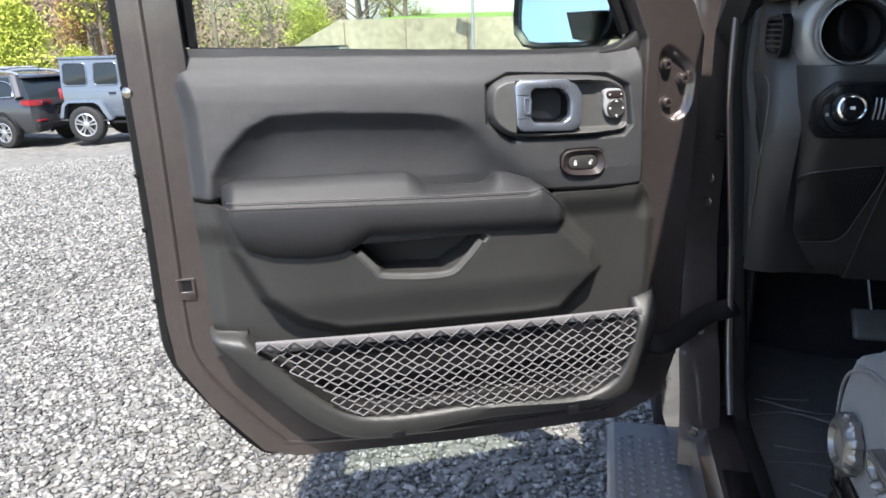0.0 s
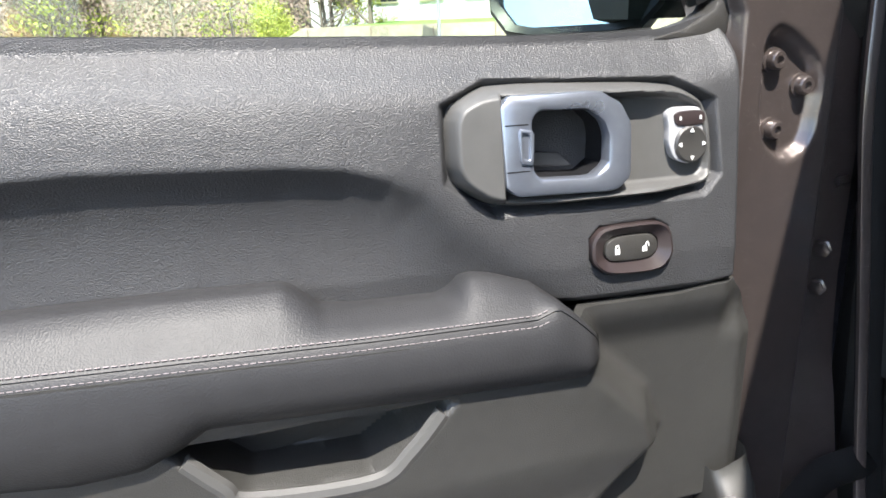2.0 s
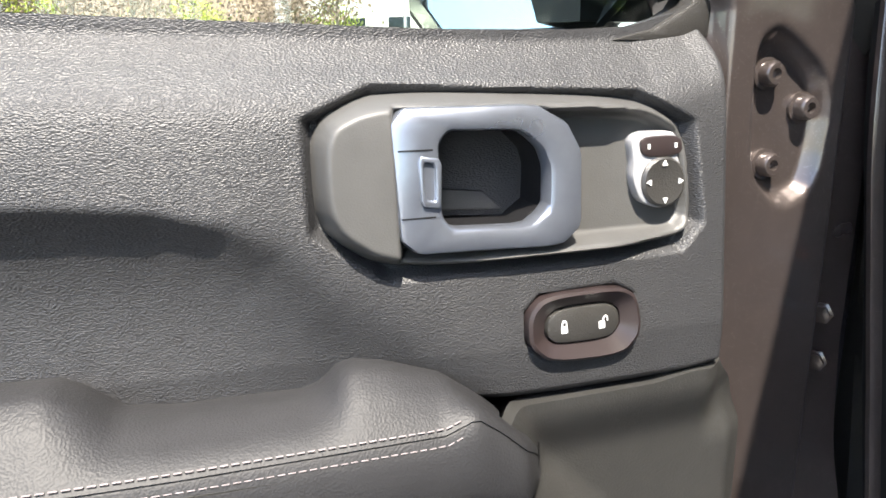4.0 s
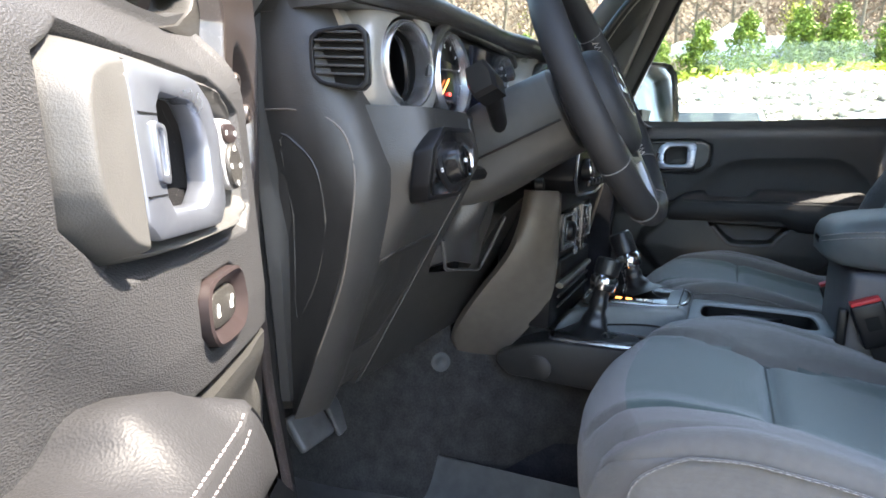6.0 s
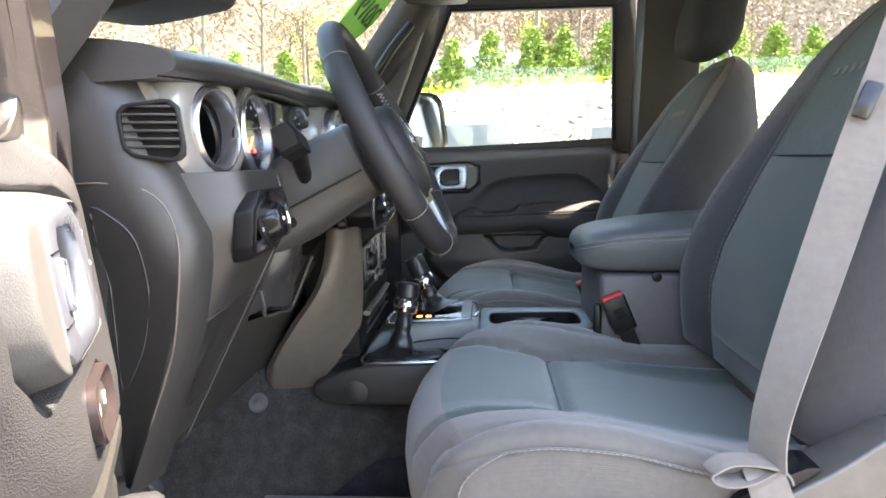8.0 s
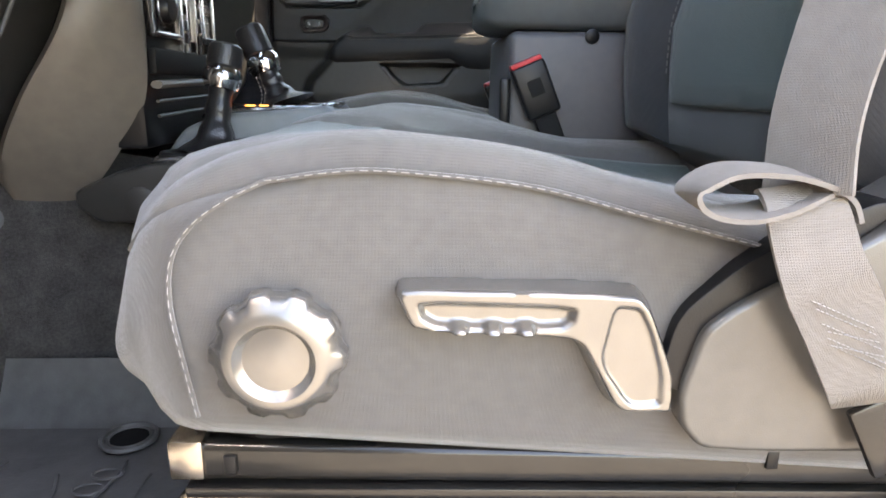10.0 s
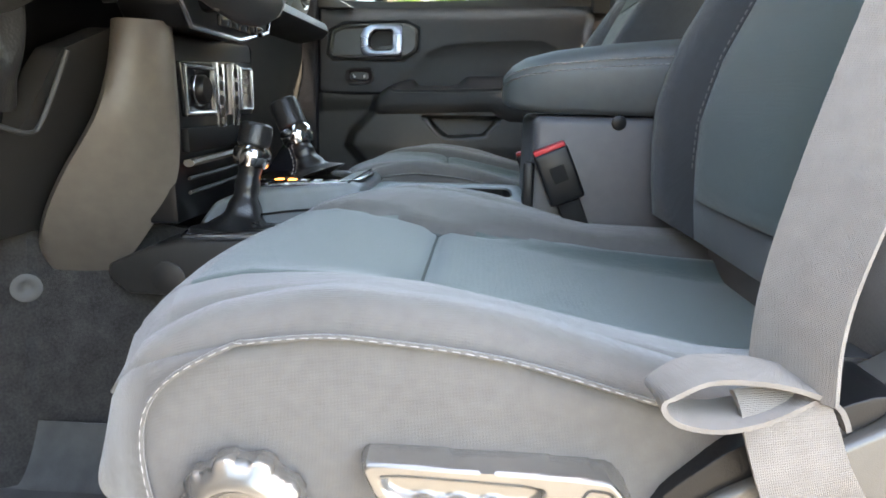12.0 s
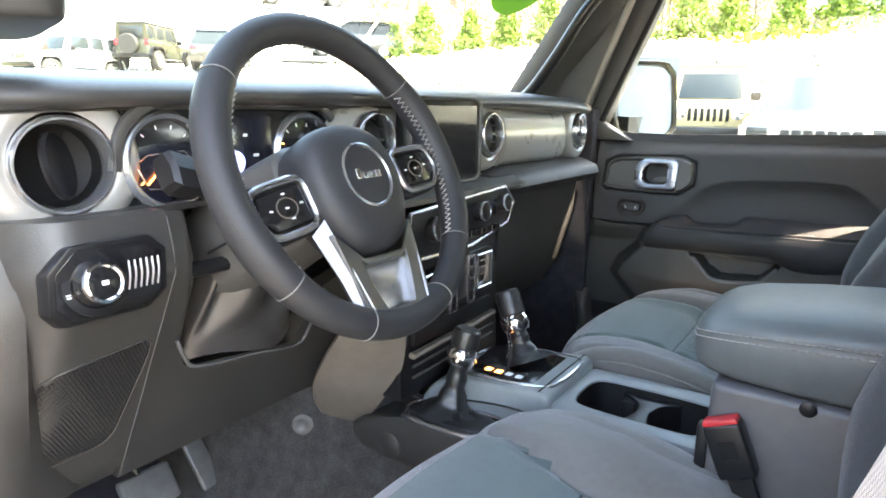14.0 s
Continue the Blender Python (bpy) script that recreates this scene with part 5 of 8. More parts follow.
hubp = round_off([(-0.068, 0.030), (-0.050, 0.062), (0.0, 0.074), (0.050, 0.062), (0.068, 0.030), (0.066, -0.020), (0.046, -0.058), (0.022, -0.074), (-0.022, -0.074), (-0.046, -0.058), (-0.066, -0.020)], 0.25, 2)
part("airbag_cover", loft([[hat(p * k, q * k, d) for p, q in hubp] for k, d in ((0.96, -0.035), (1.0, -0.006), (0.985, 0.006), (0.93, 0.016), (0.80, 0.023), (0.5, 0.027), (0.02, 0.028))]), SOFT_BLACK, wheel, "black airbag cover", 50)
em = axis(hat(0, 0.006, 0.0255), CN)
part("emblem_ring", lathe([(0.0355, -0.002), (0.0360, 0.002), (0.0335, 0.0032), (0.0315, 0.0015)], em, 44, close=False), SILVER, wheel, "silver ring of the hub emblem")
part("emblem_disc", lathe([(0.032, -0.001), (0.032, 0.0012), (0.001, 0.0022)], em, 40), SOFT_BLACK, wheel)
for k, (x, w, h) in enumerate(((-0.0185, 0.007, 0.0115), (-0.0085, 0.0075, 0.0075), (0.0010, 0.0075, 0.0075), (0.0105, 0.0085, 0.0085))):
    part("emblem_bar", box((x, -0.0045, 0.0018), (x + w, -0.0045 + h, 0.0034), 0.001, axis(hat(0, 0.006, 0.0255), CN) @ pose(0, 0, 0, 0, 0, 0)), SILVER, wheel, "plain silver emblem bar")
for s in (-1, 1):
    sp = round_off([(s * 0.060, 0.036), (s * 0.155, 0.030), (s * 0.158, -0.012), (s * 0.130, -0.030), (s * 0.062, -0.028)], 0.12, 2)
    spoke = part("spoke", prism(sp, -0.022, -0.002, sat, 0.004), DARK_PLASTIC, wheel, "black side spoke")
    part("spoke_bezel", tube([sat(p, q, 0.002) for p, q in round_off([(s * 0.066, 0.030), (s * 0.136, 0.026), (s * 0.143, -0.004), (s * 0.126, -0.024), (s * 0.068, -0.022)], 0.15, 2)], 0.0038, 8, closed=True), SILVER, spoke, "satin silver spoke bezel")
    part("button_pad", prism([(s * 0.074, 0.022), (s * 0.130, 0.019), (s * 0.135, -0.003), (s * 0.122, -0.017), (s * 0.074, -0.016)], -0.004, 0.0035, sat, 0.002), GLOSS_BLACK, spoke, "black button pad")
    part("button_ring", tube([sat(s * 0.101 + 0.013 * math.cos(t), 0.002 + 0.010 * math.sin(t), 0.0042) for t in steps(0, 2 * math.pi * 23 / 24, 23)], 0.0007, 4, closed=True), TRIM_GREY, spoke)
    for dx, dz in ((0, 0), (0.020, 0.001), (-0.020, 0.001), (0.002, 0.014), (0.002, -0.011)):
        part("button_mark", box((-0.002, -0.0008, 0), (0.002, 0.0008, 0.0008), 0, Matrix.Translation(sat(s * 0.101 + dx, 0.002 + dz, 0.0036)) @ axis((0, 0, 0), CN)), WHITE_MARK, spoke)
low = [(-0.056, -0.040), (-0.026, -0.070), (-0.020, -0.074), (0.020, -0.074), (0.026, -0.070), (0.056, -0.040), (0.060, -0.070), (0.044, -0.140), (0.030, -0.156), (-0.030, -0.156), (-0.044, -0.140), (-0.060, -0.070)]
ring_o = [(-0.062, -0.044), (-0.030, -0.076), (0.030, -0.076), (0.062, -0.044), (0.052, -0.120), (0.040, -0.158), (-0.040, -0.158), (-0.052, -0.120)]
ring_i = [(-0.036, -0.078), (-0.028, -0.084), (0.028, -0.084), (0.036, -0.078), (0.030, -0.110), (0.022, -0.134), (-0.022, -0.134), (-0.030, -0.110)]
part("spoke_inset", prism([(p * 1.06, q) for p, q in ring_i], -0.010, 0.002, hat, 0.002), SILVER, wheel, "darker inset of the lower spoke", 30)
part("lower_spoke", frame_of(ring_o, ring_i, -0.012, 0.010, hat, 0.005), SPOKE_CHROME, wheel, "bright silver lower spoke", 30)
for s in (-1, 1):
    part("spoke_blade", loft([[hat(s * p, q, d) for p, q, d in r] for r in (((0.060, -0.028, 0.004), (0.074, -0.040, -0.006), (0.066, -0.046, -0.01), (0.056, -0.036, 0.0)), ((0.052, -0.090, 0.011), (0.064, -0.090, 0.0), (0.056, -0.090, -0.01), (0.040, -0.088, 0.0)), ((0.040, -0.150, 0.012), (0.052, -0.150, 0.0), (0.046, -0.150, -0.01), (0.030, -0.148, 0.0)))]), SPOKE_SATIN, wheel, "bright silver spoke edge")

# centre stack: screen, climate controls, switch bank
stack = thing("centre_stack", "black centre stack with touch screen, climate knobs and switch bank", "centre console", (0.0, 0.9, 0.9))
ym = lambda y: (lambda p, q, d: Vector((p, y - d, q)))
part("screen_frame", prism(round_off([(-0.118, 1.172), (0.094, 1.172), (0.094, 1.316), (-0.118, 1.316)], 0.06, 1), 0, 0.024, ym(0.925), 0.005), DARK_PLASTIC, stack, "black screen surround")
part("screen", prism([(-0.100, 1.186), (0.076, 1.186), (0.076, 1.300), (-0.100, 1.300)], 0.02, 0.0255, ym(0.925)), SCREEN, stack, "dark touch screen")
part("screen_rim", tube([Vector((p, 0.9005, q)) for p, q in round_off([(-0.114, 1.176), (0.090, 1.176), (0.090, 1.312), (-0.114, 1.312)], 0.08, 2)], 0.0038, 8, closed=True), BEZEL_GREY, stack, "rounded grey rim of the screen")
part("upper_shelf", loft([[Vector((x, y, z)) for y, z in ((0.95, 1.176), (0.885, 1.174), (0.868, 1.166), (0.866, 1.158), (0.95, 1.150))] for x in (-0.20, -0.15, 0.12, 0.16, 0.20)]), GRAINED, stack)
hv = [(-0.168, 1.150), (0.108, 1.164), (0.140, 1.135), (0.118, 1.100), (-0.002, 1.078), (-0.155, 1.080), (-0.178, 1.105)]
part("climate_panel", prism(hv, -0.06, 0.018, ym(0.876), 0.006), DARK_PLASTIC, stack, "black climate control panel")
part("climate_trim", tube([Vector((p, 0.857, q)) for p, q in hv], 0.0030, 6, closed=True), SILVER, stack, "thin silver trim")
for x, z, r in ((-0.112, 1.120, 0.019), (0.020, 1.130, 0.017), (0.095, 1.136, 0.015)):
    m = axis((x, 0.860, z), (0, -1, 0.15))
    k = part("climate_knob", lathe([(r, 0), (r, 0.010), (r * 0.92, 0.016), (r * 0.8, 0.0175), (0.001, 0.0175)], m, 30), DARK_PLASTIC, stack, "round climate knob")
    part("knob_ring", lathe([(r * 0.98, 0.0145), (r, 0.0165), (r * 0.86, 0.0185), (r * 0.8, 0.0172)], m, 30, close=False), SILVER, k)
for k in range(5):
    part("climate_button", box((-0.075 + 0.034 * k, 0.853, 1.090), (-0.047 + 0.034 * k, 0.860, 1.104), 0.002), GLOSS_BLACK, stack)
part("climate_display", box((0.040, 0.855, 1.118), (0.076, 0.8595, 1.146), 0.001), DISPLAY, stack)
part("stack_body", prism([(-0.150, 1.075), (0.150, 1.085), (0.170, 0.84), (-0.140, 0.84)], -0.10, 0.0, ym(0.895), 0.008), DARK_PLASTIC, stack)
bank = [(-0.124, 1.043), (0.124, 1.056), (0.124, 0.975), (-0.112, 0.975)]
part("switch_bank", prism(bank, -0.01, 0.006, ym(0.893), 0.003), GLOSS_BLACK, stack, "gloss black switch bank")


def framed(x0, x1, z0, z1, name="switch_frame"):
    return part(name, tube([Vector((x, 0.885, z)) for x, z in ((x0, z0), (x1, z0), (x1, z1), (x0, z1))], 0.0028, 6, closed=True), SILVER, stack)


framed(-0.118, -0.030, 0.980, 1.038)
framed(-0.020, 0.000, 0.960, 1.046)
framed(0.036, 0.056, 0.960, 1.048)
framed(0.068, 0.116, 0.984, 1.044)
part("axle_knob", lathe([(0.018, 0), (0.018, 0.008), (0.015, 0.012), (0.001, 0.0125)], axis((-0.078, 0.886, 1.010), (0, -1, 0)), 28), DARK_PLASTIC, stack)
part("axle_knob_ring", tube([Vector((-0.078 + 0.021 * math.cos(t), 0.884, 1.010 + 0.021 * math.sin(t))) for t in steps(2.2, 4.6, 14)], 0.0014, 6), SILVER, stack)
for z in (0.972, 0.99, 1.01, 1.03):
    part("window_switch", box((-0.016, 0.882, z), (-0.004, 0.888, z + 0.013), 0.002), DARK_PLASTIC, stack)
    part("window_switch", box((0.040, 0.882, z), (0.052, 0.888, z + 0.013), 0.002), DARK_PLASTIC, stack)
for z, w in ((1.030, 0.018), (1.018, 0.022), (1.006, 0.014)):
    part("socket_mark", box((0.080, 0.8855, z), (0.080 + w, 0.8872, z + 0.0022), 0), TRIM_GREY, stack)
part("lower_slot", box((-0.120, 0.884, 0.930), (0.120, 0.896, 0.962), 0.004), RUBBER, stack, "open storage slot")
part("slot_sill", tube([(-0.126, 0.884, 0.918), (0.060, 0.884, 0.922), (0.13, 0.886, 0.924)], 0.0075, 8, flat=0.7), TRIM_GREY, stack, "grey sill of the slot")
for z in (0.898, 0.880):
    part("slot_rib", tube([(-0.122, 0.886, z), (0.13, 0.886, z + 0.004)], 0.0025, 6), GRAINED, stack)
part("red_tag", prism([(0.050, 0.985), (0.058, 1.010), (0.072, 0.990), (0.068, 0.962)], -0.022, -0.014, ym(0.886), 0.002), RED, stack, "small red pull tag")
cheek = [((-0.186, 0.930, 1.085), (-0.141, 0.886, 1.085)), ((-0.196, 0.935, 1.030), (-0.139, 0.886, 1.010)), ((-0.203, 0.954, 0.975), (-0.137, 0.888, 0.945)), ((-0.199, 1.004, 0.905), (-0.139, 0.898, 0.890)), ((-0.182, 1.045, 0.845), (-0.134, 0.938, 0.832)), ((-0.158, 1.066, 0.800), (-0.124, 0.982, 0.782)), ((-0.132, 1.060, 0.757), (-0.117, 1.018, 0.750))]
rear, fore = curve([c[0] for c in cheek], 5), curve([c[1] for c in cheek], 5)
part("stack_cheek", sheet(lambda u, v: rear[v].lerp(fore[v], u) + Vector((-0.010, -0.010, 0)) * (1 - abs(2 * u - 1) ** 3) * (1 - v / len(rear)), steps(0, 1, 14), list(range(len(rear))), thick=(0.012, 0.012, 0)), TRIM_GREY, stack, "smooth grey side panel of the stack", 60)
part("socket_panel", prism(round_off([(0.130, 1.075), (0.185, 1.085), (0.175, 1.005), (0.135, 1.0)], 0.1, 1), -0.02, 0.004, ym(0.91), 0.003), GLOSS_BLACK, stack)


# ---- seats ----
def seat(cx, s, name, label, dy=0.0, up=0.0):
    """A front seat about the line x = cx; s = 1 has its outer side towards -x."""
    ob = thing(name, label, "car seat", (cx, 0.5 + dy, 0.66))
    X = lambda a: cx - s * a
    side_top = [(0.33, 0.875), (0.386, 0.890), (0.441, 0.904), (0.50, 0.919), (0.56, 0.926), (0.60, 0.927), (0.65, 0.919), (0.69, 0.907), (0.715, 0.889), (0.728, 0.866), (0.738, 0.830)]

    # cushion: top skin from bolster to bolster
    side_top = [(v.x, v.y - 0.05 + up) for v in curve([(y, z, 0) for y, z in side_top], 6)]

    def crown(a, y):
        zb = interp(y, [(0.28, 0.905), (0.383, 0.908), (0.437, 0.919), (0.49, 0.931), (0.547, 0.942), (0.607, 0.946), (0.652, 0.941), (0.687, 0.932), (0.717, 0.909), (0.728, 0.885), (0.732, 0.858), (0.731, 0.826), (0.722, 0.80)])
        mid = interp(y, [(0.28, 0.868), (0.40, 0.885), (0.50, 0.905), (0.60, 0.926), (0.66, 0.930), (0.70, 0.918), (0.725, 0.888), (0.74, 0.85)])
        k = ease(abs(a), 0.10, 0.20)
        z = mid + (zb - mid) * k
        z -= 0.014 * ease(abs(a), 0.212, 0.238)
        gc = 0.158 - (0.045 * math.exp(-((y - 0.56) / 0.09) ** 2) if a < 0 else 0.0)
        groove = math.exp(-((abs(a) - gc) / 0.008) ** 2) * 0.011
        if -gc < a < 0.158:
            groove = max(groove, math.exp(-((y - 0.560) / 0.0085) ** 2) * 0.012)
        return z - groove - 0.05 + up

    prof = [0.26, 0.30, 0.34, 0.38, 0.42, 0.46, 0.49, 0.52, 0.535, 0.545, 0.5525, 0.56, 0.5675, 0.575, 0.585, 0.60, 0.63, 0.655, 0.675, 0.690, 0.702]
    aa = steps(-0.238, 0.238, 96)
    bulge = lambda a, y: 0.036 * (1 - (a / 0.24) ** 2) * ease(y, 0.56, 0.72)
    rows = [[Vector((X(a), y + bulge(a, y) + dy - 0.012 * (a / 0.24) ** 4 * ease(y, 0.5, 0.7), crown(a, y))) for a in aa] for y in prof]
    # the front rolls down
    for zk, yk in ((0.918, 0.716), (0.900, 0.727), (0.875, 0.735), (0.845, 0.738), (0.81, 0.735), (0.780, 0.724), (0.765, 0.71)):
        rows.append([Vector((X(a), yk + bulge(a, yk) + dy - 0.030 * (a / 0.24) ** 4, min(zk - 0.05 + up, crown(a, 0.702) - 0.012 * (len(rows) - 20)))) for a in aa])
    gap = lambda a, y: 0.158 - (0.045 * math.exp(-((y - 0.56) / 0.09) ** 2) if a < 0 else 0.0)
    for name, cloth, words, keep in (("cushion", FABRIC_INSERT, "grey-green cloth cushion", lambda a, y: abs(a) < gap(a, y)), ("cushion_edge", FABRIC, "grey cloth edge of the cushion", lambda a, y: a >= gap(a, y)), ("cushion_edge", FABRIC, "grey cloth edge of the cushion", lambda a, y: -a >= gap(a, y))):
        bm = bmesh.new()
        vs = [[bm.verts.new(p) for p in r] for r in rows[:20]]
        for r in range(19):
            for c in range(len(aa) - 1):
                if keep((aa[c] + aa[c + 1]) / 2, (prof[r] + prof[r + 1]) / 2):
                    bm.faces.new((vs[r][c], vs[r][c + 1], vs[r + 1][c + 1], vs[r + 1][c]))
        bmesh.ops.delete(bm, geom=[v for v in bm.verts if not v.link_faces], context="VERTS")
        part(name, bm, cloth, ob, words, 80)
    part("front_roll", loft(rows[19:], closed=False), FABRIC, ob, "grey cloth front roll", 80)
    for line in ([(a, 0.560) for a in steps(-0.112, 0.157, 20)], [(-(0.158 - 0.045 * math.exp(-((y - 0.56) / 0.09) ** 2)), y) for y in steps(0.34, 0.700, 30)], [(0.158, y) for y in steps(0.34, 0.700, 30)]):
        part("cushion_seam", tube([(X(a), y + bulge(a, y) + dy, crown(a, y) + 0.0004) for a, y in line], 0.0017, 6), FABRIC_GREY, ob)
    # outer side panels
    for sg in (1, -1):
        def side(u, k, sg=sg):
            y = 0.26 + 0.476 * u
            zt = interp(y, side_top)
            zb = 0.733 + up - 0.035 * (1 - u) + 0.020 * ease(u, 0.93, 1.0)
            z = zb + (zt - zb) * k
            bow = 0.246 + 0.010 * math.sin(math.pi * min(1, k * 0.9)) - 0.030 * ease(u, 0.86, 1.0) ** 2
            return (X(sg * bow), y + dy, z)
        part("side_panel", sheet(side, steps(0, 1, 40), steps(0, 1, 14), thick=(s * sg * 0.02, 0, 0)), FABRIC, ob, "grey cloth side panel", 80)
        roll = [(X(sg * (0.246 - 0.020 * ease((y - 0.26) / 0.462, 0.90, 1.0) ** 2)), y + dy, interp(y, side_top) + 0.002) for y in steps(0.30, 0.722, 40)]
        bolst = []
        for q in roll:
            y = q[1] - dy
            e = interp(y, [(0.30, 0.7), (0.6, 1), (0.66, 0.9), (0.70, 0.5), (0.722, 0.2)])
            bolst.append([Vector((q[0] + s * sg * p * 1.0, q[1], q[2] + z * e)) for p, z in ((0.0, -0.012), (-0.002, 0.0), (0.003, 0.012), (0.014, 0.0185), (0.030, 0.0175), (0.048, 0.010), (0.062, -0.004), (0.05, -0.03))])
        part("bolster", loft(bolst), FABRIC, ob, "grey cloth cushion bolster", 80)
        lo = [(X(sg * 0.2515), y + dy, interp(y, side_top) + 0.001) for y in steps(0.36, 0.640, 30)] + [(X(sg * 0.2570), y + dy, z + up) for y, z in ((0.664, 0.860), (0.680, 0.846), (0.688, 0.830), (0.690, 0.807), (0.686, 0.776), (0.681, 0.744))]
        lo = curve(lo[::3] if len(lo) > 60 else lo, 3)
        stitches([(p[0] - s * sg * 0.0012, p[1], p[2]) for p in lo], (-s * sg, 0, 0.2), STITCH, ob, 0.0042, 0.0028, 0.0008)
        part("piping", tube(lo, 0.0016, 6), FABRIC, ob)
    # backrest
    def back_line(z):
        return interp(z, [(0.86, 0.335), (0.92, 0.340), (0.98, 0.338), (1.04, 0.322), (1.14, 0.275), (1.25, 0.218), (1.34, 0.166), (1.40, 0.118), (1.425, 0.095)]) + dy - 0.045

    def half_width(z):
        return interp(z, [(0.86, 0.215), (0.95, 0.232), (1.05, 0.240), (1.15, 0.240), (1.25, 0.232), (1.32, 0.214), (1.37, 0.188), (1.405, 0.146), (1.425, 0.085)])

    zz = [0.86, 0.90, 0.94, 0.98, 1.02, 1.06, 1.10, 1.14, 1.18, 1.22, 1.26, 1.30, 1.33, 1.36, 1.385, 1.405, 1.418, 1.425]
    rings = []
    for z in zz:
        h, y = half_width(z), back_line(z)
        d = 0.11 * ease(z, 1.45, 1.25) + 0.045
        bol = 0.032 * ease(z, 1.36, 1.05)
        ring = []
        for k, f in ((-0.97, -d * 0.5), (-1.0, -d * 0.25), (-0.98, bol * 0.55), (-0.92, bol * 0.95), (-0.82, bol), (-0.72, bol * 0.7), (-0.64, bol * 0.15), (-0.60, -0.004), (-0.56, 0.002), (-0.28, 0.002), (0, 0.0), (0.28, 0.002), (0.56, 0.002), (0.60, -0.004), (0.64, bol * 0.15), (0.72, bol * 0.7), (0.82, bol), (0.92, bol * 0.95), (0.98, bol * 0.55), (1.0, -d * 0.25), (0.97, -d * 0.5), (0.8, -d), (0.0, -d * 1.08), (-0.8, -d)):
            ring.append(Vector((X(k * h), y + f * 0.88, z + f * 0.47)))
        rings.append(ring)
    part("backrest", loft(rings), FABRIC_BACK_SHADED, ob, "grey cloth backrest with shade in its colour", 70)
    # insert on the backrest and pale stripe
    def insert(a, z):
        h = half_width(z) * 0.565
        return (X(a * h), back_line(z) + 0.0075 * (1 - a ** 4) ** 0.5 * 0.88, z + 0.004)
    part("back_insert", sheet(insert, steps(-1, 1, 16), steps(0.90, 1.175, 14), thick=(0, -0.01, -0.005)), FABRIC_BACK_INSERT_SHADED, ob, "grey-green cloth backrest insert with shade in its colour", 80)
    part("back_insert_upper", sheet(insert, steps(-1, 1, 16), steps(1.180, 1.40, 14), thick=(0, -0.01, -0.005)), FABRIC_GREY, ob, "paler upper backrest stripe", 80)
    for a in (-1.02, 1.02):
        stitches([(X(a * half_width(z) * 0.58), back_line(z) + 0.002, z + 0.004) for z in steps(0.93, 1.36, 30)], (0, 0.88, 0.47), THREAD, ob, 0.005, 0.003, 0.0007)
    for k in range(5):
        a = -0.35 + 0.115 * k
        part("label_bar", box((-0.005, -0.006, 0), (0.005, 0.006, 0.001), 0, axis(Vector(insert(a * 1.4, 1.295)) + Vector((0, 0.0012, 0)), (0, 0.88, 0.47))), THREAD, ob)
    # head restraint on two posts
    hr = []
    for k in steps(0, 1, 12):
        z = 1.428 + 0.195 * k
        e = (1 - (2 * k - 1) ** 4) ** 0.35 if 0 < k < 1 else 0.35
        cy = 0.095 - 0.025 * k + dy + (0.018 if k < 0.5 else 0.018 - 0.02 * (k - 0.5))
        hr.append([Vector((X(0.125 * e * math.copysign(abs(math.cos(a)) ** 0.6, math.cos(a)) * (1 - 0.18 * k)), cy - 0.02 + 0.062 * e * math.copysign(abs(math.sin(a)) ** 0.7, math.sin(a)), z)) for a in (2 * math.pi * j / 28 for j in range(28))])
    head = part("headrest", loft(hr), FABRIC_DARK, ob, "dark cloth headrest", 70)
    for a in (-0.05, 0.05):
        part("headrest_post", tube([(X(a), 0.030 + dy, 1.38), (X(a), 0.060 + dy, 1.47)], 0.006, 10), CHROME, ob, "chrome headrest post")
    return ob


driver_seat = seat(-0.37, 1, "driver_chair", "grey cloth driver seat with side lever and round knob")
passenger_seat = seat(0.37, -1, "passenger_chair", "grey-green cloth passenger seat with pale stripe", 0.03, 0.008)

# driver seat: knob, lever, hinge cover, rail, bracket
xm = lambda p, q, d: Vector((-d, p, q - 0.05))
km = axis((-0.626, 0.6335, 0.7835), (-1, 0, 0))
lobes = lambda a: 0.0335 + 0.0025 * ease(math.cos(10 * a + 0.6), -0.5, 0.4)
rows = [(0.0, 0.030, 0), (0.003, 0.0, 1), (0.0095, 0.0, 1), (0.0125, -0.0008, 1), (0.0142, -0.0024, 1), (0.0172, 0.0292, 0), (0.0188, 0.0268, 0), (0.0200, 0.0245, 0), (0.0200, 0.0212, 0), (0.0170, 0.0190, 0), (0.0152, 0.0172, 0), (0.0160, 0.0100, 0), (0.0166, 0.0005, 0)]
knob = part("recline_knob", loft([[km @ Vector(((lobes(a) + r if wavy else r) * math.cos(a), (lobes(a) + r if wavy else r) * math.sin(a), h)) for a in (2 * math.pi * k / 120 for k in range(120))] for h, r, wavy in rows]), KNOB_PLASTIC, driver_seat, "round grey lumbar knob with finger lobes", 32)
lev = [(0.574, 0.866), (0.5705, 0.874), (0.4746, 0.872), (0.446, 0.870), (0.4375, 0.860), (0.423, 0.824), (0.422, 0.799), (0.4516, 0.799), (0.459, 0.8045), (0.477, 0.838), (0.484, 0.8416), (0.554, 0.845), (0.566, 0.848)]
levr = [(0.563, 0.866), (0.478, 0.863), (0.4795, 0.853), (0.486, 0.848), (0.551, 0.849), (0.560, 0.8545)]
levb = [(0.461, 0.863), (0.446, 0.862), (0.4385, 0.848), (0.431, 0.824), (0.430, 0.8055), (0.449, 0.8045), (0.467, 0.8305)]
lev_r, rec_r, boss_r = round_off(lev, 0.12, 2), round_off(levr, 0.15, 2), round_off(levb, 0.15, 2)


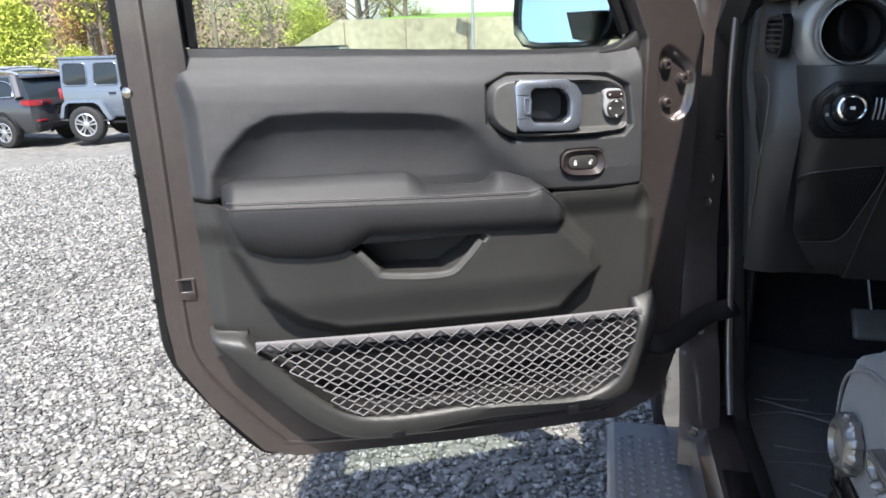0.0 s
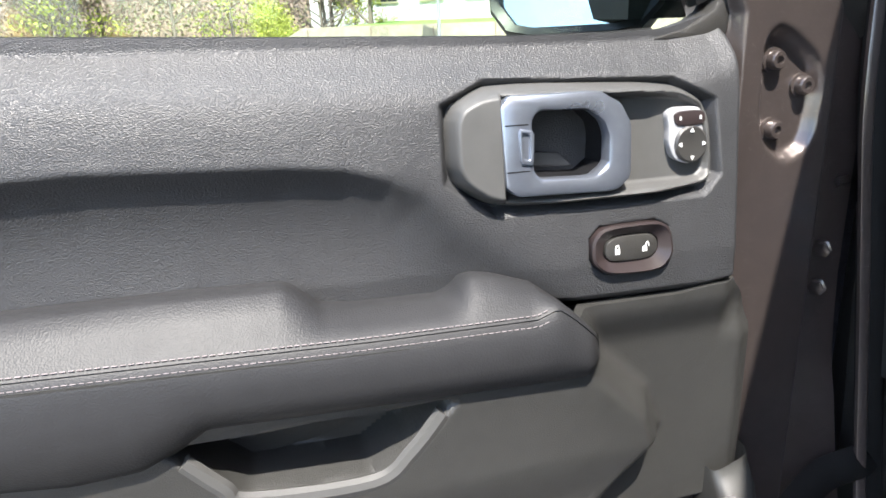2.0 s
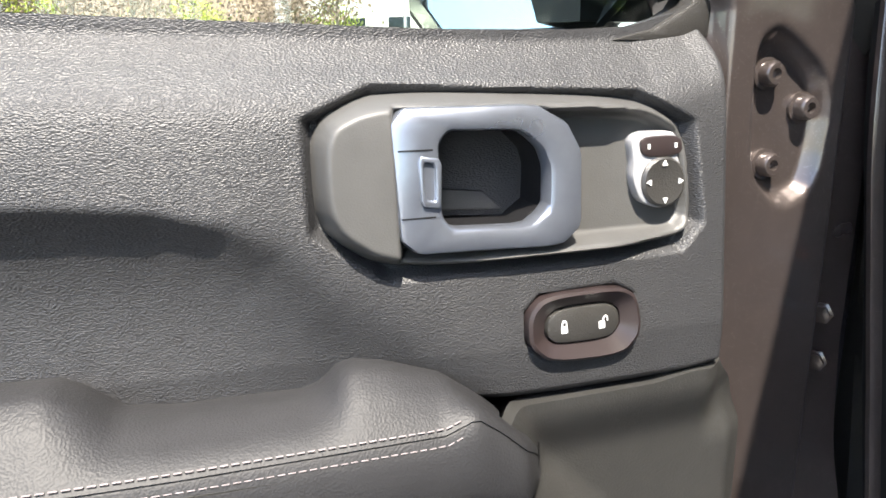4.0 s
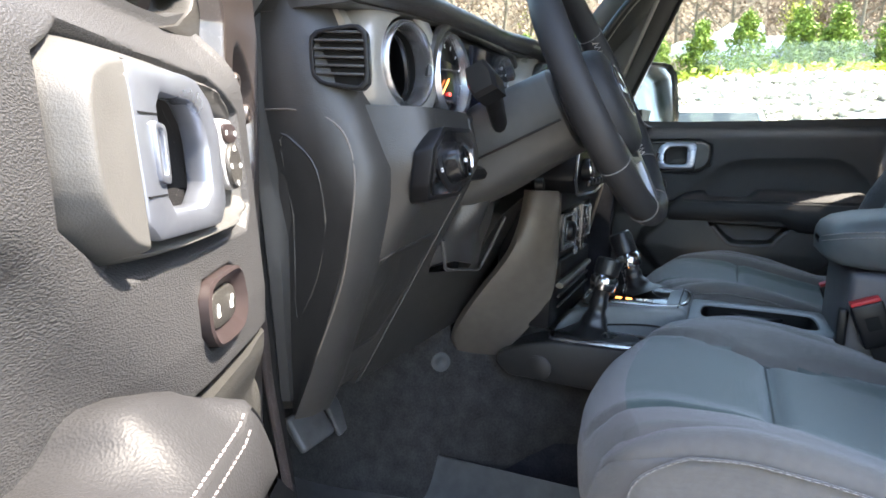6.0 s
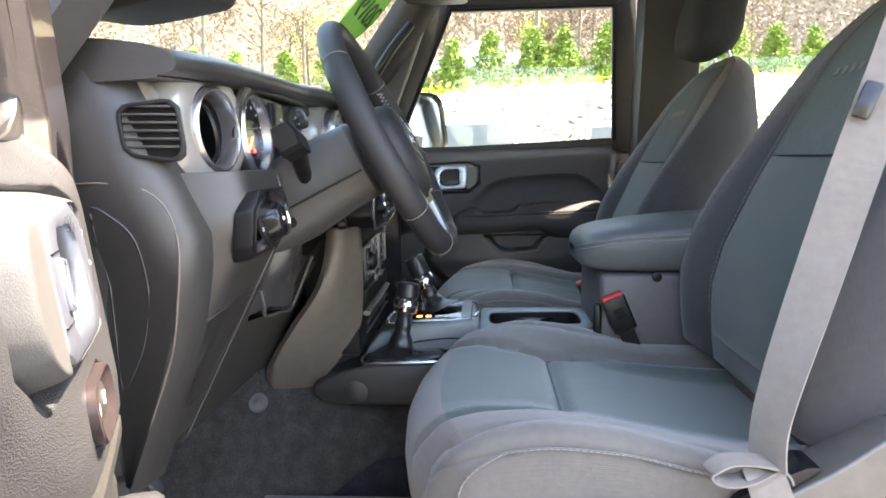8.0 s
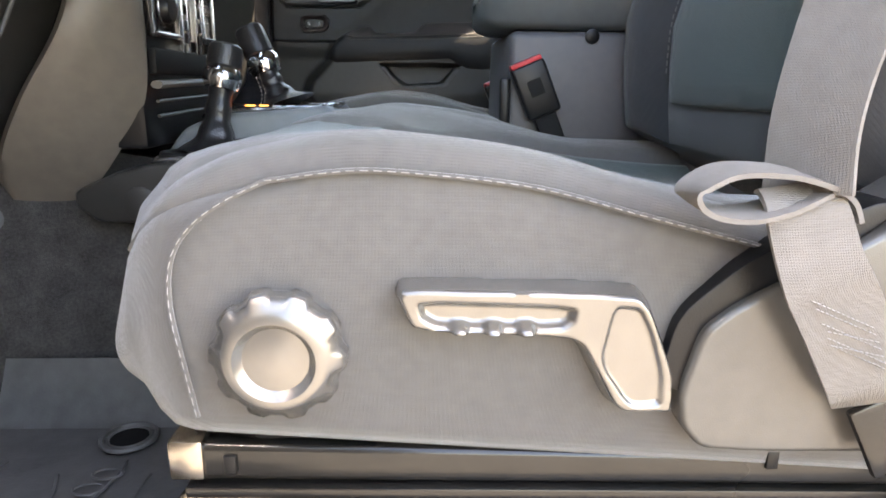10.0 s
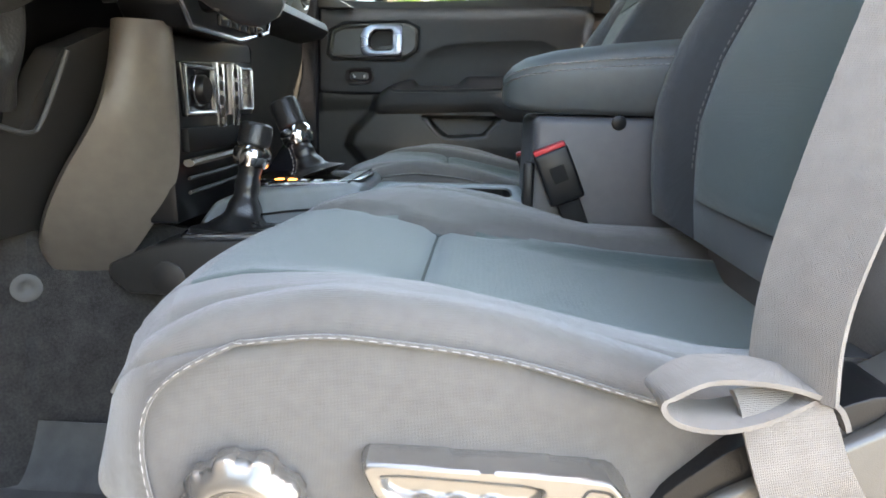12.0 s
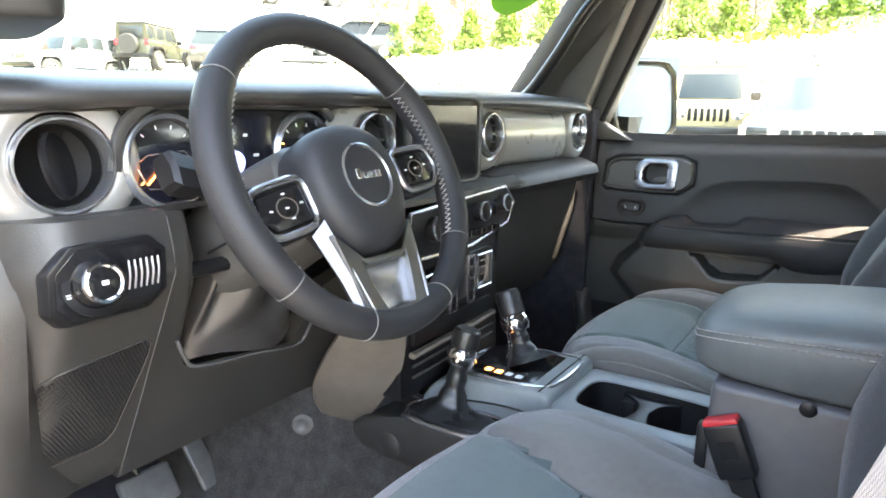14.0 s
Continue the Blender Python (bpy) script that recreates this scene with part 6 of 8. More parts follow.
def lever_face(p, q):
    d = inside(p, q, lev_r)
    if d < 0:
        return -0.004
    h = 0.021 * ease(d, -0.002, 0.0045) - 0.0055 * ease(inside(p, q, rec_r), 0.0, 0.0045) - 0.0028 * ease(inside(p, q, boss_r), 0.0, 0.0028)
    for y in (0.5395, 0.522, 0.505):
        h += 0.0045 * math.exp(-((p - y) / 0.0042) ** 4 - ((q - 0.8495) / 0.0032) ** 4)
    return h


bm = bmesh.new()
cells = [[(p, q) for p in steps(0.418, 0.579, 128)] for q in steps(0.794, 0.879, 72)]
grid = [[(bm.verts.new(xm(p, q, 0.620 + lever_face(p, q))), inside(p, q, lev_r)) for p, q in row] for row in cells]
for r, q in zip(grid, grid[1:]):
    for i in range(len(r) - 1):
        four = (r[i], r[i + 1], q[i + 1], q[i])
        if max(v[1] for v in four) > -0.001:
            bm.faces.new([v[0] for v in four])
bmesh.ops.delete(bm, geom=[v for v in bm.verts if not v.link_faces], context="VERTS")
lever = part("height_lever", bm, KNOB_PLASTIC, driver_seat, "long grey pump lever with a sunk grip", 60)
cov = [(0.421, 0.812), (0.412, 0.848), (0.395, 0.862), (0.362, 0.880), (0.30, 0.915), (0.24, 0.96), (0.20, 0.95), (0.20, 0.775), (0.405, 0.777), (0.418, 0.792)]
part("hinge_cover", prism(round_off(cov, 0.15, 2), 0.58, 0.640, xm, 0.012, 4), SEAT_PLASTIC, driver_seat, "smooth grey recliner cover", 40)
part("cover_lip", prism(round_off([(0.432, 0.815), (0.424, 0.855), (0.39, 0.885), (0.33, 0.915), (0.31, 0.915), (0.37, 0.87), (0.405, 0.85), (0.415, 0.81)], 0.15, 2), 0.59, 0.634, xm, 0.006, 3), DARK_PLASTIC, driver_seat, "black inner recliner shield")
for x in (-0.612, -0.16):
    rail = part("seat_rail", prism([(0.702, 0.771), (0.26, 0.757), (0.26, 0.738), (0.702, 0.747)], -x - 0.018, -x + 0.004, xm, 0.004, 3), DARK_STEEL, driver_seat, "black steel seat rail")
    part("rail_lower", prism([(0.695, 0.745), (0.26, 0.737), (0.26, 0.730), (0.695, 0.738)], -x - 0.016, -x + 0.008, xm, 0.001), DARK_STEEL, rail)
    part("rail_cap", box((x - 0.006, 0.684, 0.6980), (x + 0.02, 0.704, 0.7230), 0.002), STEEL, rail, "bare rail end cap")
    for y in (0.669, 0.352):
        part("rail_tab", box((x - 0.0062, y - 0.0035, 0.7020), (x + 0.01, y + 0.0035, 0.7140), 0.0008), DARK_PLASTIC, rail)
    part("seat_pan", box((x - 0.002, 0.33, 0.7220), (x + 0.03, 0.655, 0.7340), 0.002), DARK_STEEL, driver_seat)
    foot = [(0.700, 0.738), (0.632, 0.737), (0.637, 0.729), (0.668, 0.716), (0.676, 0.695), (0.68, 0.50), (0.765, 0.50), (0.72, 0.70)]
    part("rail_bracket", prism(round_off(foot, 0.12, 1), -x - 0.012, -x - 0.002, xm, 0.003), STEEL, driver_seat, "folded steel front bracket")
    part("rear_bracket", prism([(0.40, 0.729), (0.28, 0.727), (0.26, 0.55), (0.33, 0.55), (0.36, 0.70)], -x - 0.012, -x - 0.002, xm, 0.003), DARK_STEEL, driver_seat)
part("pan_edge", box((-0.618, 0.566, 0.7395), (-0.58, 0.616, 0.7445), 0.001), STEEL, driver_seat, "bare edge of the seat pan")
part("seat_base", box((-0.585, 0.24, 0.5200), (-0.165, 0.62, 0.6850), 0.02), UNDER_CARPET, driver_seat, "carpeted seat riser")
part("under_pan", box((-0.57, 0.28, 0.6950), (-0.17, 0.69, 0.7500), 0.01), DARK_PLASTIC, driver_seat)
part("seat_base", box((0.165, 0.24, 0.52), (0.585, 0.66, 0.79), 0.02), CARPET, passenger_seat, "carpeted seat riser")


# ---- belts ----
def ribbon(path, side, half, thick=0.0012):
    P = curve(path, 10)
    S = curve(side, 10)
    rings = []
    for i, p in enumerate(P):
        t = (P[min(i + 1, len(P) - 1)] - P[max(i - 1, 0)]).normalized()
        w = S[min(i, len(S) - 1)].normalized()
        w = (w - t * w.dot(t)).normalized()
        n = t.cross(w)
        rings.append([p + w * half + n * thick, p - w * half + n * thick, p - w * half - n * thick, p + w * half - n * thick])
    return loft(rings)


belt_l = thing("driver_seat_belt", "loosely hanging grey woven seat belt with a folded loop", "seat belt", (-0.63, 0.3, 0.85))
part("shoulder_webbing", ribbon([(-0.575, 0.00, 1.56), (-0.592, 0.190, 1.40), (-0.610, 0.264, 1.243), (-0.626, 0.325, 1.065), (-0.640, 0.368, 0.930), (-0.648, 0.375, 0.872)], [(0.5, 0.85, 0.3), (0.4, 0.9, 0.25), (0.4, 0.9, 0.25), (0.65, 0.72, 0.22), (0.90, 0.42, 0.15), (0.90, 0.42, 0.15)], 0.0225), WEBBING, belt_l, "grey woven webbing")
part("webbing_loop", ribbon([(-0.650, 0.372, 0.874), (-0.656, 0.392, 0.867), (-0.660, 0.412, 0.864), (-0.662, 0.430, 0.867), (-0.662, 0.437, 0.874), (-0.660, 0.430, 0.880), (-0.656, 0.416, 0.884), (-0.654, 0.394, 0.8835), (-0.652, 0.374, 0.879), (-0.650, 0.360, 0.872), (-0.650, 0.354, 0.860)], [(1, 0.05, 0.12)] * 11, 0.0115), WEBBING, belt_l, "folded loop of webbing")
lap = [(-0.650, 0.385, 0.876), (-0.660, 0.381, 0.866), (-0.665, 0.372, 0.839), (-0.664, 0.359, 0.817), (-0.660, 0.336, 0.778), (-0.656, 0.328, 0.766)]
across = [(0.1, 1, 0.2), (0.1, 1, 0.25), (0.08, 1, 0.35), (0.05, 1, 0.42), (0.0, 1, 0.45), (0, 1, 0.45)]
part("lap_webbing", ribbon(lap, across, 0.0195), WEBBING, belt_l, "grey woven lap webbing")
for k in range(7):
    c = Vector(lap[3]).lerp(Vector(lap[4]), k * 0.10) + Vector((-0.0022, 0, 0))
    w = Vector(across[3]).normalized() * 0.0165
    stitches([c - w, c + w + (Vector((0, -0.006, -0.008)) if k in (2, 4) else Vector((0, 0, 0)))], (-1, 0, 0), STITCH, belt_l, 0.0016, 0.0010, 0.00035)
part("anchor_plate", box((-0.003, -0.015, -0.034), (0.003, 0.015, 0.010), 0.0025, Matrix.Translation((-0.654, 0.322, 0.757)) @ pose(0, 0, 0, -28, 0, 0)), DARK_STEEL, belt_l, "dark steel anchor plate of the belt")
part("tongue", box((-0.019, -0.008, -0.003), (0.019, 0.008, 0.003), 0.0025, axis((-0.614, 0.282, 1.236), (-0.9, 0.35, 0.2), 70)), DARK_STEEL, belt_l, "dark steel belt tongue")

belt_r = thing("passenger_seat_belt", "dark seat belt on the passenger B pillar", "seat belt", (0.66, 0.12, 1.2))
part("webbing", ribbon([(0.640, 0.105, 1.46), (0.645, 0.115, 1.30), (0.655, 0.125, 1.10), (0.66, 0.13, 0.9)], [(0.3, 1, 0)] * 4, 0.0235), PILLAR, belt_r)
part("guide_ring", tube(curve([(0.632, 0.075, 1.47), (0.632, 0.145, 1.47), (0.634, 0.14, 1.50), (0.640, 0.11, 1.53), (0.634, 0.08, 1.50)], 5, True), 0.006, 8, closed=True), DARK_PLASTIC, belt_r)
part("adjuster", box((0.640, 0.09, 1.49), (0.665, 0.13, 1.60), 0.006), DARK_PLASTIC, belt_r)


def buckle(x, y, z, s, label):
    ob = thing("belt_buckle", label, "buckle", (x, y - 0.02, z - 0.1), group="belt buckles")
    m = Matrix.Translation((x, y, z)) @ pose(0, 0, 0, -23, 0, 0)
    part("buckle_body", box((-0.012, -0.0215, -0.066), (0.012, 0.0215, 0.0), 0.004, m, 3), DARK_PLASTIC, ob)
    part("release_button", box((-0.0105, -0.0195, -0.002), (0.0105, 0.0195, 0.005), 0.002, m), RED, ob, "red release button")
    part("buckle_mark", box((-0.0129, -0.009, -0.040), (-0.0122, 0.009, -0.020), 0.0, m), RUBBER, ob)
    part("buckle_strap", box((-0.005, -0.014, -0.14), (0.005, 0.014, -0.064), 0.002, m), RUBBER, ob)


buckle(-0.132, 0.433, 0.946, 1, "black belt buckle with red button beside the console")
buckle(0.135, 0.440, 0.925, -1, "black belt buckle with red button by the passenger seat")

SEAT_PIVOT = Vector((-0.9414, 0.5633, 0.8926))
for ob in (driver_seat, belt_l):
    ob.matrix_basis = Matrix.Translation(SEAT_PIVOT) @ Matrix.Scale(1.04, 4) @ Matrix.Translation(-SEAT_PIVOT) @ ob.matrix_basis

# ---- centre console ----
con = thing("centre_console", "grey plastic floor console with cup holders and padded armrest", "centre console", (0, 0.5, 0.66))
side_p = [(0.960, 0.752), (0.985, 0.772), (0.985, 0.79), (0.93, 0.815), (0.88, 0.826), (0.685, 0.832), (0.680, 0.800), (0.44, 0.800), (0.44, 0.62), (0.60, 0.62), (0.66, 0.745)]
along = lambda p, q, d: Vector((d, p, q))
part("console_base", prism(side_p, -0.158, 0.125, along, 0.006, 3), GRAINED, con, "black grained console base")
hump = [(0.90, 0.83), (0.875, 0.862), (0.83, 0.880), (0.75, 0.886), (0.690, 0.893), (0.673, 0.886), (0.673, 0.80), (0.9, 0.80)]
part("console_deck", prism(hump, -0.078, 0.105, along, 0.009, 3), CONSOLE_GREY, con, "grey moulded console deck")
part("side_ledge", prism([(0.680, 0.79), (0.680, 0.838), (0.44, 0.832), (0.44, 0.79)], -0.158, -0.078, along, 0.006), GRAINED, con)
part("side_ledge", prism([(0.680, 0.79), (0.680, 0.850), (0.44, 0.845), (0.44, 0.79)], 0.100, 0.125, along, 0.006), GRAINED, con)
part("plug_cap", lathe([(0.022, 0), (0.022, 0.002), (0.020, 0.003), (0.001, 0.003)], axis((-0.158, 0.905, 0.775), (-1, 0, 0)), 30), GRAINED, con)
part("deck_line", tube(curve([(-0.0795, 0.86, 0.838), (-0.0800, 0.74, 0.856), (-0.0795, 0.66, 0.848), (-0.0795, 0.60, 0.836)], 5), 0.0016, 6), DARK_PLASTIC, con)
# cup holders: one long recess with a divider
cupo = round_off([(-0.078, 0.452), (0.100, 0.452), (0.104, 0.50), (0.104, 0.62), (0.100, 0.677), (-0.078, 0.677), (-0.080, 0.62), (-0.080, 0.50)], 0.12, 2)
cuph = round_off([(-0.040, 0.470), (0.062, 0.470), (0.068, 0.50), (0.068, 0.62), (0.058, 0.655), (-0.036, 0.655), (-0.046, 0.62), (-0.046, 0.50)], 0.22, 2)
part("cup_tray", frame_of(cupo, cuph, 0.800, 0.875, lambda p, q, d: Vector((p, q, d)), 0.0035), CONSOLE_GREY, con, "grey rim of the cup holders")
part("cup_floor", prism(cuph, 0.801, 0.806, lambda p, q, d: Vector((p, q, d))), RUBBER, con, "dark cup holder well")
part("cup_liner", loft([[Vector((0.011 + (p - 0.011) * k, 0.5625 + (q - 0.5625) * k, z)) for p, q in cuph] for z, k in ((0.8715, 0.985), (0.806, 0.93))], True, False), RUBBER, con)
ridge = [(-0.046, 0.512), (-0.022, 0.546), (0.011, 0.554), (0.044, 0.546), (0.068, 0.512), (0.068, 0.613), (0.044, 0.579), (0.011, 0.571), (-0.022, 0.579), (-0.046, 0.613)]
part("cup_divider", prism(round_off(ridge, 0.12, 2), 0.806, 0.862, lambda p, q, d: Vector((p, q, d)), 0.004, 3), DARK_PLASTIC, con, "black moulded ridge between the cups")
for x, y in ((-0.030, 0.531), (0.052, 0.594)):
    part("cup_grip", box((x - 0.010, y - 0.012, 0.812), (x + 0.010, y + 0.012, 0.858), 0.006), RUBBER, con)
part("deck_seam", tube([(-0.078, 0.690, 0.8935), (0.10, 0.690, 0.8935)], 0.0012, 6), RUBBER, con)
# shifter
part("shift_bezel", tube(curve([(-0.058, 0.705, 0.889), (-0.060, 0.80, 0.885), (-0.048, 0.855, 0.876), (0.06, 0.858, 0.876), (0.088, 0.80, 0.885), (0.084, 0.70, 0.889), (0.05, 0.680, 0.892), (-0.03, 0.680, 0.892)], 5, True), 0.0036, 8, closed=True), SILVER, con, "thin silver shifter surround")
part("shift_plate", prism(round_off([(-0.053, 0.70), (-0.053, 0.83), (0.06, 0.84), (0.08, 0.80), (0.078, 0.70), (0.045, 0.688), (-0.03, 0.688)], 0.15, 2), 0.870, 0.8905, lambda p, q, d: Vector((p, q, d)), 0.002), GLOSS_BLACK, con)
for k in range(4):
    part("gear_mark", box((-0.047, 0.735 + 0.018 * k, 0.8903), (-0.036, 0.745 + 0.018 * k, 0.8914), 0), ORANGE_MARK if k in (2, 3) else WHITE_MARK, con)


def lever_knob(name, label, base, top, boot_r, cf):
    """A gear lever: gaiter up to the collar at cf of its length, then the grip."""
    ob = thing(name, label, "lever", base)
    B, T = Vector(base), Vector(top)
    way = (T - B).normalized()
    L = (T - B).length
    m = axis(B, way)
    c = L * cf
    rings = []
    for k in steps(0, 1, 18):
        r = boot_r * (1 - k) ** 4.5 + 0.0150 + 0.0018 * math.sin(k * 23) * (1 - 0.5 * k)
        rings.append([m @ Vector((r * math.cos(a) * (1 + 0.12 * (1 - k) * math.sin(4 * a + 4 * k)), r * math.sin(a) * (1 + 0.10 * (1 - k) * math.cos(3 * a - 3 * k)), c * k)) for a in (2 * math.pi * j / 32 for j in range(32))])
    part("boot", loft(rings), LEVER_LEATHER, ob, "black leather gaiter", 60)
    for dx in (-0.003, 0.003):
        seamp = [m @ Vector((boot_r * 0.75 * (1 - k) ** 4.5 + 0.0118, -(boot_r * 0.75 * (1 - k) ** 4.5 + 0.0118) + dx, c * k)) for k in steps(0.05, 1, 14)]
        stitches(seamp, (0.5, -0.7, 0.1), STITCH, ob, 0.004, 0.002, 0.0007)
    part("collar", lathe([(0.0150, c - 0.014), (0.0205, c - 0.013), (0.0242, c - 0.003), (0.0242, c + 0.007), (0.0205, c + 0.013)], m, 28), CHROME, ob, "bright silver collar")
    part("collar_tab", box((-0.024, -0.009, c - 0.005), (-0.012, 0.009, c + 0.004), 0.003, m), CHROME, ob)
    part("grip", lathe([(0.0175, c + 0.011), (0.0215, c + 0.016), (0.0215, L - 0.010), (0.0205, L - 0.003), (0.0170, L), (0.001, L + 0.0006)], m, 28), LEVER_LEATHER, ob, "black leather grip")
    return ob


lever_knob("gear_lever", "black leather gear lever with silver collar", (0.030, 0.764, 0.888), (0.044, 0.814, 0.998), 0.030, 0.53)
lever_knob("transfer_lever", "shorter black transfer case lever with leather gaiter", (-0.108, 0.828, 0.830), (-0.084, 0.808, 0.968), 0.034, 0.69)
part("boot_frame", tube(curve([(-0.152, 0.74, 0.834), (-0.154, 0.86, 0.830), (-0.13, 0.895, 0.824), (-0.088, 0.88, 0.828), (-0.086, 0.74, 0.834)], 5, True), 0.0042, 8, closed=True), SILVER, con, "silver frame of the gaiter")
part("boot_skirt", prism(round_off([(-0.150, 0.745), (-0.150, 0.87), (-0.13, 0.89), (-0.09, 0.875), (-0.088, 0.745)], 0.15, 2), 0.822, 0.838, lambda p, q, d: Vector((p, q, d)), 0.004), LEVER_LEATHER, con)
# armrest box
part("storage_box", prism([(0.456, 0.66), (0.452, 0.986), (0.12, 0.986), (0.12, 0.66)], -0.118, 0.118, lambda p, q, d: Vector((d, p, q)), 0.010, 3), BOX_GREY, con, "grey storage box")
lid = []
for y, zt, zb, h in ((0.488, 1.030, 1.010, 0.030), (0.486, 1.038, 1.002, 0.060), (0.478, 1.047, 0.996, 0.086), (0.462, 1.056, 0.992, 0.103), (0.43, 1.064, 0.990, 0.115), (0.36, 1.073, 0.988, 0.121), (0.26, 1.082, 0.988, 0.123), (0.14, 1.088, 0.989, 0.123), (0.12, 1.082, 0.994, 0.119)):
    zm = zb + (zt - zb) * 0.72
    lid.append([Vector((x * h, y, z)) for x, z in ((-0.90, zb), (-0.985, zb + 0.008), (-1.0, zm - 0.012), (-0.998, zm - 0.002), (-0.988, zm), (-0.996, zm + 0.003), (-0.985, zt - 0.013), (-0.93, zt - 0.007), (-0.80, zt), (0.80, zt), (0.93, zt - 0.007), (0.985, zt - 0.013), (0.996, zm + 0.003), (0.988, zm), (0.998, zm - 0.002), (1.0, zm - 0.012), (0.985, zb + 0.008), (0.90, zb))])
for off in (0.0045, -0.0035):
    stitches([Vector((x * 1.004, y + (0.0008 if y > 0.45 else 0), z + off)) for x, y, z in [(-h, y, zb + (zt - zb) * 0.72) for y, zt, zb, h in ((0.14, 1.088, 0.989, 0.123), (0.26, 1.082, 0.988, 0.123), (0.36, 1.073, 0.988, 0.121), (0.43, 1.064, 0.990, 0.115), (0.462, 1.056, 0.992, 0.103), (0.478, 1.047, 0.996, 0.086), (0.486, 1.038, 1.002, 0.060))]], (-0.8, 0.5, 0.2), STITCH, con, 0.006, 0.0015, 0.0008)
part("armrest_lid", loft(lid), LID_LEATHER_SHEEN, con, "padded black leather armrest lid, lightened by sky sheen in its colour", 60)
part("lid_latch", lathe([(0.009, 0), (0.009, 0.002), (0.007, 0.003)], axis((-0.118, 0.350, 0.980), (-1, 0, 0)), 18), DARK_PLASTIC, con)
# Black bar added for the dark shadow along the box's front edge.
part("box_edge_shade", box((-0.120, 0.448, 0.86), (-0.10, 0.462, 0.930), 0.004), DARK_PLASTIC, con)

# ---- floor mats, pedals ----
matt = thing("floor_mat", "ribbed black rubber floor mat with raised letters and ring", "floor mat", (-0.4, 1.0, 0.51))
part("mat_sheet", sheet(lambda x, y: (x, y, 0.512 + 0.06 * ease(y, 1.30, 1.60) + 0.003 * math.sin(9 * x) * math.sin(8 * y)), steps(-0.615, -0.225, 30), steps(0.64, 1.56, 42), thick=(0, 0, -0.008)), MAT_RUBBER, matt)
part("mat_side", sheet(lambda k, y: (-0.228 + 0.040 * k, y, 0.510 + 0.06 * ease(y, 1.30, 1.60) + 0.075 * k ** 1.5), steps(0, 1, 8), steps(0.66, 1.56, 30), thick=(0.006, 0, -0.003)), MAT_RUBBER, matt, "turned-up side of the mat")
for k in range(12):
    y = 0.72 + 0.045 * k
    part("mat_rib", tube([(x, y + 0.016 * math.sin(14 * x + k) + 0.010 * math.sin(31 * x + 2 * k), 0.5165) for x in steps(-0.60 + 0.02 * (k % 3), -0.31 - 0.025 * (k % 2), 24)], 0.0022, 6), MAT_RUBBER, matt)
for r, h in ((0.030, 0.0032), (0.023, 0.0018)):
    part("mat_ring", tube([(-0.266 + r * math.cos(a), 0.900 + r * math.sin(a), 0.520) for a in steps(0, 2 * math.pi * 31 / 32, 31)], h, 6, closed=True), MAT_RUBBER, matt)
part("ring_well", lathe([(0.023, 0.0), (0.001, 0.0005)], Matrix.Translation((-0.266, 0.900, 0.5195)), 28), RUBBER, matt)
for x, y, w in ((-0.335, 0.893, 0.012), (-0.362, 0.900, 0.012), (-0.392, 0.905, 0.010), (-0.420, 0.910, 0.013)):
    part("raised_mark", tube([(x + w * math.cos(a) * 0.8, y + w * 1.3 * math.sin(a), 0.5175) for a in steps(0, 2 * math.pi * 15 / 16, 15)], 0.0014, 5, closed=True), MAT_RUBBER, matt)
carp = thing("tunnel_carpet", "charcoal carpet over the tunnel side with a round clip", "carpet", (-0.2, 1.1, 0.7))
part("carpet_sheet", sheet(lambda u, k: (interp(0.78 + 0.62 * u, [(0.78, -0.070), (1.00, -0.074), (1.05, -0.098), (1.09, -0.152), (1.25, -0.190), (1.40, -0.205)]) - 0.075 * (1 - k) ** 1.4, 0.78 + 0.62 * u, 0.50 + (0.30 + 0.10 * u) * k), steps(0, 1, 20), steps(0, 1, 16), thick=(0.012, 0, 0)), TUNNEL_CARPET, carp)
part("carpet_clip", lathe([(0.018, 0), (0.018, 0.0018), (0.014, 0.0026), (0.0075, 0.0016), (0.006, 0.0004), (0.001, 0.0003)], axis((-0.1675, 1.088, 0.758), (-0.78, -0.62, 0.12)), 24), BEZEL_GREY, carp, "round grey carpet clip")
ped = thing("brake_pedal", "worn rubber brake pedal on a steel arm", "pedal", (-0.365, 1.24, 0.6))
part("pedal_pad", box((-0.045, -0.032, -0.008), (0.045, 0.032, 0.008), 0.007, axis((-0.365, 1.240, 0.680), (0, -0.8, 0.6)), 3), MAT_RUBBER, ped)
part("pedal_arm", tube(curve([(-0.372, 1.25, 0.69), (-0.385, 1.29, 0.80), (-0.39, 1.36, 0.98)], 5), 0.005, 8), DARK_STEEL, ped)
gas = thing("gas_pedal", "long black accelerator pedal", "pedal", (-0.245, 1.27, 0.6))
part("pedal_pad", box((-0.020, -0.055, -0.006), (0.020, 0.055, 0.006), 0.006, axis((-0.245, 1.275, 0.665), (0, -0.9, 0.42)) @ pose(0, 0, 0, 0, 0, 8), 3), MAT_RUBBER, gas)
part("pedal_arm", tube([(-0.25, 1.29, 0.70), (-0.27, 1.36, 0.95)], 0.008, 8), DARK_PLASTIC, gas)

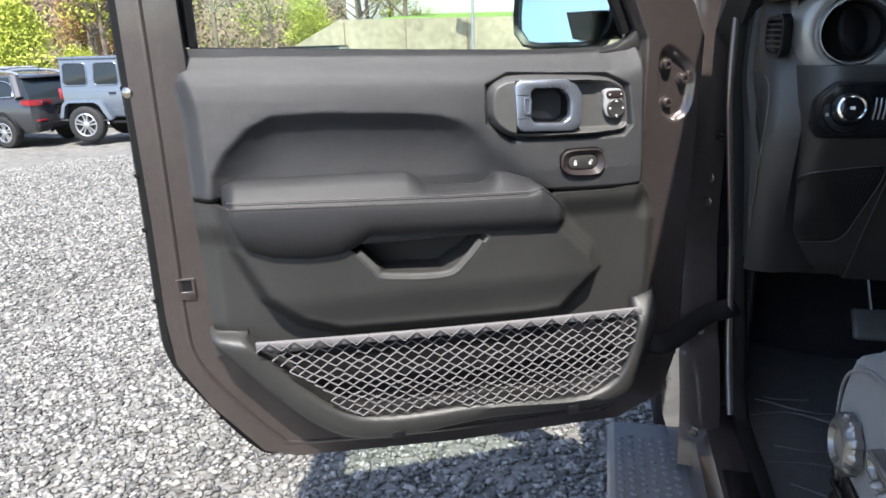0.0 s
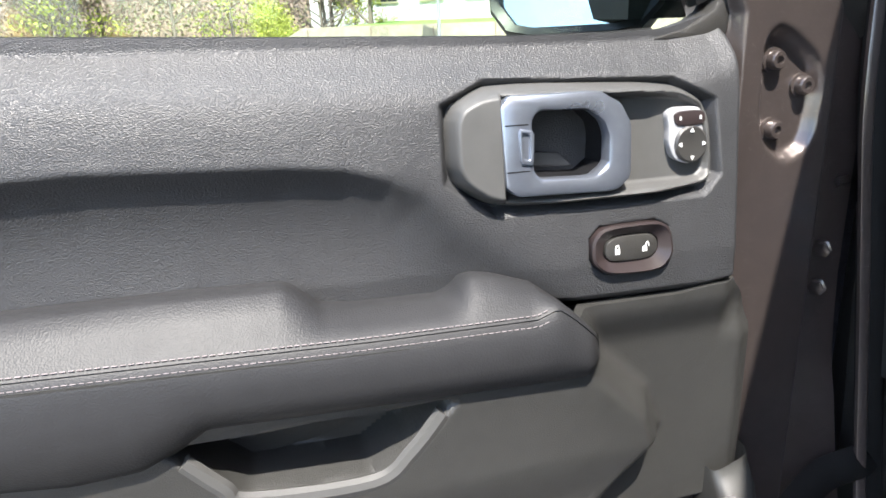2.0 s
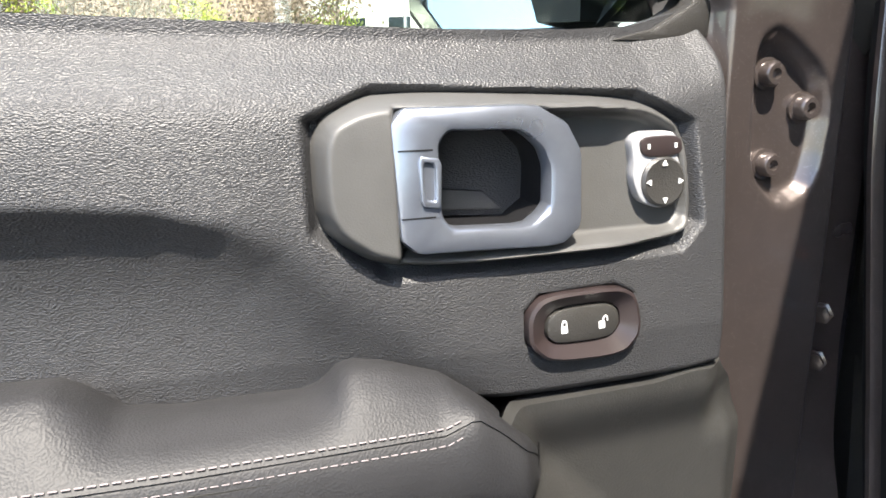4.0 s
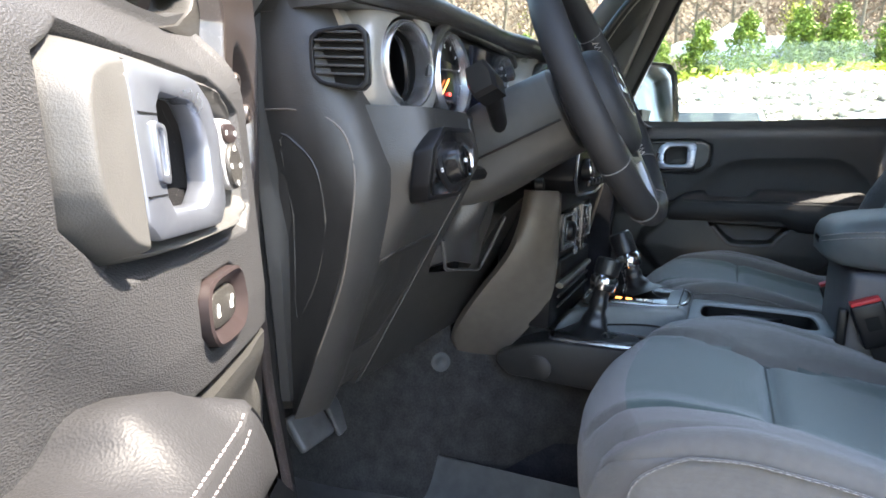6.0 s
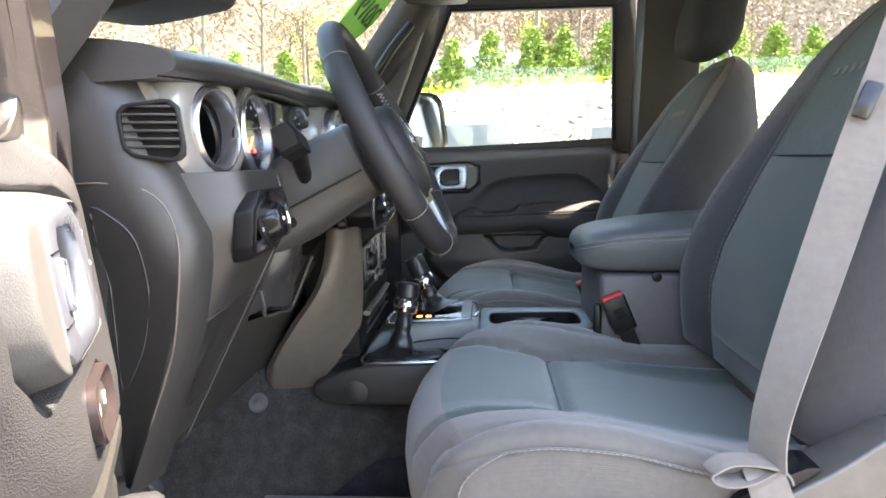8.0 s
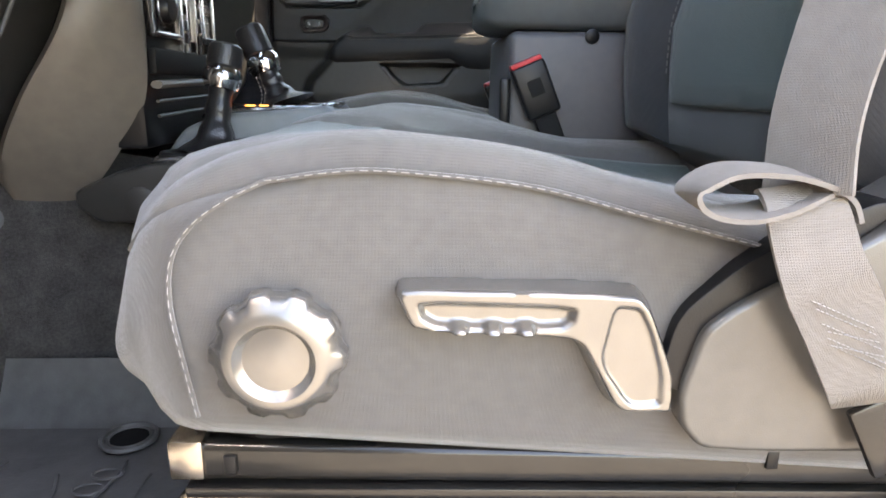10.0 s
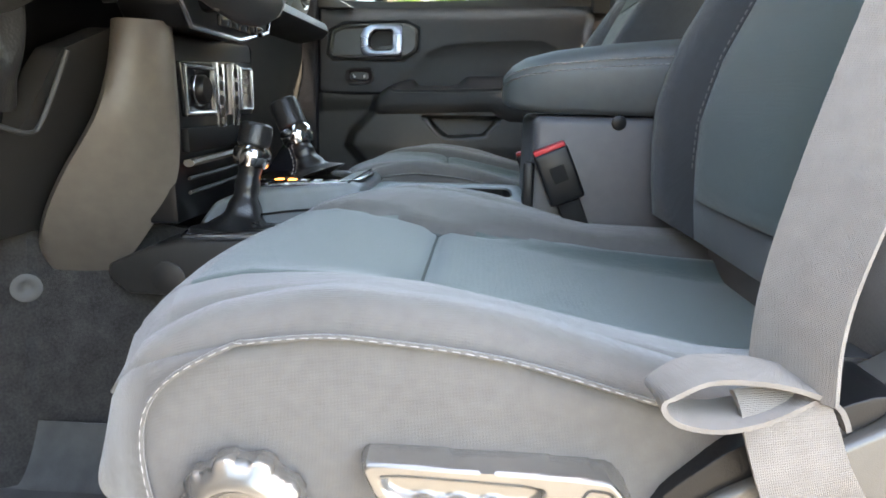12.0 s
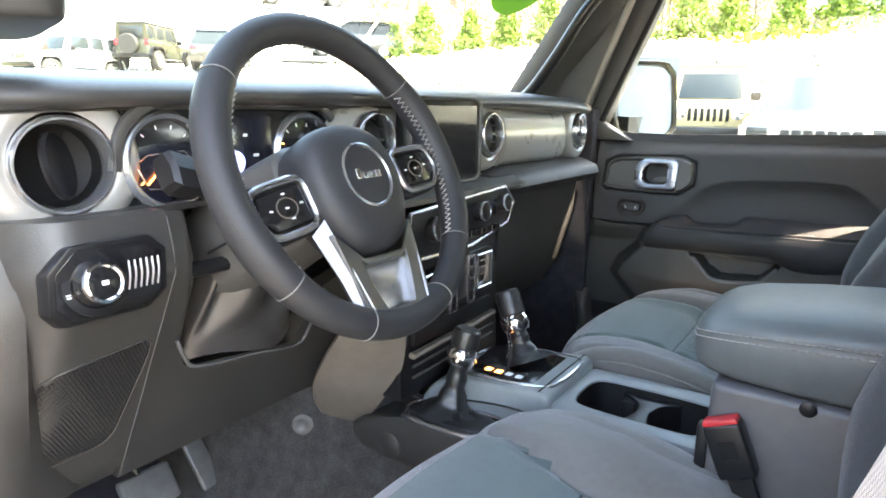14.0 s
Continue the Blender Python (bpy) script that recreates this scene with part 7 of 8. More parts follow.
# ---- sun visor, grab handle, windshield sticker ----
vis = thing("sun_visor", "folded grey sun visor at the windshield header", "sun visor", (-0.5, 0.95, 1.45))
part("visor_panel", prism(round_off([(-0.575, 0.918), (-0.553, 1.045), (-0.640, 1.085), (-0.665, 0.955)], 0.15, 2), 1.362, 1.540, lambda p, q, d: Vector((p, q - 0.25 * (d - 1.36), d + 0.10 * (0.98 - q))), 0.010, 3), PILLAR, vis)
grab = thing("grab_handle", "black grab handle on the passenger A pillar", "grab handle", (0.62, 1.0, 1.45))
part("grab_bar", tube(curve([(0.640, 1.115, 1.318), (0.600, 1.055, 1.345), (0.585, 0.985, 1.425), (0.580, 0.920, 1.515), (0.600, 0.865, 1.585)], 6), 0.014, 10), DARK_PLASTIC, grab)
stk = thing("year_sticker", "round green window sticker with the year", "sticker", (0.29, 1.02, 1.52))
wsh = lambda p, q, d: Vector((p, 1.30 - 0.44 * q + d, 1.26 + 0.42 * q + d))
sc = (0.405, 0.770)
part("sticker_disc", prism([(sc[0] + 0.120 * math.cos(a), sc[1] + 0.197 * math.sin(a)) for a in (2 * math.pi * j / 40 for j in range(40))], -0.004, -0.002, wsh), mat("lime_sticker", (0.18, 0.62, 0.05), 0.5, vary=0.05, scale=20), stk, "bright green disc")
txt = bpy.data.curves.new("sticker_year", "FONT")
txt.body, txt.size, txt.align_x, txt.align_y, txt.extrude = "2019", 0.094, "CENTER", "CENTER", 0.0008
txo = new("sticker_text", txt)
txo.parent = stk
txo.matrix_parent_inverse = stk.matrix_basis.inverted()
tx, ty = Vector((-1, 0, 0)), Vector((0, -0.44, 0.42)).normalized()
tn = tx.cross(ty)
txo.matrix_basis = Matrix.Translation(wsh(sc[0], sc[1], -0.0065)) @ Matrix((tx, ty, tn)).transposed().to_4x4()
txt.materials.append(mat("dark_green_print", (0.02, 0.10, 0.02), 0.6, scale=20))


# ---- outside: ground, gravel ----
def island_mat(name, dark, light, rough=0.85):
    m = mat(name, light, rough, vary=0.15, scale=60, bump=0.3, bscale=90)
    t = m.node_tree
    g = t.nodes.new("ShaderNodeNewGeometry")
    r = t.nodes.new("ShaderNodeValToRGB")
    r.color_ramp.elements[0].color, r.color_ramp.elements[1].color = (*dark, 1), (*light, 1)
    mid = r.color_ramp.elements.new(0.55)
    mid.color = (*[(a + b) * 0.5 for a, b in zip(dark, light)], 1)
    t.links.new(g.outputs["Random Per Island"], r.inputs[0])
    mx = t.nodes.new("ShaderNodeMixRGB")
    mx.blend_type, mx.inputs[0].default_value = "MULTIPLY", 0.5
    b = t.nodes["Principled BSDF"]
    old = b.inputs["Base Color"].links[0].from_socket
    t.links.new(r.outputs[0], mx.inputs[1])
    t.links.new(old, mx.inputs[2])
    t.links.new(r.outputs[0], b.inputs["Base Color"])
    return m


GRAVEL = mat("gravel", (0.1035, 0.0990, 0.0909), 0.9, vary=0.55, scale=55, bump=1.0, bscale=48, kind="cells", tint=(0.235, 0.225, 0.205))
STONE = island_mat("gravel_stone", (0.062, 0.061, 0.060), (0.32, 0.31, 0.288))
ROCK = island_mat("bank_rock", (0.30, 0.275, 0.225), (0.60, 0.575, 0.53))
GRASS = mat("grass", (0.13, 0.22, 0.04), 0.9, vary=0.35, scale=8, bump=0.5, bscale=60)
SOIL = mat("leaf_litter", (0.24, 0.18, 0.13), 0.95, vary=0.4, scale=3, bump=0.6, bscale=12)
CONCRETE = mat("stained_concrete", (0.34, 0.31, 0.22), 0.85, vary=0.28, scale=4, bump=0.4, bscale=30)
BARK = mat("bark", (0.17, 0.14, 0.11), 0.95, vary=0.3, scale=12, bump=0.8, bscale=40)
LEAF_CEDAR = island_mat("cedar_leaf", (0.07, 0.13, 0.015), (0.22, 0.31, 0.045), 0.7)
LEAF_YELLOW = island_mat("spring_leaf", (0.26, 0.32, 0.035), (0.50, 0.54, 0.09), 0.7)
LEAF_MOSS = island_mat("undergrowth_leaf", (0.14, 0.16, 0.05), (0.27, 0.28, 0.10), 0.8)
LEAF_RUST = island_mat("budding_leaf", (0.26, 0.16, 0.06), (0.42, 0.29, 0.12), 0.8)
LEAF_BROWN = island_mat("bare_twig_leaf", (0.15, 0.10, 0.075), (0.34, 0.25, 0.20), 0.8)
TYRE = mat("tyre_rubber", (0.02, 0.02, 0.02), 0.8, vary=0.2, scale=20)
LAMP_RED = mat("lamp_red", (0.26, 0.012, 0.02), 0.15, vary=0.1, scale=60, coat=0.6)
ALLOY = mat("alloy_rim", (0.55, 0.55, 0.56), 0.35, metal=0.8, vary=0.1, scale=20)
WHITE_WALL = mat("white_cladding", (0.62, 0.63, 0.62), 0.7, vary=0.06, scale=2)


def ground_z(x, y):
    left = -0.85 * ease(-x, 2.5, 13.5) * ease(y, 0.0, 11.0)
    top = 4.15 - 0.4 * ease(y, -2, 5) - 1.1 * ease(y, 8, 24)
    return left + top * ease(x + 0.4 * max(y - 5, 0), 11.0, 27.0) + 0.95 * ease(x, 27.5, 30.5) - 0.4 * ease(-y, 30, 60)


gx = [-400, -150, -80, -60] + steps(-50, -8, 36) + steps(-7.5, 7.5, 24) + steps(8, 50, 48) + [60, 80, 150, 400]
structure("ground", sheet(lambda x, y: (x, y, ground_z(x, y)), gx, gx), GRAVEL, "pale crushed-stone parking lot", "ground", 80)


def scatter(name, material, label, category, places, sizes, seed, flat=0.65):
    """Many small eight-sided stones in one mesh."""
    rs = np.random.RandomState(seed)
    n = len(places)
    base = np.array([(1, 0, 0), (0, 1, 0), (-1, 0, 0), (0, -1, 0), (0, 0, 1), (0, 0, -1), (0.75, 0.75, 0.35), (-0.75, -0.75, 0.3)], float)
    tri = np.array([(0, 6, 4), (6, 1, 4), (1, 2, 4), (2, 7, 4), (7, 3, 4), (3, 0, 4), (6, 0, 5), (1, 6, 5), (2, 1, 5), (7, 2, 5), (3, 7, 5), (0, 3, 5)])
    v = base[None] * (1 + rs.uniform(-0.32, 0.32, (n, 8, 3)))
    v[:, :, 2] *= flat
    a, b = rs.uniform(0, 6.283, n), rs.uniform(-0.7, 0.7, n)
    ca, sa, cb, sb = np.cos(a), np.sin(a), np.cos(b), np.sin(b)
    y2, z2 = v[:, :, 1] * cb[:, None] - v[:, :, 2] * sb[:, None], v[:, :, 1] * sb[:, None] + v[:, :, 2] * cb[:, None]
    x3, y3 = v[:, :, 0] * ca[:, None] - y2 * sa[:, None], v[:, :, 0] * sa[:, None] + y2 * ca[:, None]
    v = np.stack([x3, y3, z2], 2) * sizes[:, None, None] + places[:, None, :]
    f = (tri[None] + 8 * np.arange(n)[:, None, None]).reshape(-1, 3)
    return raw(name, v.reshape(-1, 3), f, material, label, category)


def raw(name, v, f, material, label, category, parent=None, kind="stuff"):
    me = bpy.data.meshes.new(name)
    k = f.shape[1]
    me.vertices.add(len(v))
    me.vertices.foreach_set("co", np.ascontiguousarray(v, dtype=np.float32).ravel())
    me.loops.add(f.size)
    me.loops.foreach_set("vertex_index", np.ascontiguousarray(f, dtype=np.int32).ravel())
    me.polygons.add(len(f))
    me.polygons.foreach_set("loop_start", np.arange(0, f.size, k, dtype=np.int32))
    me.update(calc_edges=True)
    me.materials.append(material)
    ob = new(name, me)
    if parent:
        ob.parent = parent
        return tagged(ob, label)
    return tagged(ob, label, category, kind=kind)


rs = np.random.RandomState(4)
gp, gs = [], []
for x0, x1, y0, y1, per, lo, hi in ((-3.4, -0.4, 0.9, 3.4, 3600, 0.006, 0.0145), (-6.5, -2.2, 0.8, 5.2, 1500, 0.008, 0.016), (-11, -4.0, 1.5, 10.0, 420, 0.012, 0.022), (-7, 7, -6, 7.5, 230, 0.011, 0.021)):
    n = int((x1 - x0) * (y1 - y0) * per)
    x, y = rs.uniform(x0, x1, n), rs.uniform(y0, y1, n)
    gp.append(np.stack([x, y, np.array([ground_z(a, b) for a, b in zip(x, y)]) + 0.002 + rs.uniform(0, 0.004, n)], 1))
    gs.append(rs.uniform(0, 1, n) ** 1.5 * (hi - lo) + lo)
scatter("gravel", STONE, "loose pale and dark crushed stones on the lot", "gravel", np.concatenate(gp), np.concatenate(gs), 5)

# rock bank on the far side
n = 15000
t, s = rs.uniform(0, 1, n), rs.uniform(-16, 30, n)
bx = 12.5 + 13.0 * t - 0.4 * np.maximum(s - 5, 0)
bp = np.stack([bx, s, np.array([ground_z(a, b) for a, b in zip(bx, s)]) + 0.05], 1)
scatter("rock_bank", ROCK, "bank of pale quarry rocks below the hedge", "rocks", bp, rs.uniform(0, 1, n) ** 2.5 * 0.22 + 0.055, 6, 0.8)


# ---- trees ----
def leaves(rs, centers, spread, size, n):
    """Small crossed leaf tufts about the centres."""
    c = centers[rs.randint(0, len(centers), n)] + rs.normal(0, 1, (n, 3)) * spread
    a = rs.normal(0, 1, (n, 3))
    a /= np.linalg.norm(a, axis=1)[:, None]
    b = np.cross(a, rs.normal(0, 1, (n, 3)))
    b /= np.linalg.norm(b, axis=1)[:, None] + 1e-9
    sz = size * rs.uniform(0.6, 1.4, n)[:, None]
    v = np.stack([c - a * sz, c + b * sz * 0.55, c + a * sz, c - b * sz * 0.55], 1)
    return v.reshape(-1, 3), (np.arange(4)[None] + 4 * np.arange(n)[:, None])


def cedar(seed):
    rs = np.random.RandomState(seed)
    ob = thing("arborvitae", "young pointed green arborvitae in a planted row", "tree", group="arborvitae hedge row")
    part("trunk", tube([(0, 0, -0.1), (0.01, 0, 0.6), (0, 0.01, 1.9)], [0.05, 0.04, 0.01], 8), BARK, ob, local=True)
    h = rs.uniform(0, 1, 260) ** 1.15
    r = 1.0 * (1 - h) ** 0.62 * rs.uniform(0.35, 1.0, 260) * (1 + 0.25 * np.sin(h * 23 + seed))
    a = rs.uniform(0, 6.283, 260)
    c = np.stack([r * np.cos(a), r * np.sin(a), 0.12 + 2.15 * h], 1)
    v, f = leaves(rs, c, (0.08, 0.08, 0.10), 0.062, 5200)
    raw("crown", v, f, LEAF_CEDAR, "", "", ob)
    return ob


hedge = [cedar(k) for k in (11, 12, 13)]
for k, base in enumerate(hedge):
    base.matrix_basis = pose(26.3, 3.6 - 1.6 * k, ground_z(26.3, 3.6 - 1.6 * k)) @ Matrix.Scale(0.90 + 0.06 * k, 4)
row = [(26.3, 3.6 - 1.6 * k) for k in range(3, 13)] + [(26.2 - 0.38 * k, 5.4 + 1.75 * k) for k in range(10)]
for k, (x, y) in enumerate(row):
    copy_thing(hedge[k % 3], pose(x + rs.uniform(-0.2, 0.2), y + rs.uniform(-0.25, 0.25), ground_z(x, y), 0, 0, rs.uniform(0, 360)) @ Matrix.Scale(rs.uniform(0.88, 1.12), 4))


def broadleaf(seed, leaf, name, label, height=9.0, n=2600, size=0.16, spread=0.35):
    rs = np.random.RandomState(seed)
    ob = thing(name, label, "tree")
    bm = tube([(0, 0, -0.2), (0.05, 0.02, height * 0.3), (-0.1, 0.1, height * 0.6), (0.1, 0, height * 0.92)], [0.16, 0.12, 0.07, 0.015], 8)
    cs = []
    for k in range(16):
        z = height * rs.uniform(0.25, 0.85)
        a = rs.uniform(0, 6.283)
        ln = height * rs.uniform(0.16, 0.34) * (1.15 - z / height)
        p = Vector((0, 0, z))
        q = p + Vector((math.cos(a) * ln, math.sin(a) * ln, ln * rs.uniform(0.4, 0.9)))
        mid = (p + q) / 2 + Vector((0, 0, -0.06 * ln))
        tube([p, mid, q], [0.05, 0.035, 0.01], 6, bm=bm)
        for j in range(3):
            e = q + Vector(rs.normal(0, 0.16 * ln + 0.1, 3))
            tube([mid.lerp(q, 0.5), e], [0.02, 0.006], 4, bm=bm)
            cs += [tuple(e), tuple(q), tuple(mid.lerp(q, 0.6))]
    part("trunk", bm, BARK, ob, local=True)
    v, f = leaves(rs, np.array(cs), spread, size, n)
    raw("crown", v, f, leaf, "", "", ob)
    return ob


lush = broadleaf(21, LEAF_YELLOW, "spring_tree", "broad tree in fresh yellow-green leaf", 6.0, 12000, 0.085, 0.42)
rust = broadleaf(24, LEAF_RUST, "budding_tree", "round tree in orange-brown bud", 6.0, 7000, 0.08, 0.42)
bare = broadleaf(22, LEAF_BROWN, "bare_tree", "tall bare brown woodland tree", 11.0, 1500, 0.10, 0.4)
fresh = broadleaf(23, LEAF_YELLOW, "sapling_tree", "thin woodland tree with pale new leaves", 8.5, 1400, 0.09, 0.35)
for ob in (bare, fresh):
    tagged(ob, group="woodland edge")
lush.matrix_basis = pose(-29.3, 27.4, -1.6) @ Matrix.Scale(0.95, 4)
rust.matrix_basis = pose(-33.8, 37.0, -0.8) @ Matrix.Scale(0.90, 4)
copy_thing(lush, pose(-22.5, 47.0, 0.0, 0, 0, 80) @ Matrix.Scale(0.9, 4))
copy_thing(lush, pose(-32.5, 27.0, -1.6, 0, 0, 200) @ Matrix.Scale(0.85, 4))
copy_thing(lush, pose(-27.6, 29.6, -1.6, 0, 0, 120) @ Matrix.Scale(0.55, 4))
copy_thing(rust, pose(-30.0, 40.0, -0.8, 0, 0, 90) @ Matrix.Scale(0.75, 4))
bare.matrix_basis = pose(-26, 40, -0.5)
fresh.matrix_basis = pose(-23, 42, -0.5)
for k in range(64):
    if k < 34:
        a = radians(rs.uniform(14, 66))
        d = rs.uniform(40, 62)
        x, y = -0.9 - d * math.sin(a), d * math.cos(a)
    else:
        y = rs.uniform(-34, 34)
        x = rs.uniform(40, 56) - 0.25 * max(y, 0)
    z = ground_z(x, y)
    copy_thing(bare if k % 6 else fresh, pose(x, y, z - 0.1, 0, 0, rs.uniform(0, 360)) @ Matrix.Scale(rs.uniform(0.8, 1.25), 4))
# far brush behind the woods
n = 130000
a = np.where(rs.uniform(0, 1, n) < 0.5, rs.uniform(0.15, 1.35, n), rs.uniform(-2.4, -0.75, n))
d = rs.uniform(56, 78, n)
hz = rs.uniform(0, 1, n) ** 1.1 * 16
c = np.stack([-d * np.sin(a), d * np.cos(a), hz + np.where(a < 0, 3.6, -0.6)], 1)
v, f = leaves(rs, c, 0.3, 0.16, n)
raw("far_woods", v, f, LEAF_BROWN, "brown tangle of distant spring woods", "woods")
v, f = leaves(rs, c[::3] * np.array((1, 1, 0.5)) + np.array((0, 0, -0.5)), 0.3, 0.18, n // 4)
raw("far_undergrowth", v, f, LEAF_MOSS, "pale green undergrowth in the distant woods", "woods")
hill = lambda u, v: ((-(84 + 10 * v) * math.sin(u)), (84 + 10 * v) * math.cos(u), -2 + 34 * v)
structure("backdrop_hill_left", sheet(hill, steps(0.02, 1.5, 30), steps(0, 1, 4)), SOIL, "wooded brown hillside in the distance", "backdrop", 80)
structure("backdrop_hill_right", sheet(lambda u, v: hill(u, v), steps(-2.6, -0.85, 30), steps(0, 1.25, 4)), SOIL, "wooded brown hillside in the distance", "backdrop", 80)
# tufts of grass along the bank
gt = np.stack([rs.uniform(24.6, 27.5, 900), rs.uniform(-16, 6, 900), np.zeros(900)], 1)
gt[:, 2] = [ground_z(p, q) + 0.15 for p, q, _ in gt]
v, f = leaves(rs, gt, (0.2, 0.2, 0.12), 0.14, 5000)
raw("bank_grass", v, f, LEAF_YELLOW, "tufts of pale grass on top of the bank", "grass")

# ---- retaining wall, terrace, building, pole ----
wl = [(-15.6, 26.1, 0.3), (-14.5, 26.65, 0.97), (-12.2, 27.7, 2.30), (-4.0, 29.74, 2.24), (6.0, 32.2, 2.2), (16.0, 35.0, 2.3)]
structure("retaining_wall", loft([[Vector((x, y, -1.2)), Vector((x, y, z)), Vector((x - 0.1, y + 0.45, z)), Vector((x - 0.1, y + 0.45, -1.2))] for x, y, z in wl]), CONCRETE, "streaked concrete retaining wall", "wall", 20)
for k in range(7):
    x = -12.0 + 2.6 * k
    y = 27.7 + (x + 12.2) * 0.249
    ob = thing("wall_joint", "dark vertical joint in the concrete wall", "joint", (x, y, 0), group="wall joints")
    part("joint", box((x - 0.02, y - 0.03, -0.6), (x + 0.02, y + 0.03, 2.2), 0), SOIL, ob)
structure("terrace", sheet(lambda u, v: (-12.2 + 28 * u - 3 * v, 28.1 + 7.0 * u + 30 * v, 2.2 + 1.6 * v), steps(0, 1, 8), steps(0, 1, 6), thick=(0, 0, -0.4)), GRASS, "mown grass terrace above the wall", "ground")
bld = thing("white_building", "low white clad building on the terrace", "building", (-14, 52, 3.4))
part("wall", box((-20.0, 48.5, 3.0), (-2.0, 60, 8.5), 0.03), WHITE_WALL, bld)
part("roof", box((-20.3, 48.2, 8.5), (-1.7, 60.3, 8.8), 0.03), CONCRETE, bld)
for k in range(5):
    w = part("window", box((-18.2 + 3.3 * k, 48.44, 4.6), (-16.6 + 3.3 * k, 48.52, 6.0), 0.01), GLASS_FAR, bld)
    part("sill", box((-18.3 + 3.3 * k, 48.38, 4.5), (-16.5 + 3.3 * k, 48.5, 4.6), 0.01), CONCRETE, w)
part("door", box((-4.6, 48.42, 3.1), (-3.2, 48.52, 5.4), 0.01), DARK_PLASTIC, bld)
pole = thing("light_pole", "tall grey light pole in front of the wall", "street lamp", (-5.85, 25.4, -0.3))
part("pole", tube([(-5.85, 25.4, -0.4), (-5.85, 25.4, 3.5), (-5.85, 25.4, 8.5)], [0.075, 0.06, 0.045], 12), ALLOY, pole)
part("lamp_head", box((-6.4, 25.25, 8.45), (-5.7, 25.55, 8.6), 0.04), ALLOY, pole)
part("base", box((-6.0, 25.25, -0.4), (-5.7, 25.55, 0.35), 0.03), CONCRETE, pole)
upole = thing("utility_pole", "weathered utility pole behind the hedge", "utility pole", (35, -2.2, 4))
part("pole", tube([(35, -2.2, 3.5), (35, -2.2, 14)], [0.15, 0.11], 10), BARK, upole)
part("crossarm", box((34.9, -3.3, 11.5), (35.1, -1.1, 11.65), 0.02), BARK, upole)
for k, y0 in enumerate((-3.1, -2.2, -1.3)):
    part("wire", tube([(35, y0 + 60 * (u - 0.5), 11.7 - 1.2 * (1 - (2 * u - 1) ** 2)) for u in steps(0, 1, 12)], 0.012, 4), RUBBER, upole)


# ---- parked vehicles ----
def wheel_at(parent, x, y, r, s):
    m = axis((x, y, r), (0, s, 0))
    t = part("wheel", lathe([(r * 0.60, -0.10), (r * 0.92, -0.11), (r * 0.985, -0.085), (r, -0.05), (r, 0.05), (r * 0.985, 0.085), (r * 0.92, 0.11), (r * 0.72, 0.118), (r * 0.62, 0.108), (r * 0.60, 0.06)], m, 32), TYRE, parent, "black tyre", local=True)
    part("rim", tube([m @ Vector((r * 0.595 * math.cos(a), r * 0.595 * math.sin(a), 0.104)) for a in steps(0, 6.283 * 31 / 32, 31)], r * 0.04, 6, closed=True), ALLOY, t, "bright alloy rim", local=True)
    part("brake_disc", lathe([(r * 0.60, 0.035), (r * 0.3, 0.04), (0.01, 0.04)], m, 20), DARK_PLASTIC, t, local=True)
    part("hub_cap", lathe([(r * 0.17, 0.05), (r * 0.17, 0.105), (r * 0.13, 0.116), (0.005, 0.118)], m, 16), ALLOY, t, local=True)
    for k in range(5):
        for d in (-1, 1):
            spk = loft([[Vector((a, d * b + w, z)) for w, z in ((-h, 0.07), (h, 0.07), (h * 0.7, top), (-h * 0.7, top))] for a, b, h, top in ((r * 0.12, r * 0.055, r * 0.045, 0.112), (r * 0.35, r * 0.075, r * 0.045, 0.106), (r * 0.57, r * 0.125, r * 0.05, 0.112))])
            spk.transform(m @ Matrix.Rotation(k * 1.2566 + 0.3, 4, "Z"))
            part("spoke", spk, ALLOY, t, local=True)


def paint(name, color, metal=0.3):
    return mat(name, color, 0.28, metal=metal, vary=0.05, scale=3, coat=0.8)


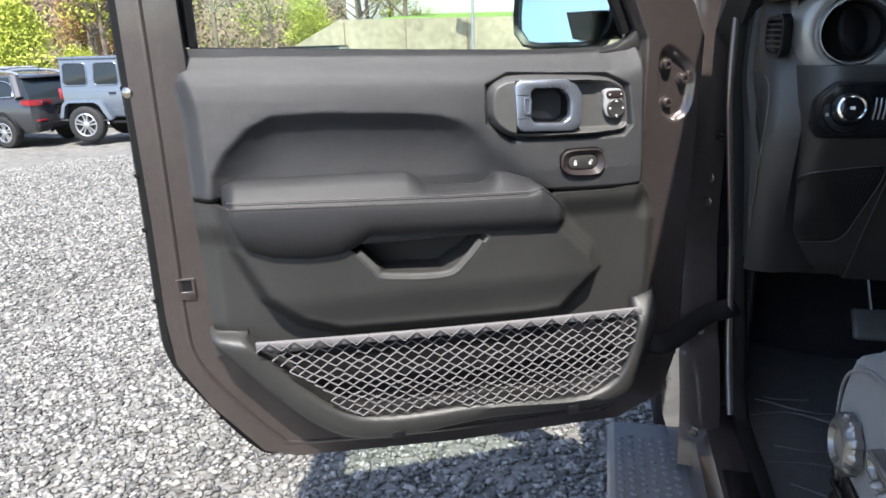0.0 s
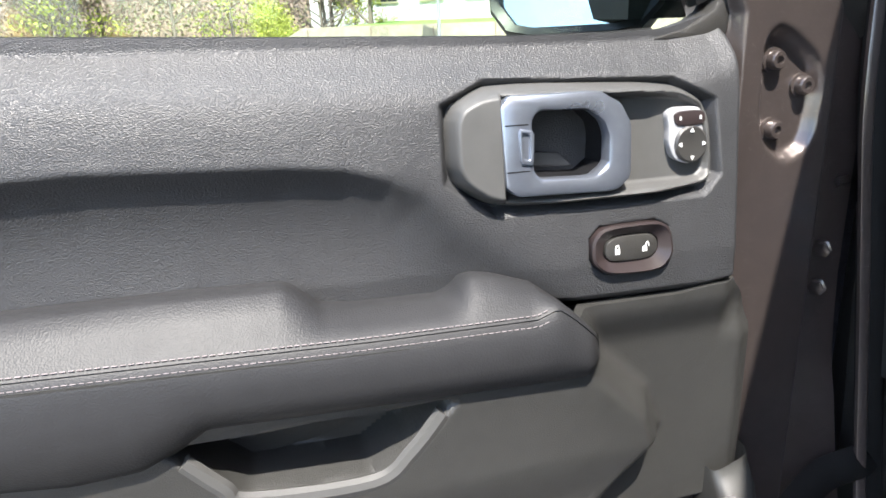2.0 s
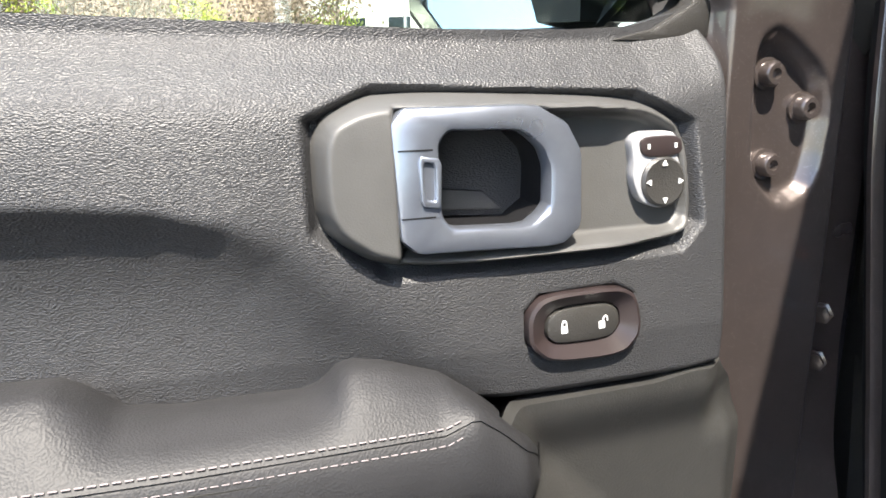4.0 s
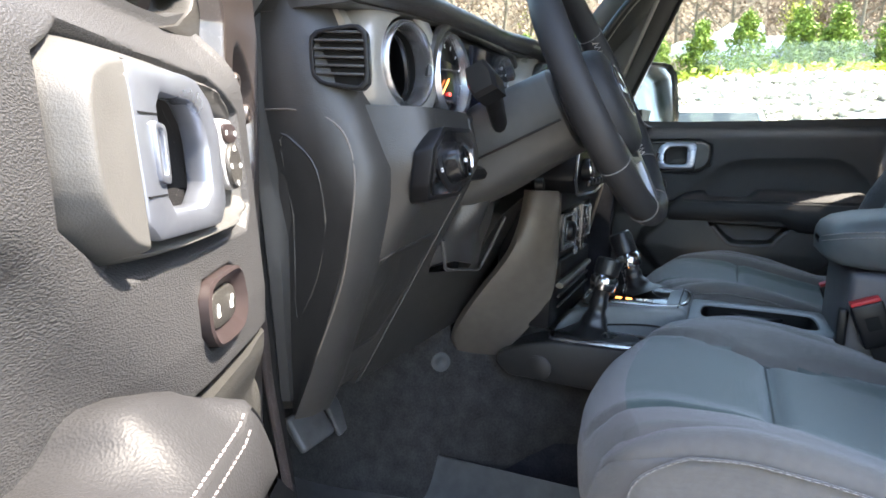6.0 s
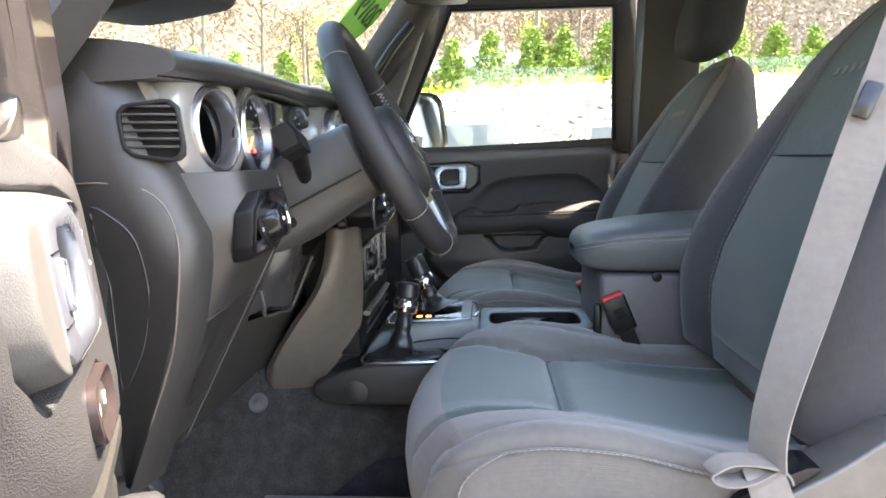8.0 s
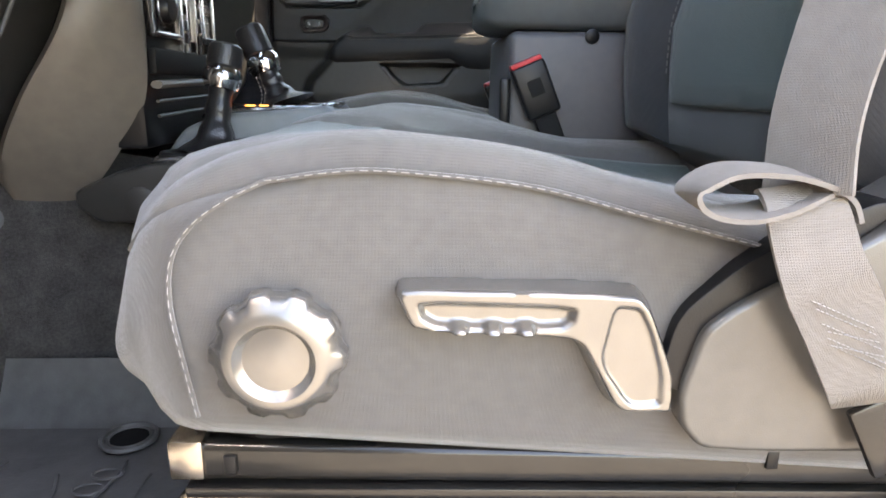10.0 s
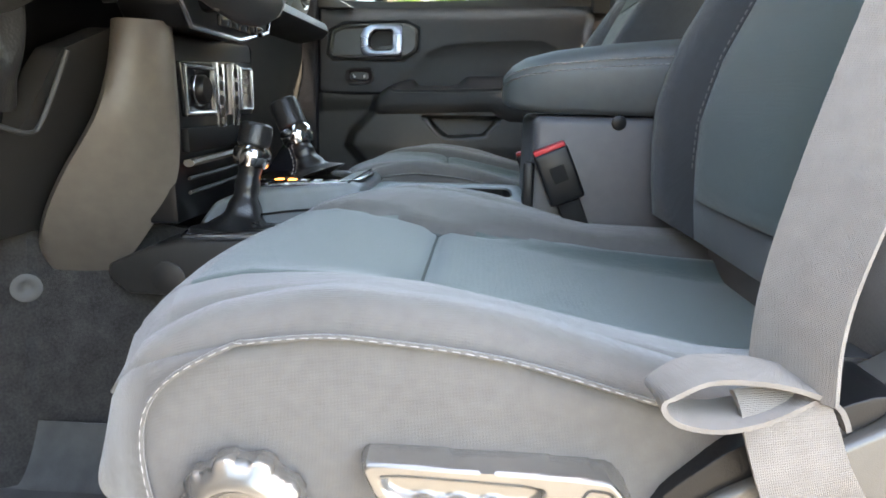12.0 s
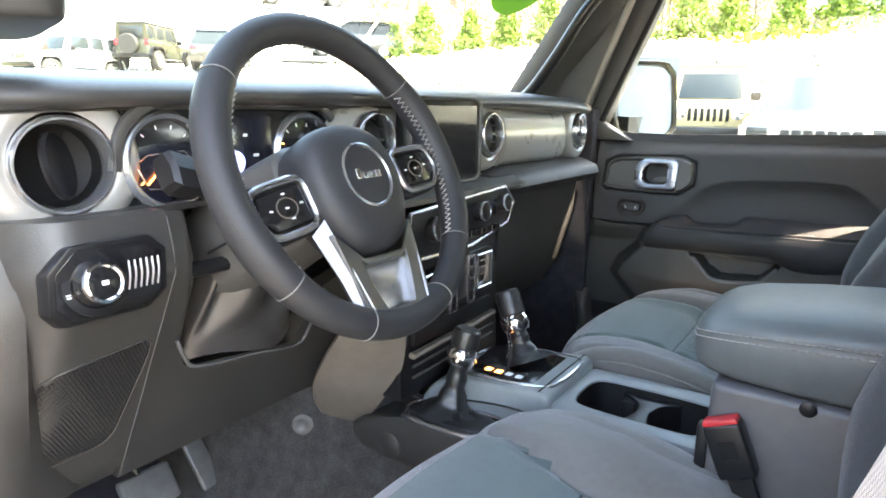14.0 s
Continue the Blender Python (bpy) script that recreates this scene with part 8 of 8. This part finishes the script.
def offroader(m, color, label, group="parked off-roaders"):
    """Boxy four-door off-roader, nose along +x."""
    ob = thing("parked_offroader", label, "car", m=m, group=group)
    P = lambda p, q, d: Vector((p, d, q))
    p = paint("paint_" + label.split()[0], color)
    put = lambda n, b, mt, lb="", par=ob: part(n, b, mt, par, lb, local=True)
    put("body", prism([(-1.96, 0.55), (-1.96, 1.20), (0.62, 1.20), (0.70, 1.14), (1.88, 1.08), (1.96, 1.0), (1.96, 0.62), (1.75, 0.55)], -0.74, 0.74, P, 0.05, 3), p)
    put("cabin", loft([[Vector((x, y, z)) for x, y in ((-1.95, -w), (xf, -w), (xf, w), (-1.95, w))] for z, w, xf in ((1.18, 0.72, 0.62), (1.82, 0.63, 0.34), (1.87, 0.60, 0.30))]), p)
    put("roof", box((-1.98, -0.65, 1.835), (0.34, 0.65, 1.905), 0.03), DARK_PLASTIC if color[0] < 0.1 else p)
    for s in (-1, 1):
        for x0, x1 in ((-0.50, 0.42), (-1.18, -0.60), (-1.90, -1.33)):
            slope = lambda a, b, d, s=s: Vector((a, s * (0.714 - 0.141 * (b - 1.16)) + s * d, b))
            pane = round_off([(x0, 1.275), (x1, 1.275), (x1 - (0.20 if x1 > 0.3 else 0.02), 1.765), (x0 + 0.02, 1.765)], 0.10, 2)
            put("side_window", prism(pane, 0, 0.012, slope, 0.002), GLASS_FAR)
            put("window_surround", tube([slope(a, b, 0.012) for a, b in pane], 0.014, 6, closed=True), p)
        for x in (-1.42, 1.30):
            wheel_at(ob, x, s * 0.80, 0.41, s)
            arch = round_off([(x - 0.62, 0.52), (x - 0.50, 0.90), (x - 0.36, 0.985), (x + 0.30, 0.985), (x + 0.44, 0.90), (x + 0.66, 0.50)], 0.10, 2)
            gap = round_off([(x - 0.52, 0.52), (x - 0.43, 0.84), (x - 0.32, 0.905), (x + 0.26, 0.905), (x + 0.36, 0.84), (x + 0.54, 0.50)], 0.10, 2)
            band = loft([[Vector((a[0], s * 0.73, a[1])), Vector((a[0], s * 0.87, a[1] - 0.015)), Vector((b[0], s * 0.885, b[1])), Vector((b[0], s * 0.73, b[1]))] for a, b in zip(arch, gap)])
            put("fender_flare", band, DARK_PLASTIC if color[0] < 0.12 else p)
            put("wheel_well", prism(gap, 0.742, 0.748, lambda a, b, d, s=s: Vector((a, s * d, b))), RUBBER)
        put("running_board", box((-0.85, s * 0.74 - 0.09, 0.42), (0.75, s * 0.74 + 0.09, 0.48), 0.02), DARK_PLASTIC)
        put("tail_lamp", box((-2.02, s * 0.66 - 0.08, 0.98), (-1.94, s * 0.66 + 0.08, 1.22), 0.015), LAMP_RED)
        put("head_lamp", lathe([(0.11, 0), (0.11, 0.03), (0.05, 0.05)], axis((1.95, s * 0.5, 0.92), (1, 0, 0)), 16), CHROME)
        put("door_mirror", box((0.30, s * 0.86 - 0.10, 1.18), (0.42, s * 0.86 + 0.10, 1.36), 0.03), DARK_PLASTIC)
        for x in (0.50, -0.55):
            put("door_seam", box((x - 0.008, s * 0.742 - 0.004, 0.6), (x + 0.008, s * 0.742 + 0.004, 1.17), 0), RUBBER)
            put("door_handle", box((x - 0.30, s * 0.745 - 0.02, 1.08), (x - 0.14, s * 0.745 + 0.02, 1.12), 0.01), DARK_PLASTIC)
    put("windshield", prism([(-0.60, 0), (0.60, 0), (0.55, 1), (-0.55, 1)], 0, 0.01, lambda a, b, d: Vector((0.62 - 0.24 * b + d, a, 1.22 + 0.50 * b)), 0.002), GLASS_FAR)
    put("rear_window", box((-1.98, -0.5, 1.28), (-1.94, 0.5, 1.74), 0.01), GLASS_FAR)
    for k in range(7):
        put("grille_slot", box((1.95, -0.36 + 0.11 * k, 0.78), (1.975, -0.30 + 0.11 * k, 1.02), 0.01), RUBBER)
    put("front_bumper", box((1.92, -0.80, 0.50), (2.14, 0.80, 0.68), 0.04), DARK_PLASTIC)
    put("rear_bumper", box((-2.14, -0.78, 0.50), (-1.94, 0.78, 0.66), 0.04), DARK_PLASTIC)
    sp = put("spare_wheel", lathe([(0.25, -0.10), (0.38, -0.10), (0.41, -0.07), (0.41, 0.07), (0.38, 0.10), (0.25, 0.10)], axis((-2.12, 0.05, 1.02), (-1, 0, 0)), 24), TYRE)
    part("rim", lathe([(0.26, 0.02), (0.25, 0.10), (0.05, 0.06)], axis((-2.12, 0.05, 1.02), (-1, 0, 0)), 16), ALLOY, sp, local=True)
    return ob


def sedan(m, color, label, tall=1.55, length=4.6, group="parked cars"):
    """Rounded car or wagon, nose along +x."""
    ob = thing("parked_car", label, "car", m=m, group=group)
    p = paint("paint_" + label.split()[0] + "_car", color)
    put = lambda n, b, mt, lb="", par=ob: part(n, b, mt, par, lb, local=True)
    L = length / 2
    put("body", loft([[Vector((x, y * w, z)) for y, z in ((-0.80, zb), (-0.90, zb + 0.12), (-0.91, 0.62), (-0.86, zt - 0.03), (-0.70, zt), (0.70, zt), (0.86, zt - 0.03), (0.91, 0.62), (0.90, zb + 0.12), (0.80, zb))] for x, w, zb, zt in ((-L, 0.82, 0.45, 0.90), (-L + 0.10, 0.95, 0.32, 1.00), (-L * 0.6, 1.0, 0.26, 1.03), (0.4, 1.0, 0.24, 1.00), (L * 0.62, 0.99, 0.26, 0.93), (L - 0.15, 0.93, 0.30, 0.80), (L, 0.80, 0.38, 0.66))]), p, "", )
    put("cabin", loft([[Vector((x, y, z)) for x, y in ((x0, -w), (x1, -w), (x1, w), (x0, w))] for z, w, x0, x1 in ((0.98, 0.80, -L + 0.20, 0.95), (tall - 0.10, 0.62, -L + 0.55, 0.30), (tall, 0.55, -L + 0.75, 0.12))]), GLASS_FAR)
    put("roof", loft([[Vector((x, y, z)) for x, y in ((x0, -w), (x1, -w), (x1, w), (x0, w))] for z, w, x0, x1 in ((tall - 0.09, 0.635, -L + 0.50, 0.27), (tall - 0.01, 0.57, -L + 0.70, 0.15), (tall + 0.01, 0.5, -L + 0.8, 0.05))]), p)
    for s in (-1, 1):
        for x in (-L * 0.60, L * 0.62):
            wheel_at(ob, x, s * 0.80, 0.34, s)
        for x0, z0, x1, z1 in ((0.93, 0.98, 0.28, tall - 0.08), (-0.25, 0.98, -0.30, tall - 0.08), (-L + 0.25, 0.98, -L + 0.56, tall - 0.08)):
            put("pillar", tube([(x0, s * 0.80, z0), (x1, s * 0.63, z1)], 0.035, 6), p)
        put("door_mirror", box((0.62, s * 0.98 - 0.10, 0.98), (0.76, s * 0.98 + 0.10, 1.10), 0.04), p)
        put("head_lamp", box((L - 0.22, s * 0.62 - 0.16, 0.64), (L - 0.02, s * 0.62 + 0.14, 0.76), 0.04), CHROME)
        put("tail_lamp", box((-L - 0.01, s * 0.66 - 0.16, 0.78), (-L + 0.12, s * 0.66 + 0.14, 0.94), 0.03), LAMP_RED)
        put("roof_rail", tube([(-L + 0.7, s * 0.60, tall + 0.03), (0.1, s * 0.60, tall + 0.03)], 0.02, 6), ALLOY)
    put("grille", box((L - 0.06, -0.45, 0.48), (L + 0.015, 0.45, 0.66), 0.02), DARK_PLASTIC)
    put("bumper", box((L - 0.10, -0.75, 0.34), (L + 0.03, 0.75, 0.44), 0.03), DARK_PLASTIC)
    return ob


def suv(m, color, label, group="parked cars"):
    """Tall upright estate with a slotted grille, nose along +x."""
    ob = thing("parked_car", label, "car", m=m, group=group)
    p = paint("paint_tall_car", color)
    put = lambda n, b, mt, lb="", par=ob: part(n, b, mt, par, lb, local=True)
    put("body", loft([[Vector((x, y * w, z)) for y, z in ((-0.82, zb), (-0.93, zb + 0.12), (-0.95, 0.75), (-0.90, zt - 0.06), (-0.74, zt), (0.74, zt), (0.90, zt - 0.06), (0.95, 0.75), (0.93, zb + 0.12), (0.82, zb))] for x, w, zb, zt in ((-2.35, 0.88, 0.42, 1.05), (-2.25, 0.97, 0.34, 1.16), (-1.2, 1.0, 0.28, 1.20), (0.7, 1.0, 0.28, 1.19), (1.7, 0.99, 0.30, 1.15), (2.12, 0.96, 0.34, 1.10), (2.26, 0.90, 0.40, 1.02))]), p, "")
    put("cabin", loft([[Vector((x, y, z)) for x, y in ((x0, -w), (x1, -w), (x1, w), (x0, w))] for z, w, x0, x1 in ((1.16, 0.86, -2.25, 0.98), (1.66, 0.72, -2.05, 0.34), (1.76, 0.66, -1.95, 0.15))]), GLASS_FAR)
    put("roof", loft([[Vector((x, y, z)) for x, y in ((x0, -w), (x1, -w), (x1, w), (x0, w))] for z, w, x0, x1 in ((1.67, 0.735, -2.10, 0.33), (1.76, 0.68, -2.0, 0.18), (1.79, 0.60, -1.9, 0.08))]), p)
    for s in (-1, 1):
        for x in (-1.42, 1.42):
            wheel_at(ob, x, s * 0.84, 0.38, s)
        for x0, x1 in ((0.96, 0.32), (-0.28, -0.32), (-1.30, -1.30), (-2.20, -2.04)):
            put("pillar", tube([(x0, s * 0.86, 1.16), (x1, s * 0.735, 1.68)], 0.04, 6), p)
        put("door_mirror", box((0.62, s * 1.02 - 0.11, 1.15), (0.78, s * 1.02 + 0.11, 1.31), 0.05), p)
        lamp = put("head_lamp", box((2.05, s * 0.68 - 0.22, 0.86), (2.30, s * 0.68 + 0.15, 1.01), 0.04), CHROME)
        part("lens", box((2.25, s * 0.66 - 0.15, 0.88), (2.312, s * 0.66 + 0.10, 0.99), 0.02), GLASS_FAR, lamp, local=True)
        put("tail_lamp", box((-2.37, s * 0.74 - 0.10, 0.92), (-2.25, s * 0.74 + 0.12, 1.12), 0.03), LAMP_RED)
        put("roof_rail", tube([(-1.9, s * 0.66, 1.83), (0.0, s * 0.66, 1.83)], 0.02, 6), ALLOY)
    put("grille_bar", box((2.20, -0.46, 0.99), (2.320, 0.46, 1.02), 0.01), CHROME)
    for k in range(7):
        put("grille_slot", box((2.20, -0.43 + 0.125 * k, 0.80), (2.312, -0.33 + 0.125 * k, 0.96), 0.015), DARK_PLASTIC)
    put("bumper", box((2.14, -0.80, 0.40), (2.32, 0.80, 0.58), 0.05), DARK_PLASTIC)
    return ob


def crossover(m, color, label, group="parked cars"):
    """Rounded estate with dark lower cladding, a raked tailgate and arched roof rails, nose along +x."""
    ob = thing("parked_car", label, "car", m=m, group=group)
    p = paint("paint_crossover", color)
    put = lambda n, b, mt, lb="", par=ob: part(n, b, mt, par, lb, local=True)
    ribs = ((-2.30, 0.84, 0.42, 0.98), (-2.22, 0.95, 0.36, 1.10), (-1.9, 1.0, 0.34, 1.16), (-1.2, 1.01, 0.30, 1.15), (0.4, 1.0, 0.30, 1.10), (1.4, 0.99, 0.32, 1.03), (2.0, 0.94, 0.36, 0.92), (2.22, 0.82, 0.42, 0.76))
    put("body", loft([[Vector((x, y * w, z)) for y, z in ((-0.78, zb), (-0.87, zb + 0.10), (-0.90, 0.72), (-0.88, zt - 0.14), (-0.84, zt - 0.04), (-0.70, zt), (0.70, zt), (0.84, zt - 0.04), (0.88, zt - 0.14), (0.90, 0.72), (0.87, zb + 0.10), (0.78, zb))] for x, w, zb, zt in ribs]), p)
    put("cabin", loft([[Vector((x, y, z)) for x, y in ((x0, -w), (x0 + 0.12, -w - 0.03), (x1, -w - 0.03), (x1, w + 0.03), (x0 + 0.12, w + 0.03), (x0, w))] for z, w, x0, x1 in ((1.10, 0.78, -2.20, 0.98), (1.40, 0.70, -2.02, 0.52), (1.60, 0.62, -1.86, 0.24))]), GLASS_FAR)
    put("roof", loft([[Vector((x, y, z)) for x, y in ((x0, -w * 0.8), (x0 + 0.10, -w), (x1, -w), (x1 + 0.06, 0), (x1, w), (x0 + 0.10, w), (x0, w * 0.8))] for z, w, x0, x1 in ((1.575, 0.665, -2.02, 0.28), (1.62, 0.655, -2.00, 0.20), (1.665, 0.56, -1.85, 0.06), (1.68, 0.40, -1.7, -0.1))]), p)
    put("plate_panel", box((-2.345, -0.20, 0.78), (-2.30, 0.20, 0.92), 0.02), DARK_PLASTIC, "dark number plate recess")
    put("antenna", tube([(-1.70, 0, 1.66), (-1.82, 0, 1.86)], 0.008, 6), RUBBER)
    put("rear_cladding", box((-2.36, -0.80, 0.38), (-2.18, 0.80, 0.58), 0.05), DARK_PLASTIC, "black lower bumper")
    put("gate_trim", box((-2.325, -0.30, 0.955), (-2.28, 0.30, 0.975), 0.006), CHROME)
    for s in (-1, 1):
        for x in (-1.38, 1.40):
            wheel_at(ob, x, s * 0.82, 0.36, s)
            arch = [Vector((x + 0.43 * math.cos(a), s * 0.895, 0.37 + 0.43 * math.sin(a))) for a in steps(-0.1, math.pi + 0.1, 14)]
            put("arch_trim", tube(arch, 0.038, 6, flat=1.3, up=(0, 1, 0)), DARK_PLASTIC, "black wheel arch trim")
            put("wheel_well", prism([(x + 0.41 * math.cos(a), 0.37 + 0.41 * math.sin(a)) for a in steps(-0.1, math.pi + 0.1, 14)], 0.890, 0.902, lambda a, b, d, s=s: Vector((a, s * d, b))), RUBBER)
        put("side_cladding", box((-0.95, s * 0.885 - 0.03, 0.32), (0.98, s * 0.885 + 0.03, 0.48), 0.02), DARK_PLASTIC)
        for x0, z0, x1, z1, r in ((0.96, 1.10, 0.26, 1.60, 0.035), (-0.25, 1.12, -0.30, 1.60, 0.03), (-1.95, 1.12, -1.72, 1.60, 0.12)):
            put("pillar", tube([(x0, s * 0.80, z0), (x1, s * 0.645, z1)], r, 8), p)
        rim = [Vector((x, s * y, z)) for x, y, z in ((0.80, 0.825, 1.13), (-1.45, 0.822, 1.15), (-1.72, 0.79, 1.24), (-1.45, 0.705, 1.50), (0.20, 0.690, 1.55))]
        put("window_trim", tube(curve(rim, 5), 0.012, 6), CHROME, "bright window moulding")
        lamp = put("tail_lamp", loft([[Vector((x, s * y, z)) for z in (z0, z1)] + [Vector((x + 0.09, s * y * 0.97, z)) for z in (z1, z0)] for x, y, z0, z1 in ((-2.10, 0.90, 0.99, 1.09), (-2.24, 0.86, 0.97, 1.10), (-2.32, 0.72, 0.97, 1.09), (-2.335, 0.36, 0.99, 1.08))]), LAMP_RED, "red tail lamp wrapped round the corner")
        part("clear_lens", box((-2.345, min(s * 0.42, s * 0.62), 1.005), (-2.28, max(s * 0.42, s * 0.62), 1.05), 0.01), CHROME, lamp, local=True)
        put("reflector", box((-2.335, s * 0.66 - 0.12, 0.615), (-2.27, s * 0.66 + 0.12, 0.655), 0.01), LAMP_RED)
        put("exhaust_tip", lathe([(0.045, -0.1), (0.05, 0.06), (0.038, 0.06), (0.036, -0.08)], axis((-2.36, s * 0.55, 0.40), (-1, 0, 0)), 14), CHROME)
        put("head_lamp", box((2.0, s * 0.66 - 0.14, 0.80), (2.16, s * 0.66 + 0.14, 0.86), 0.03), CHROME)
        put("door_mirror", box((0.62, s * 1.0 - 0.10, 1.06), (0.76, s * 1.0 + 0.10, 1.20), 0.04), p)
        bow = [Vector((x, s * 0.585, z)) for x, z in ((-1.78, 1.63), (-1.55, 1.705), (-0.8, 1.735), (-0.1, 1.70), (0.08, 1.64))]
        put("roof_rail", tube(curve(bow, 4), 0.024, 8), ALLOY, "bright arched roof rail")
    return ob


def pickup(m, color, label, group="parked cars"):
    """Crew-cab pickup, nose along +x."""
    ob = thing("parked_pickup", label, "pickup", m=m, group=group)
    p = paint("paint_pickup", color)
    put = lambda n, b, mt, lb="", par=ob: part(n, b, mt, par, lb, local=True)
    P = lambda a, b, d: Vector((a, d, b))
    put("body", prism(round_off([(-2.9, 0.55), (-2.9, 1.22), (1.35, 1.22), (2.6, 1.12), (2.85, 0.98), (2.85, 0.50), (2.2, 0.45), (-2.3, 0.45)], 0.12, 2), -0.95, 0.95, P, 0.06, 3), p)
    put("bed_floor", box((-2.8, -0.80, 1.19), (-0.95, 0.80, 1.235), 0.01), DARK_PLASTIC)
    put("cabin", loft([[Vector((x, y, z)) for x, y in ((x0, -w), (x1, -w), (x1, w), (x0, w))] for z, w, x0, x1 in ((1.18, 0.90, -0.95, 1.40), (1.72, 0.76, -0.85, 0.72), (1.86, 0.70, -0.75, 0.50))]), p)
    for s in (-1, 1):
        for x0, x1, sl in ((0.22, 1.16, 0.46), (-0.72, 0.12, 0.02)):
            put("side_window", prism([(x0, 1.26), (x1, 1.26), (x1 - sl, 1.68), (x0 + 0.03, 1.68)], 0, 0.014, lambda a, b, d, s=s: Vector((a, s * (0.885 - 0.26 * (b - 1.18)) + s * d, b)), 0.002), GLASS_FAR)
        for x in (-1.85, 1.85):
            wheel_at(ob, x, s * 0.86, 0.40, s)
        put("tail_lamp", box((-2.93, s * 0.86 - 0.08, 0.80), (-2.80, s * 0.86 + 0.11, 1.20), 0.02), LAMP_RED)
        put("head_lamp", box((2.65, s * 0.78 - 0.16, 0.82), (2.88, s * 0.78 + 0.15, 1.0), 0.04), CHROME)
        put("door_mirror", box((0.98, s * 1.08 - 0.10, 1.22), (1.12, s * 1.08 + 0.10, 1.44), 0.04), p)
    put("windshield", prism([(-0.74, 0), (0.74, 0), (0.64, 1), (-0.64, 1)], 0, 0.012, lambda a, b, d: Vector((1.37 - 0.60 * b + d, a, 1.22 + 0.46 * b)), 0.002), GLASS_FAR)
    put("rear_bumper", box((-3.05, -0.88, 0.50), (-2.86, 0.88, 0.66), 0.04), CHROME)
    put("front_bumper", box((2.78, -0.92, 0.42), (3.0, 0.92, 0.62), 0.05), CHROME)
    return ob


def parked(fn, x, y, yaw, *a, dz=0.0, **k):
    return fn(pose(x, y, ground_z(x, y) + dz, 0, 0, yaw), *a, **k)


parked(offroader, -11.14, 13.63, 11, (0.125, 0.15, 0.185), "silver-blue boxy off-roader on the gravel")
parked(crossover, -15.67, 13.17, 176, (0.045, 0.046, 0.052), "charcoal estate car parked beside the off-roader")
parked(offroader, -10.6, 23.2, 5, (0.03, 0.045, 0.035), "dark green off-roader below the wall", dz=0.05)
parked(sedan, -13.6, 17.2, 20, (0.75, 0.75, 0.75), "white estate car in the row below the woods", 1.72, 4.7)
parked(sedan, -17.5, 16.0, 10, (0.05, 0.06, 0.07), "dark estate car in the row below the woods", 1.70, 4.7)
parked(sedan, -12.5, 50.0, 0, (0.06, 0.06, 0.06), "black car on the terrace by the building", 1.6, dz=3.3)
# White paint of both tall cars lowered to 0.5 for their shaded fronts.
parked(suv, 10.25, 1.0, 182, (0.50, 0.515, 0.53), "white estate car facing the passenger side", dz=0.13)
parked(suv, 10.6, -1.9, 178, (0.50, 0.515, 0.53), "white tall hatchback facing the passenger side", dz=0.05)
parked(sedan, 16.5, 5.4, 190, (0.70, 0.70, 0.70), "white saloon behind the tan off-roader", 1.6)
parked(offroader, 13.9, 3.45, 192, (0.33, 0.28, 0.16), "tan boxy off-roader facing the passenger side")
parked(offroader, 16.6, 27.2, 28, (0.06, 0.065, 0.045), "olive off-roader with spare wheel on the upper lot")
parked(offroader, 12.9, 27.6, 190, (0.55, 0.55, 0.54), "pale off-roader on the upper lot")
parked(pickup, 31.5, 0.6, 90, (0.72, 0.72, 0.72), "white crew-cab pickup behind the hedge")
parked(sedan, 18.0, 24.6, 40, (0.05, 0.05, 0.05), "black car on the upper lot", 1.65)
carr = thing("car_carrier", "white steel car carrier trailer frame", "trailer", (22.5, 19.0, 3.6))
for dy in (0, 2.3):
    for a, b in (((20.2, 0, 3.8), (26.6, -5.2, 3.9)), ((20.2, 0, 5.9), (26.6, -5.2, 6.0)), ((20.2, 0, 3.2), (21.4, -1, 5.9)), ((22.8, -2.1, 3.4), (21.4, -1, 5.9)), ((22.8, -2.1, 3.4), (24.2, -3.2, 6.0)), ((26.6, -5.2, 3.4), (26.6, -5.2, 6.0)), ((20.2, 0, 3.2), (20.2, 0, 5.9))):
        part("frame_bar", tube([(a[0] + 0.7 * dy, 20.0 + a[1] + 0.6 * dy, a[2]), (b[0] + 0.7 * dy, 20.0 + b[1] + 0.6 * dy, b[2])], 0.07, 6), WHITE_WALL, carr)
part("deck", box((-3.6, -1.0, 3.85), (3.6, 1.0, 3.95), 0.01, Matrix.Translation((24.2, 18.1, 0)) @ pose(0, 0, 0, 0, 0, -39)), ALLOY, carr)
part("deck", box((-3.6, -1.0, 5.92), (3.6, 1.0, 6.02), 0.01, Matrix.Translation((24.2, 18.1, 0)) @ pose(0, 0, 0, 0, 0, -39)), ALLOY, carr)
carr.matrix_basis = Matrix.Translation((20.9, 21.5, 3.0))
sedan(Matrix.Translation((22.2, 20.9, 3.36)) @ pose(0, 0, 0, 0, 0, 141), (0.04, 0.045, 0.05), "black car loaded on the carrier trailer", 1.6, 4.4)
sedan(Matrix.Translation((20.6, 22.3, 5.42)) @ pose(0, 0, 0, 0, 0, 141), (0.05, 0.045, 0.04), "dark brown car on the carrier's upper deck", 1.6, 4.4)
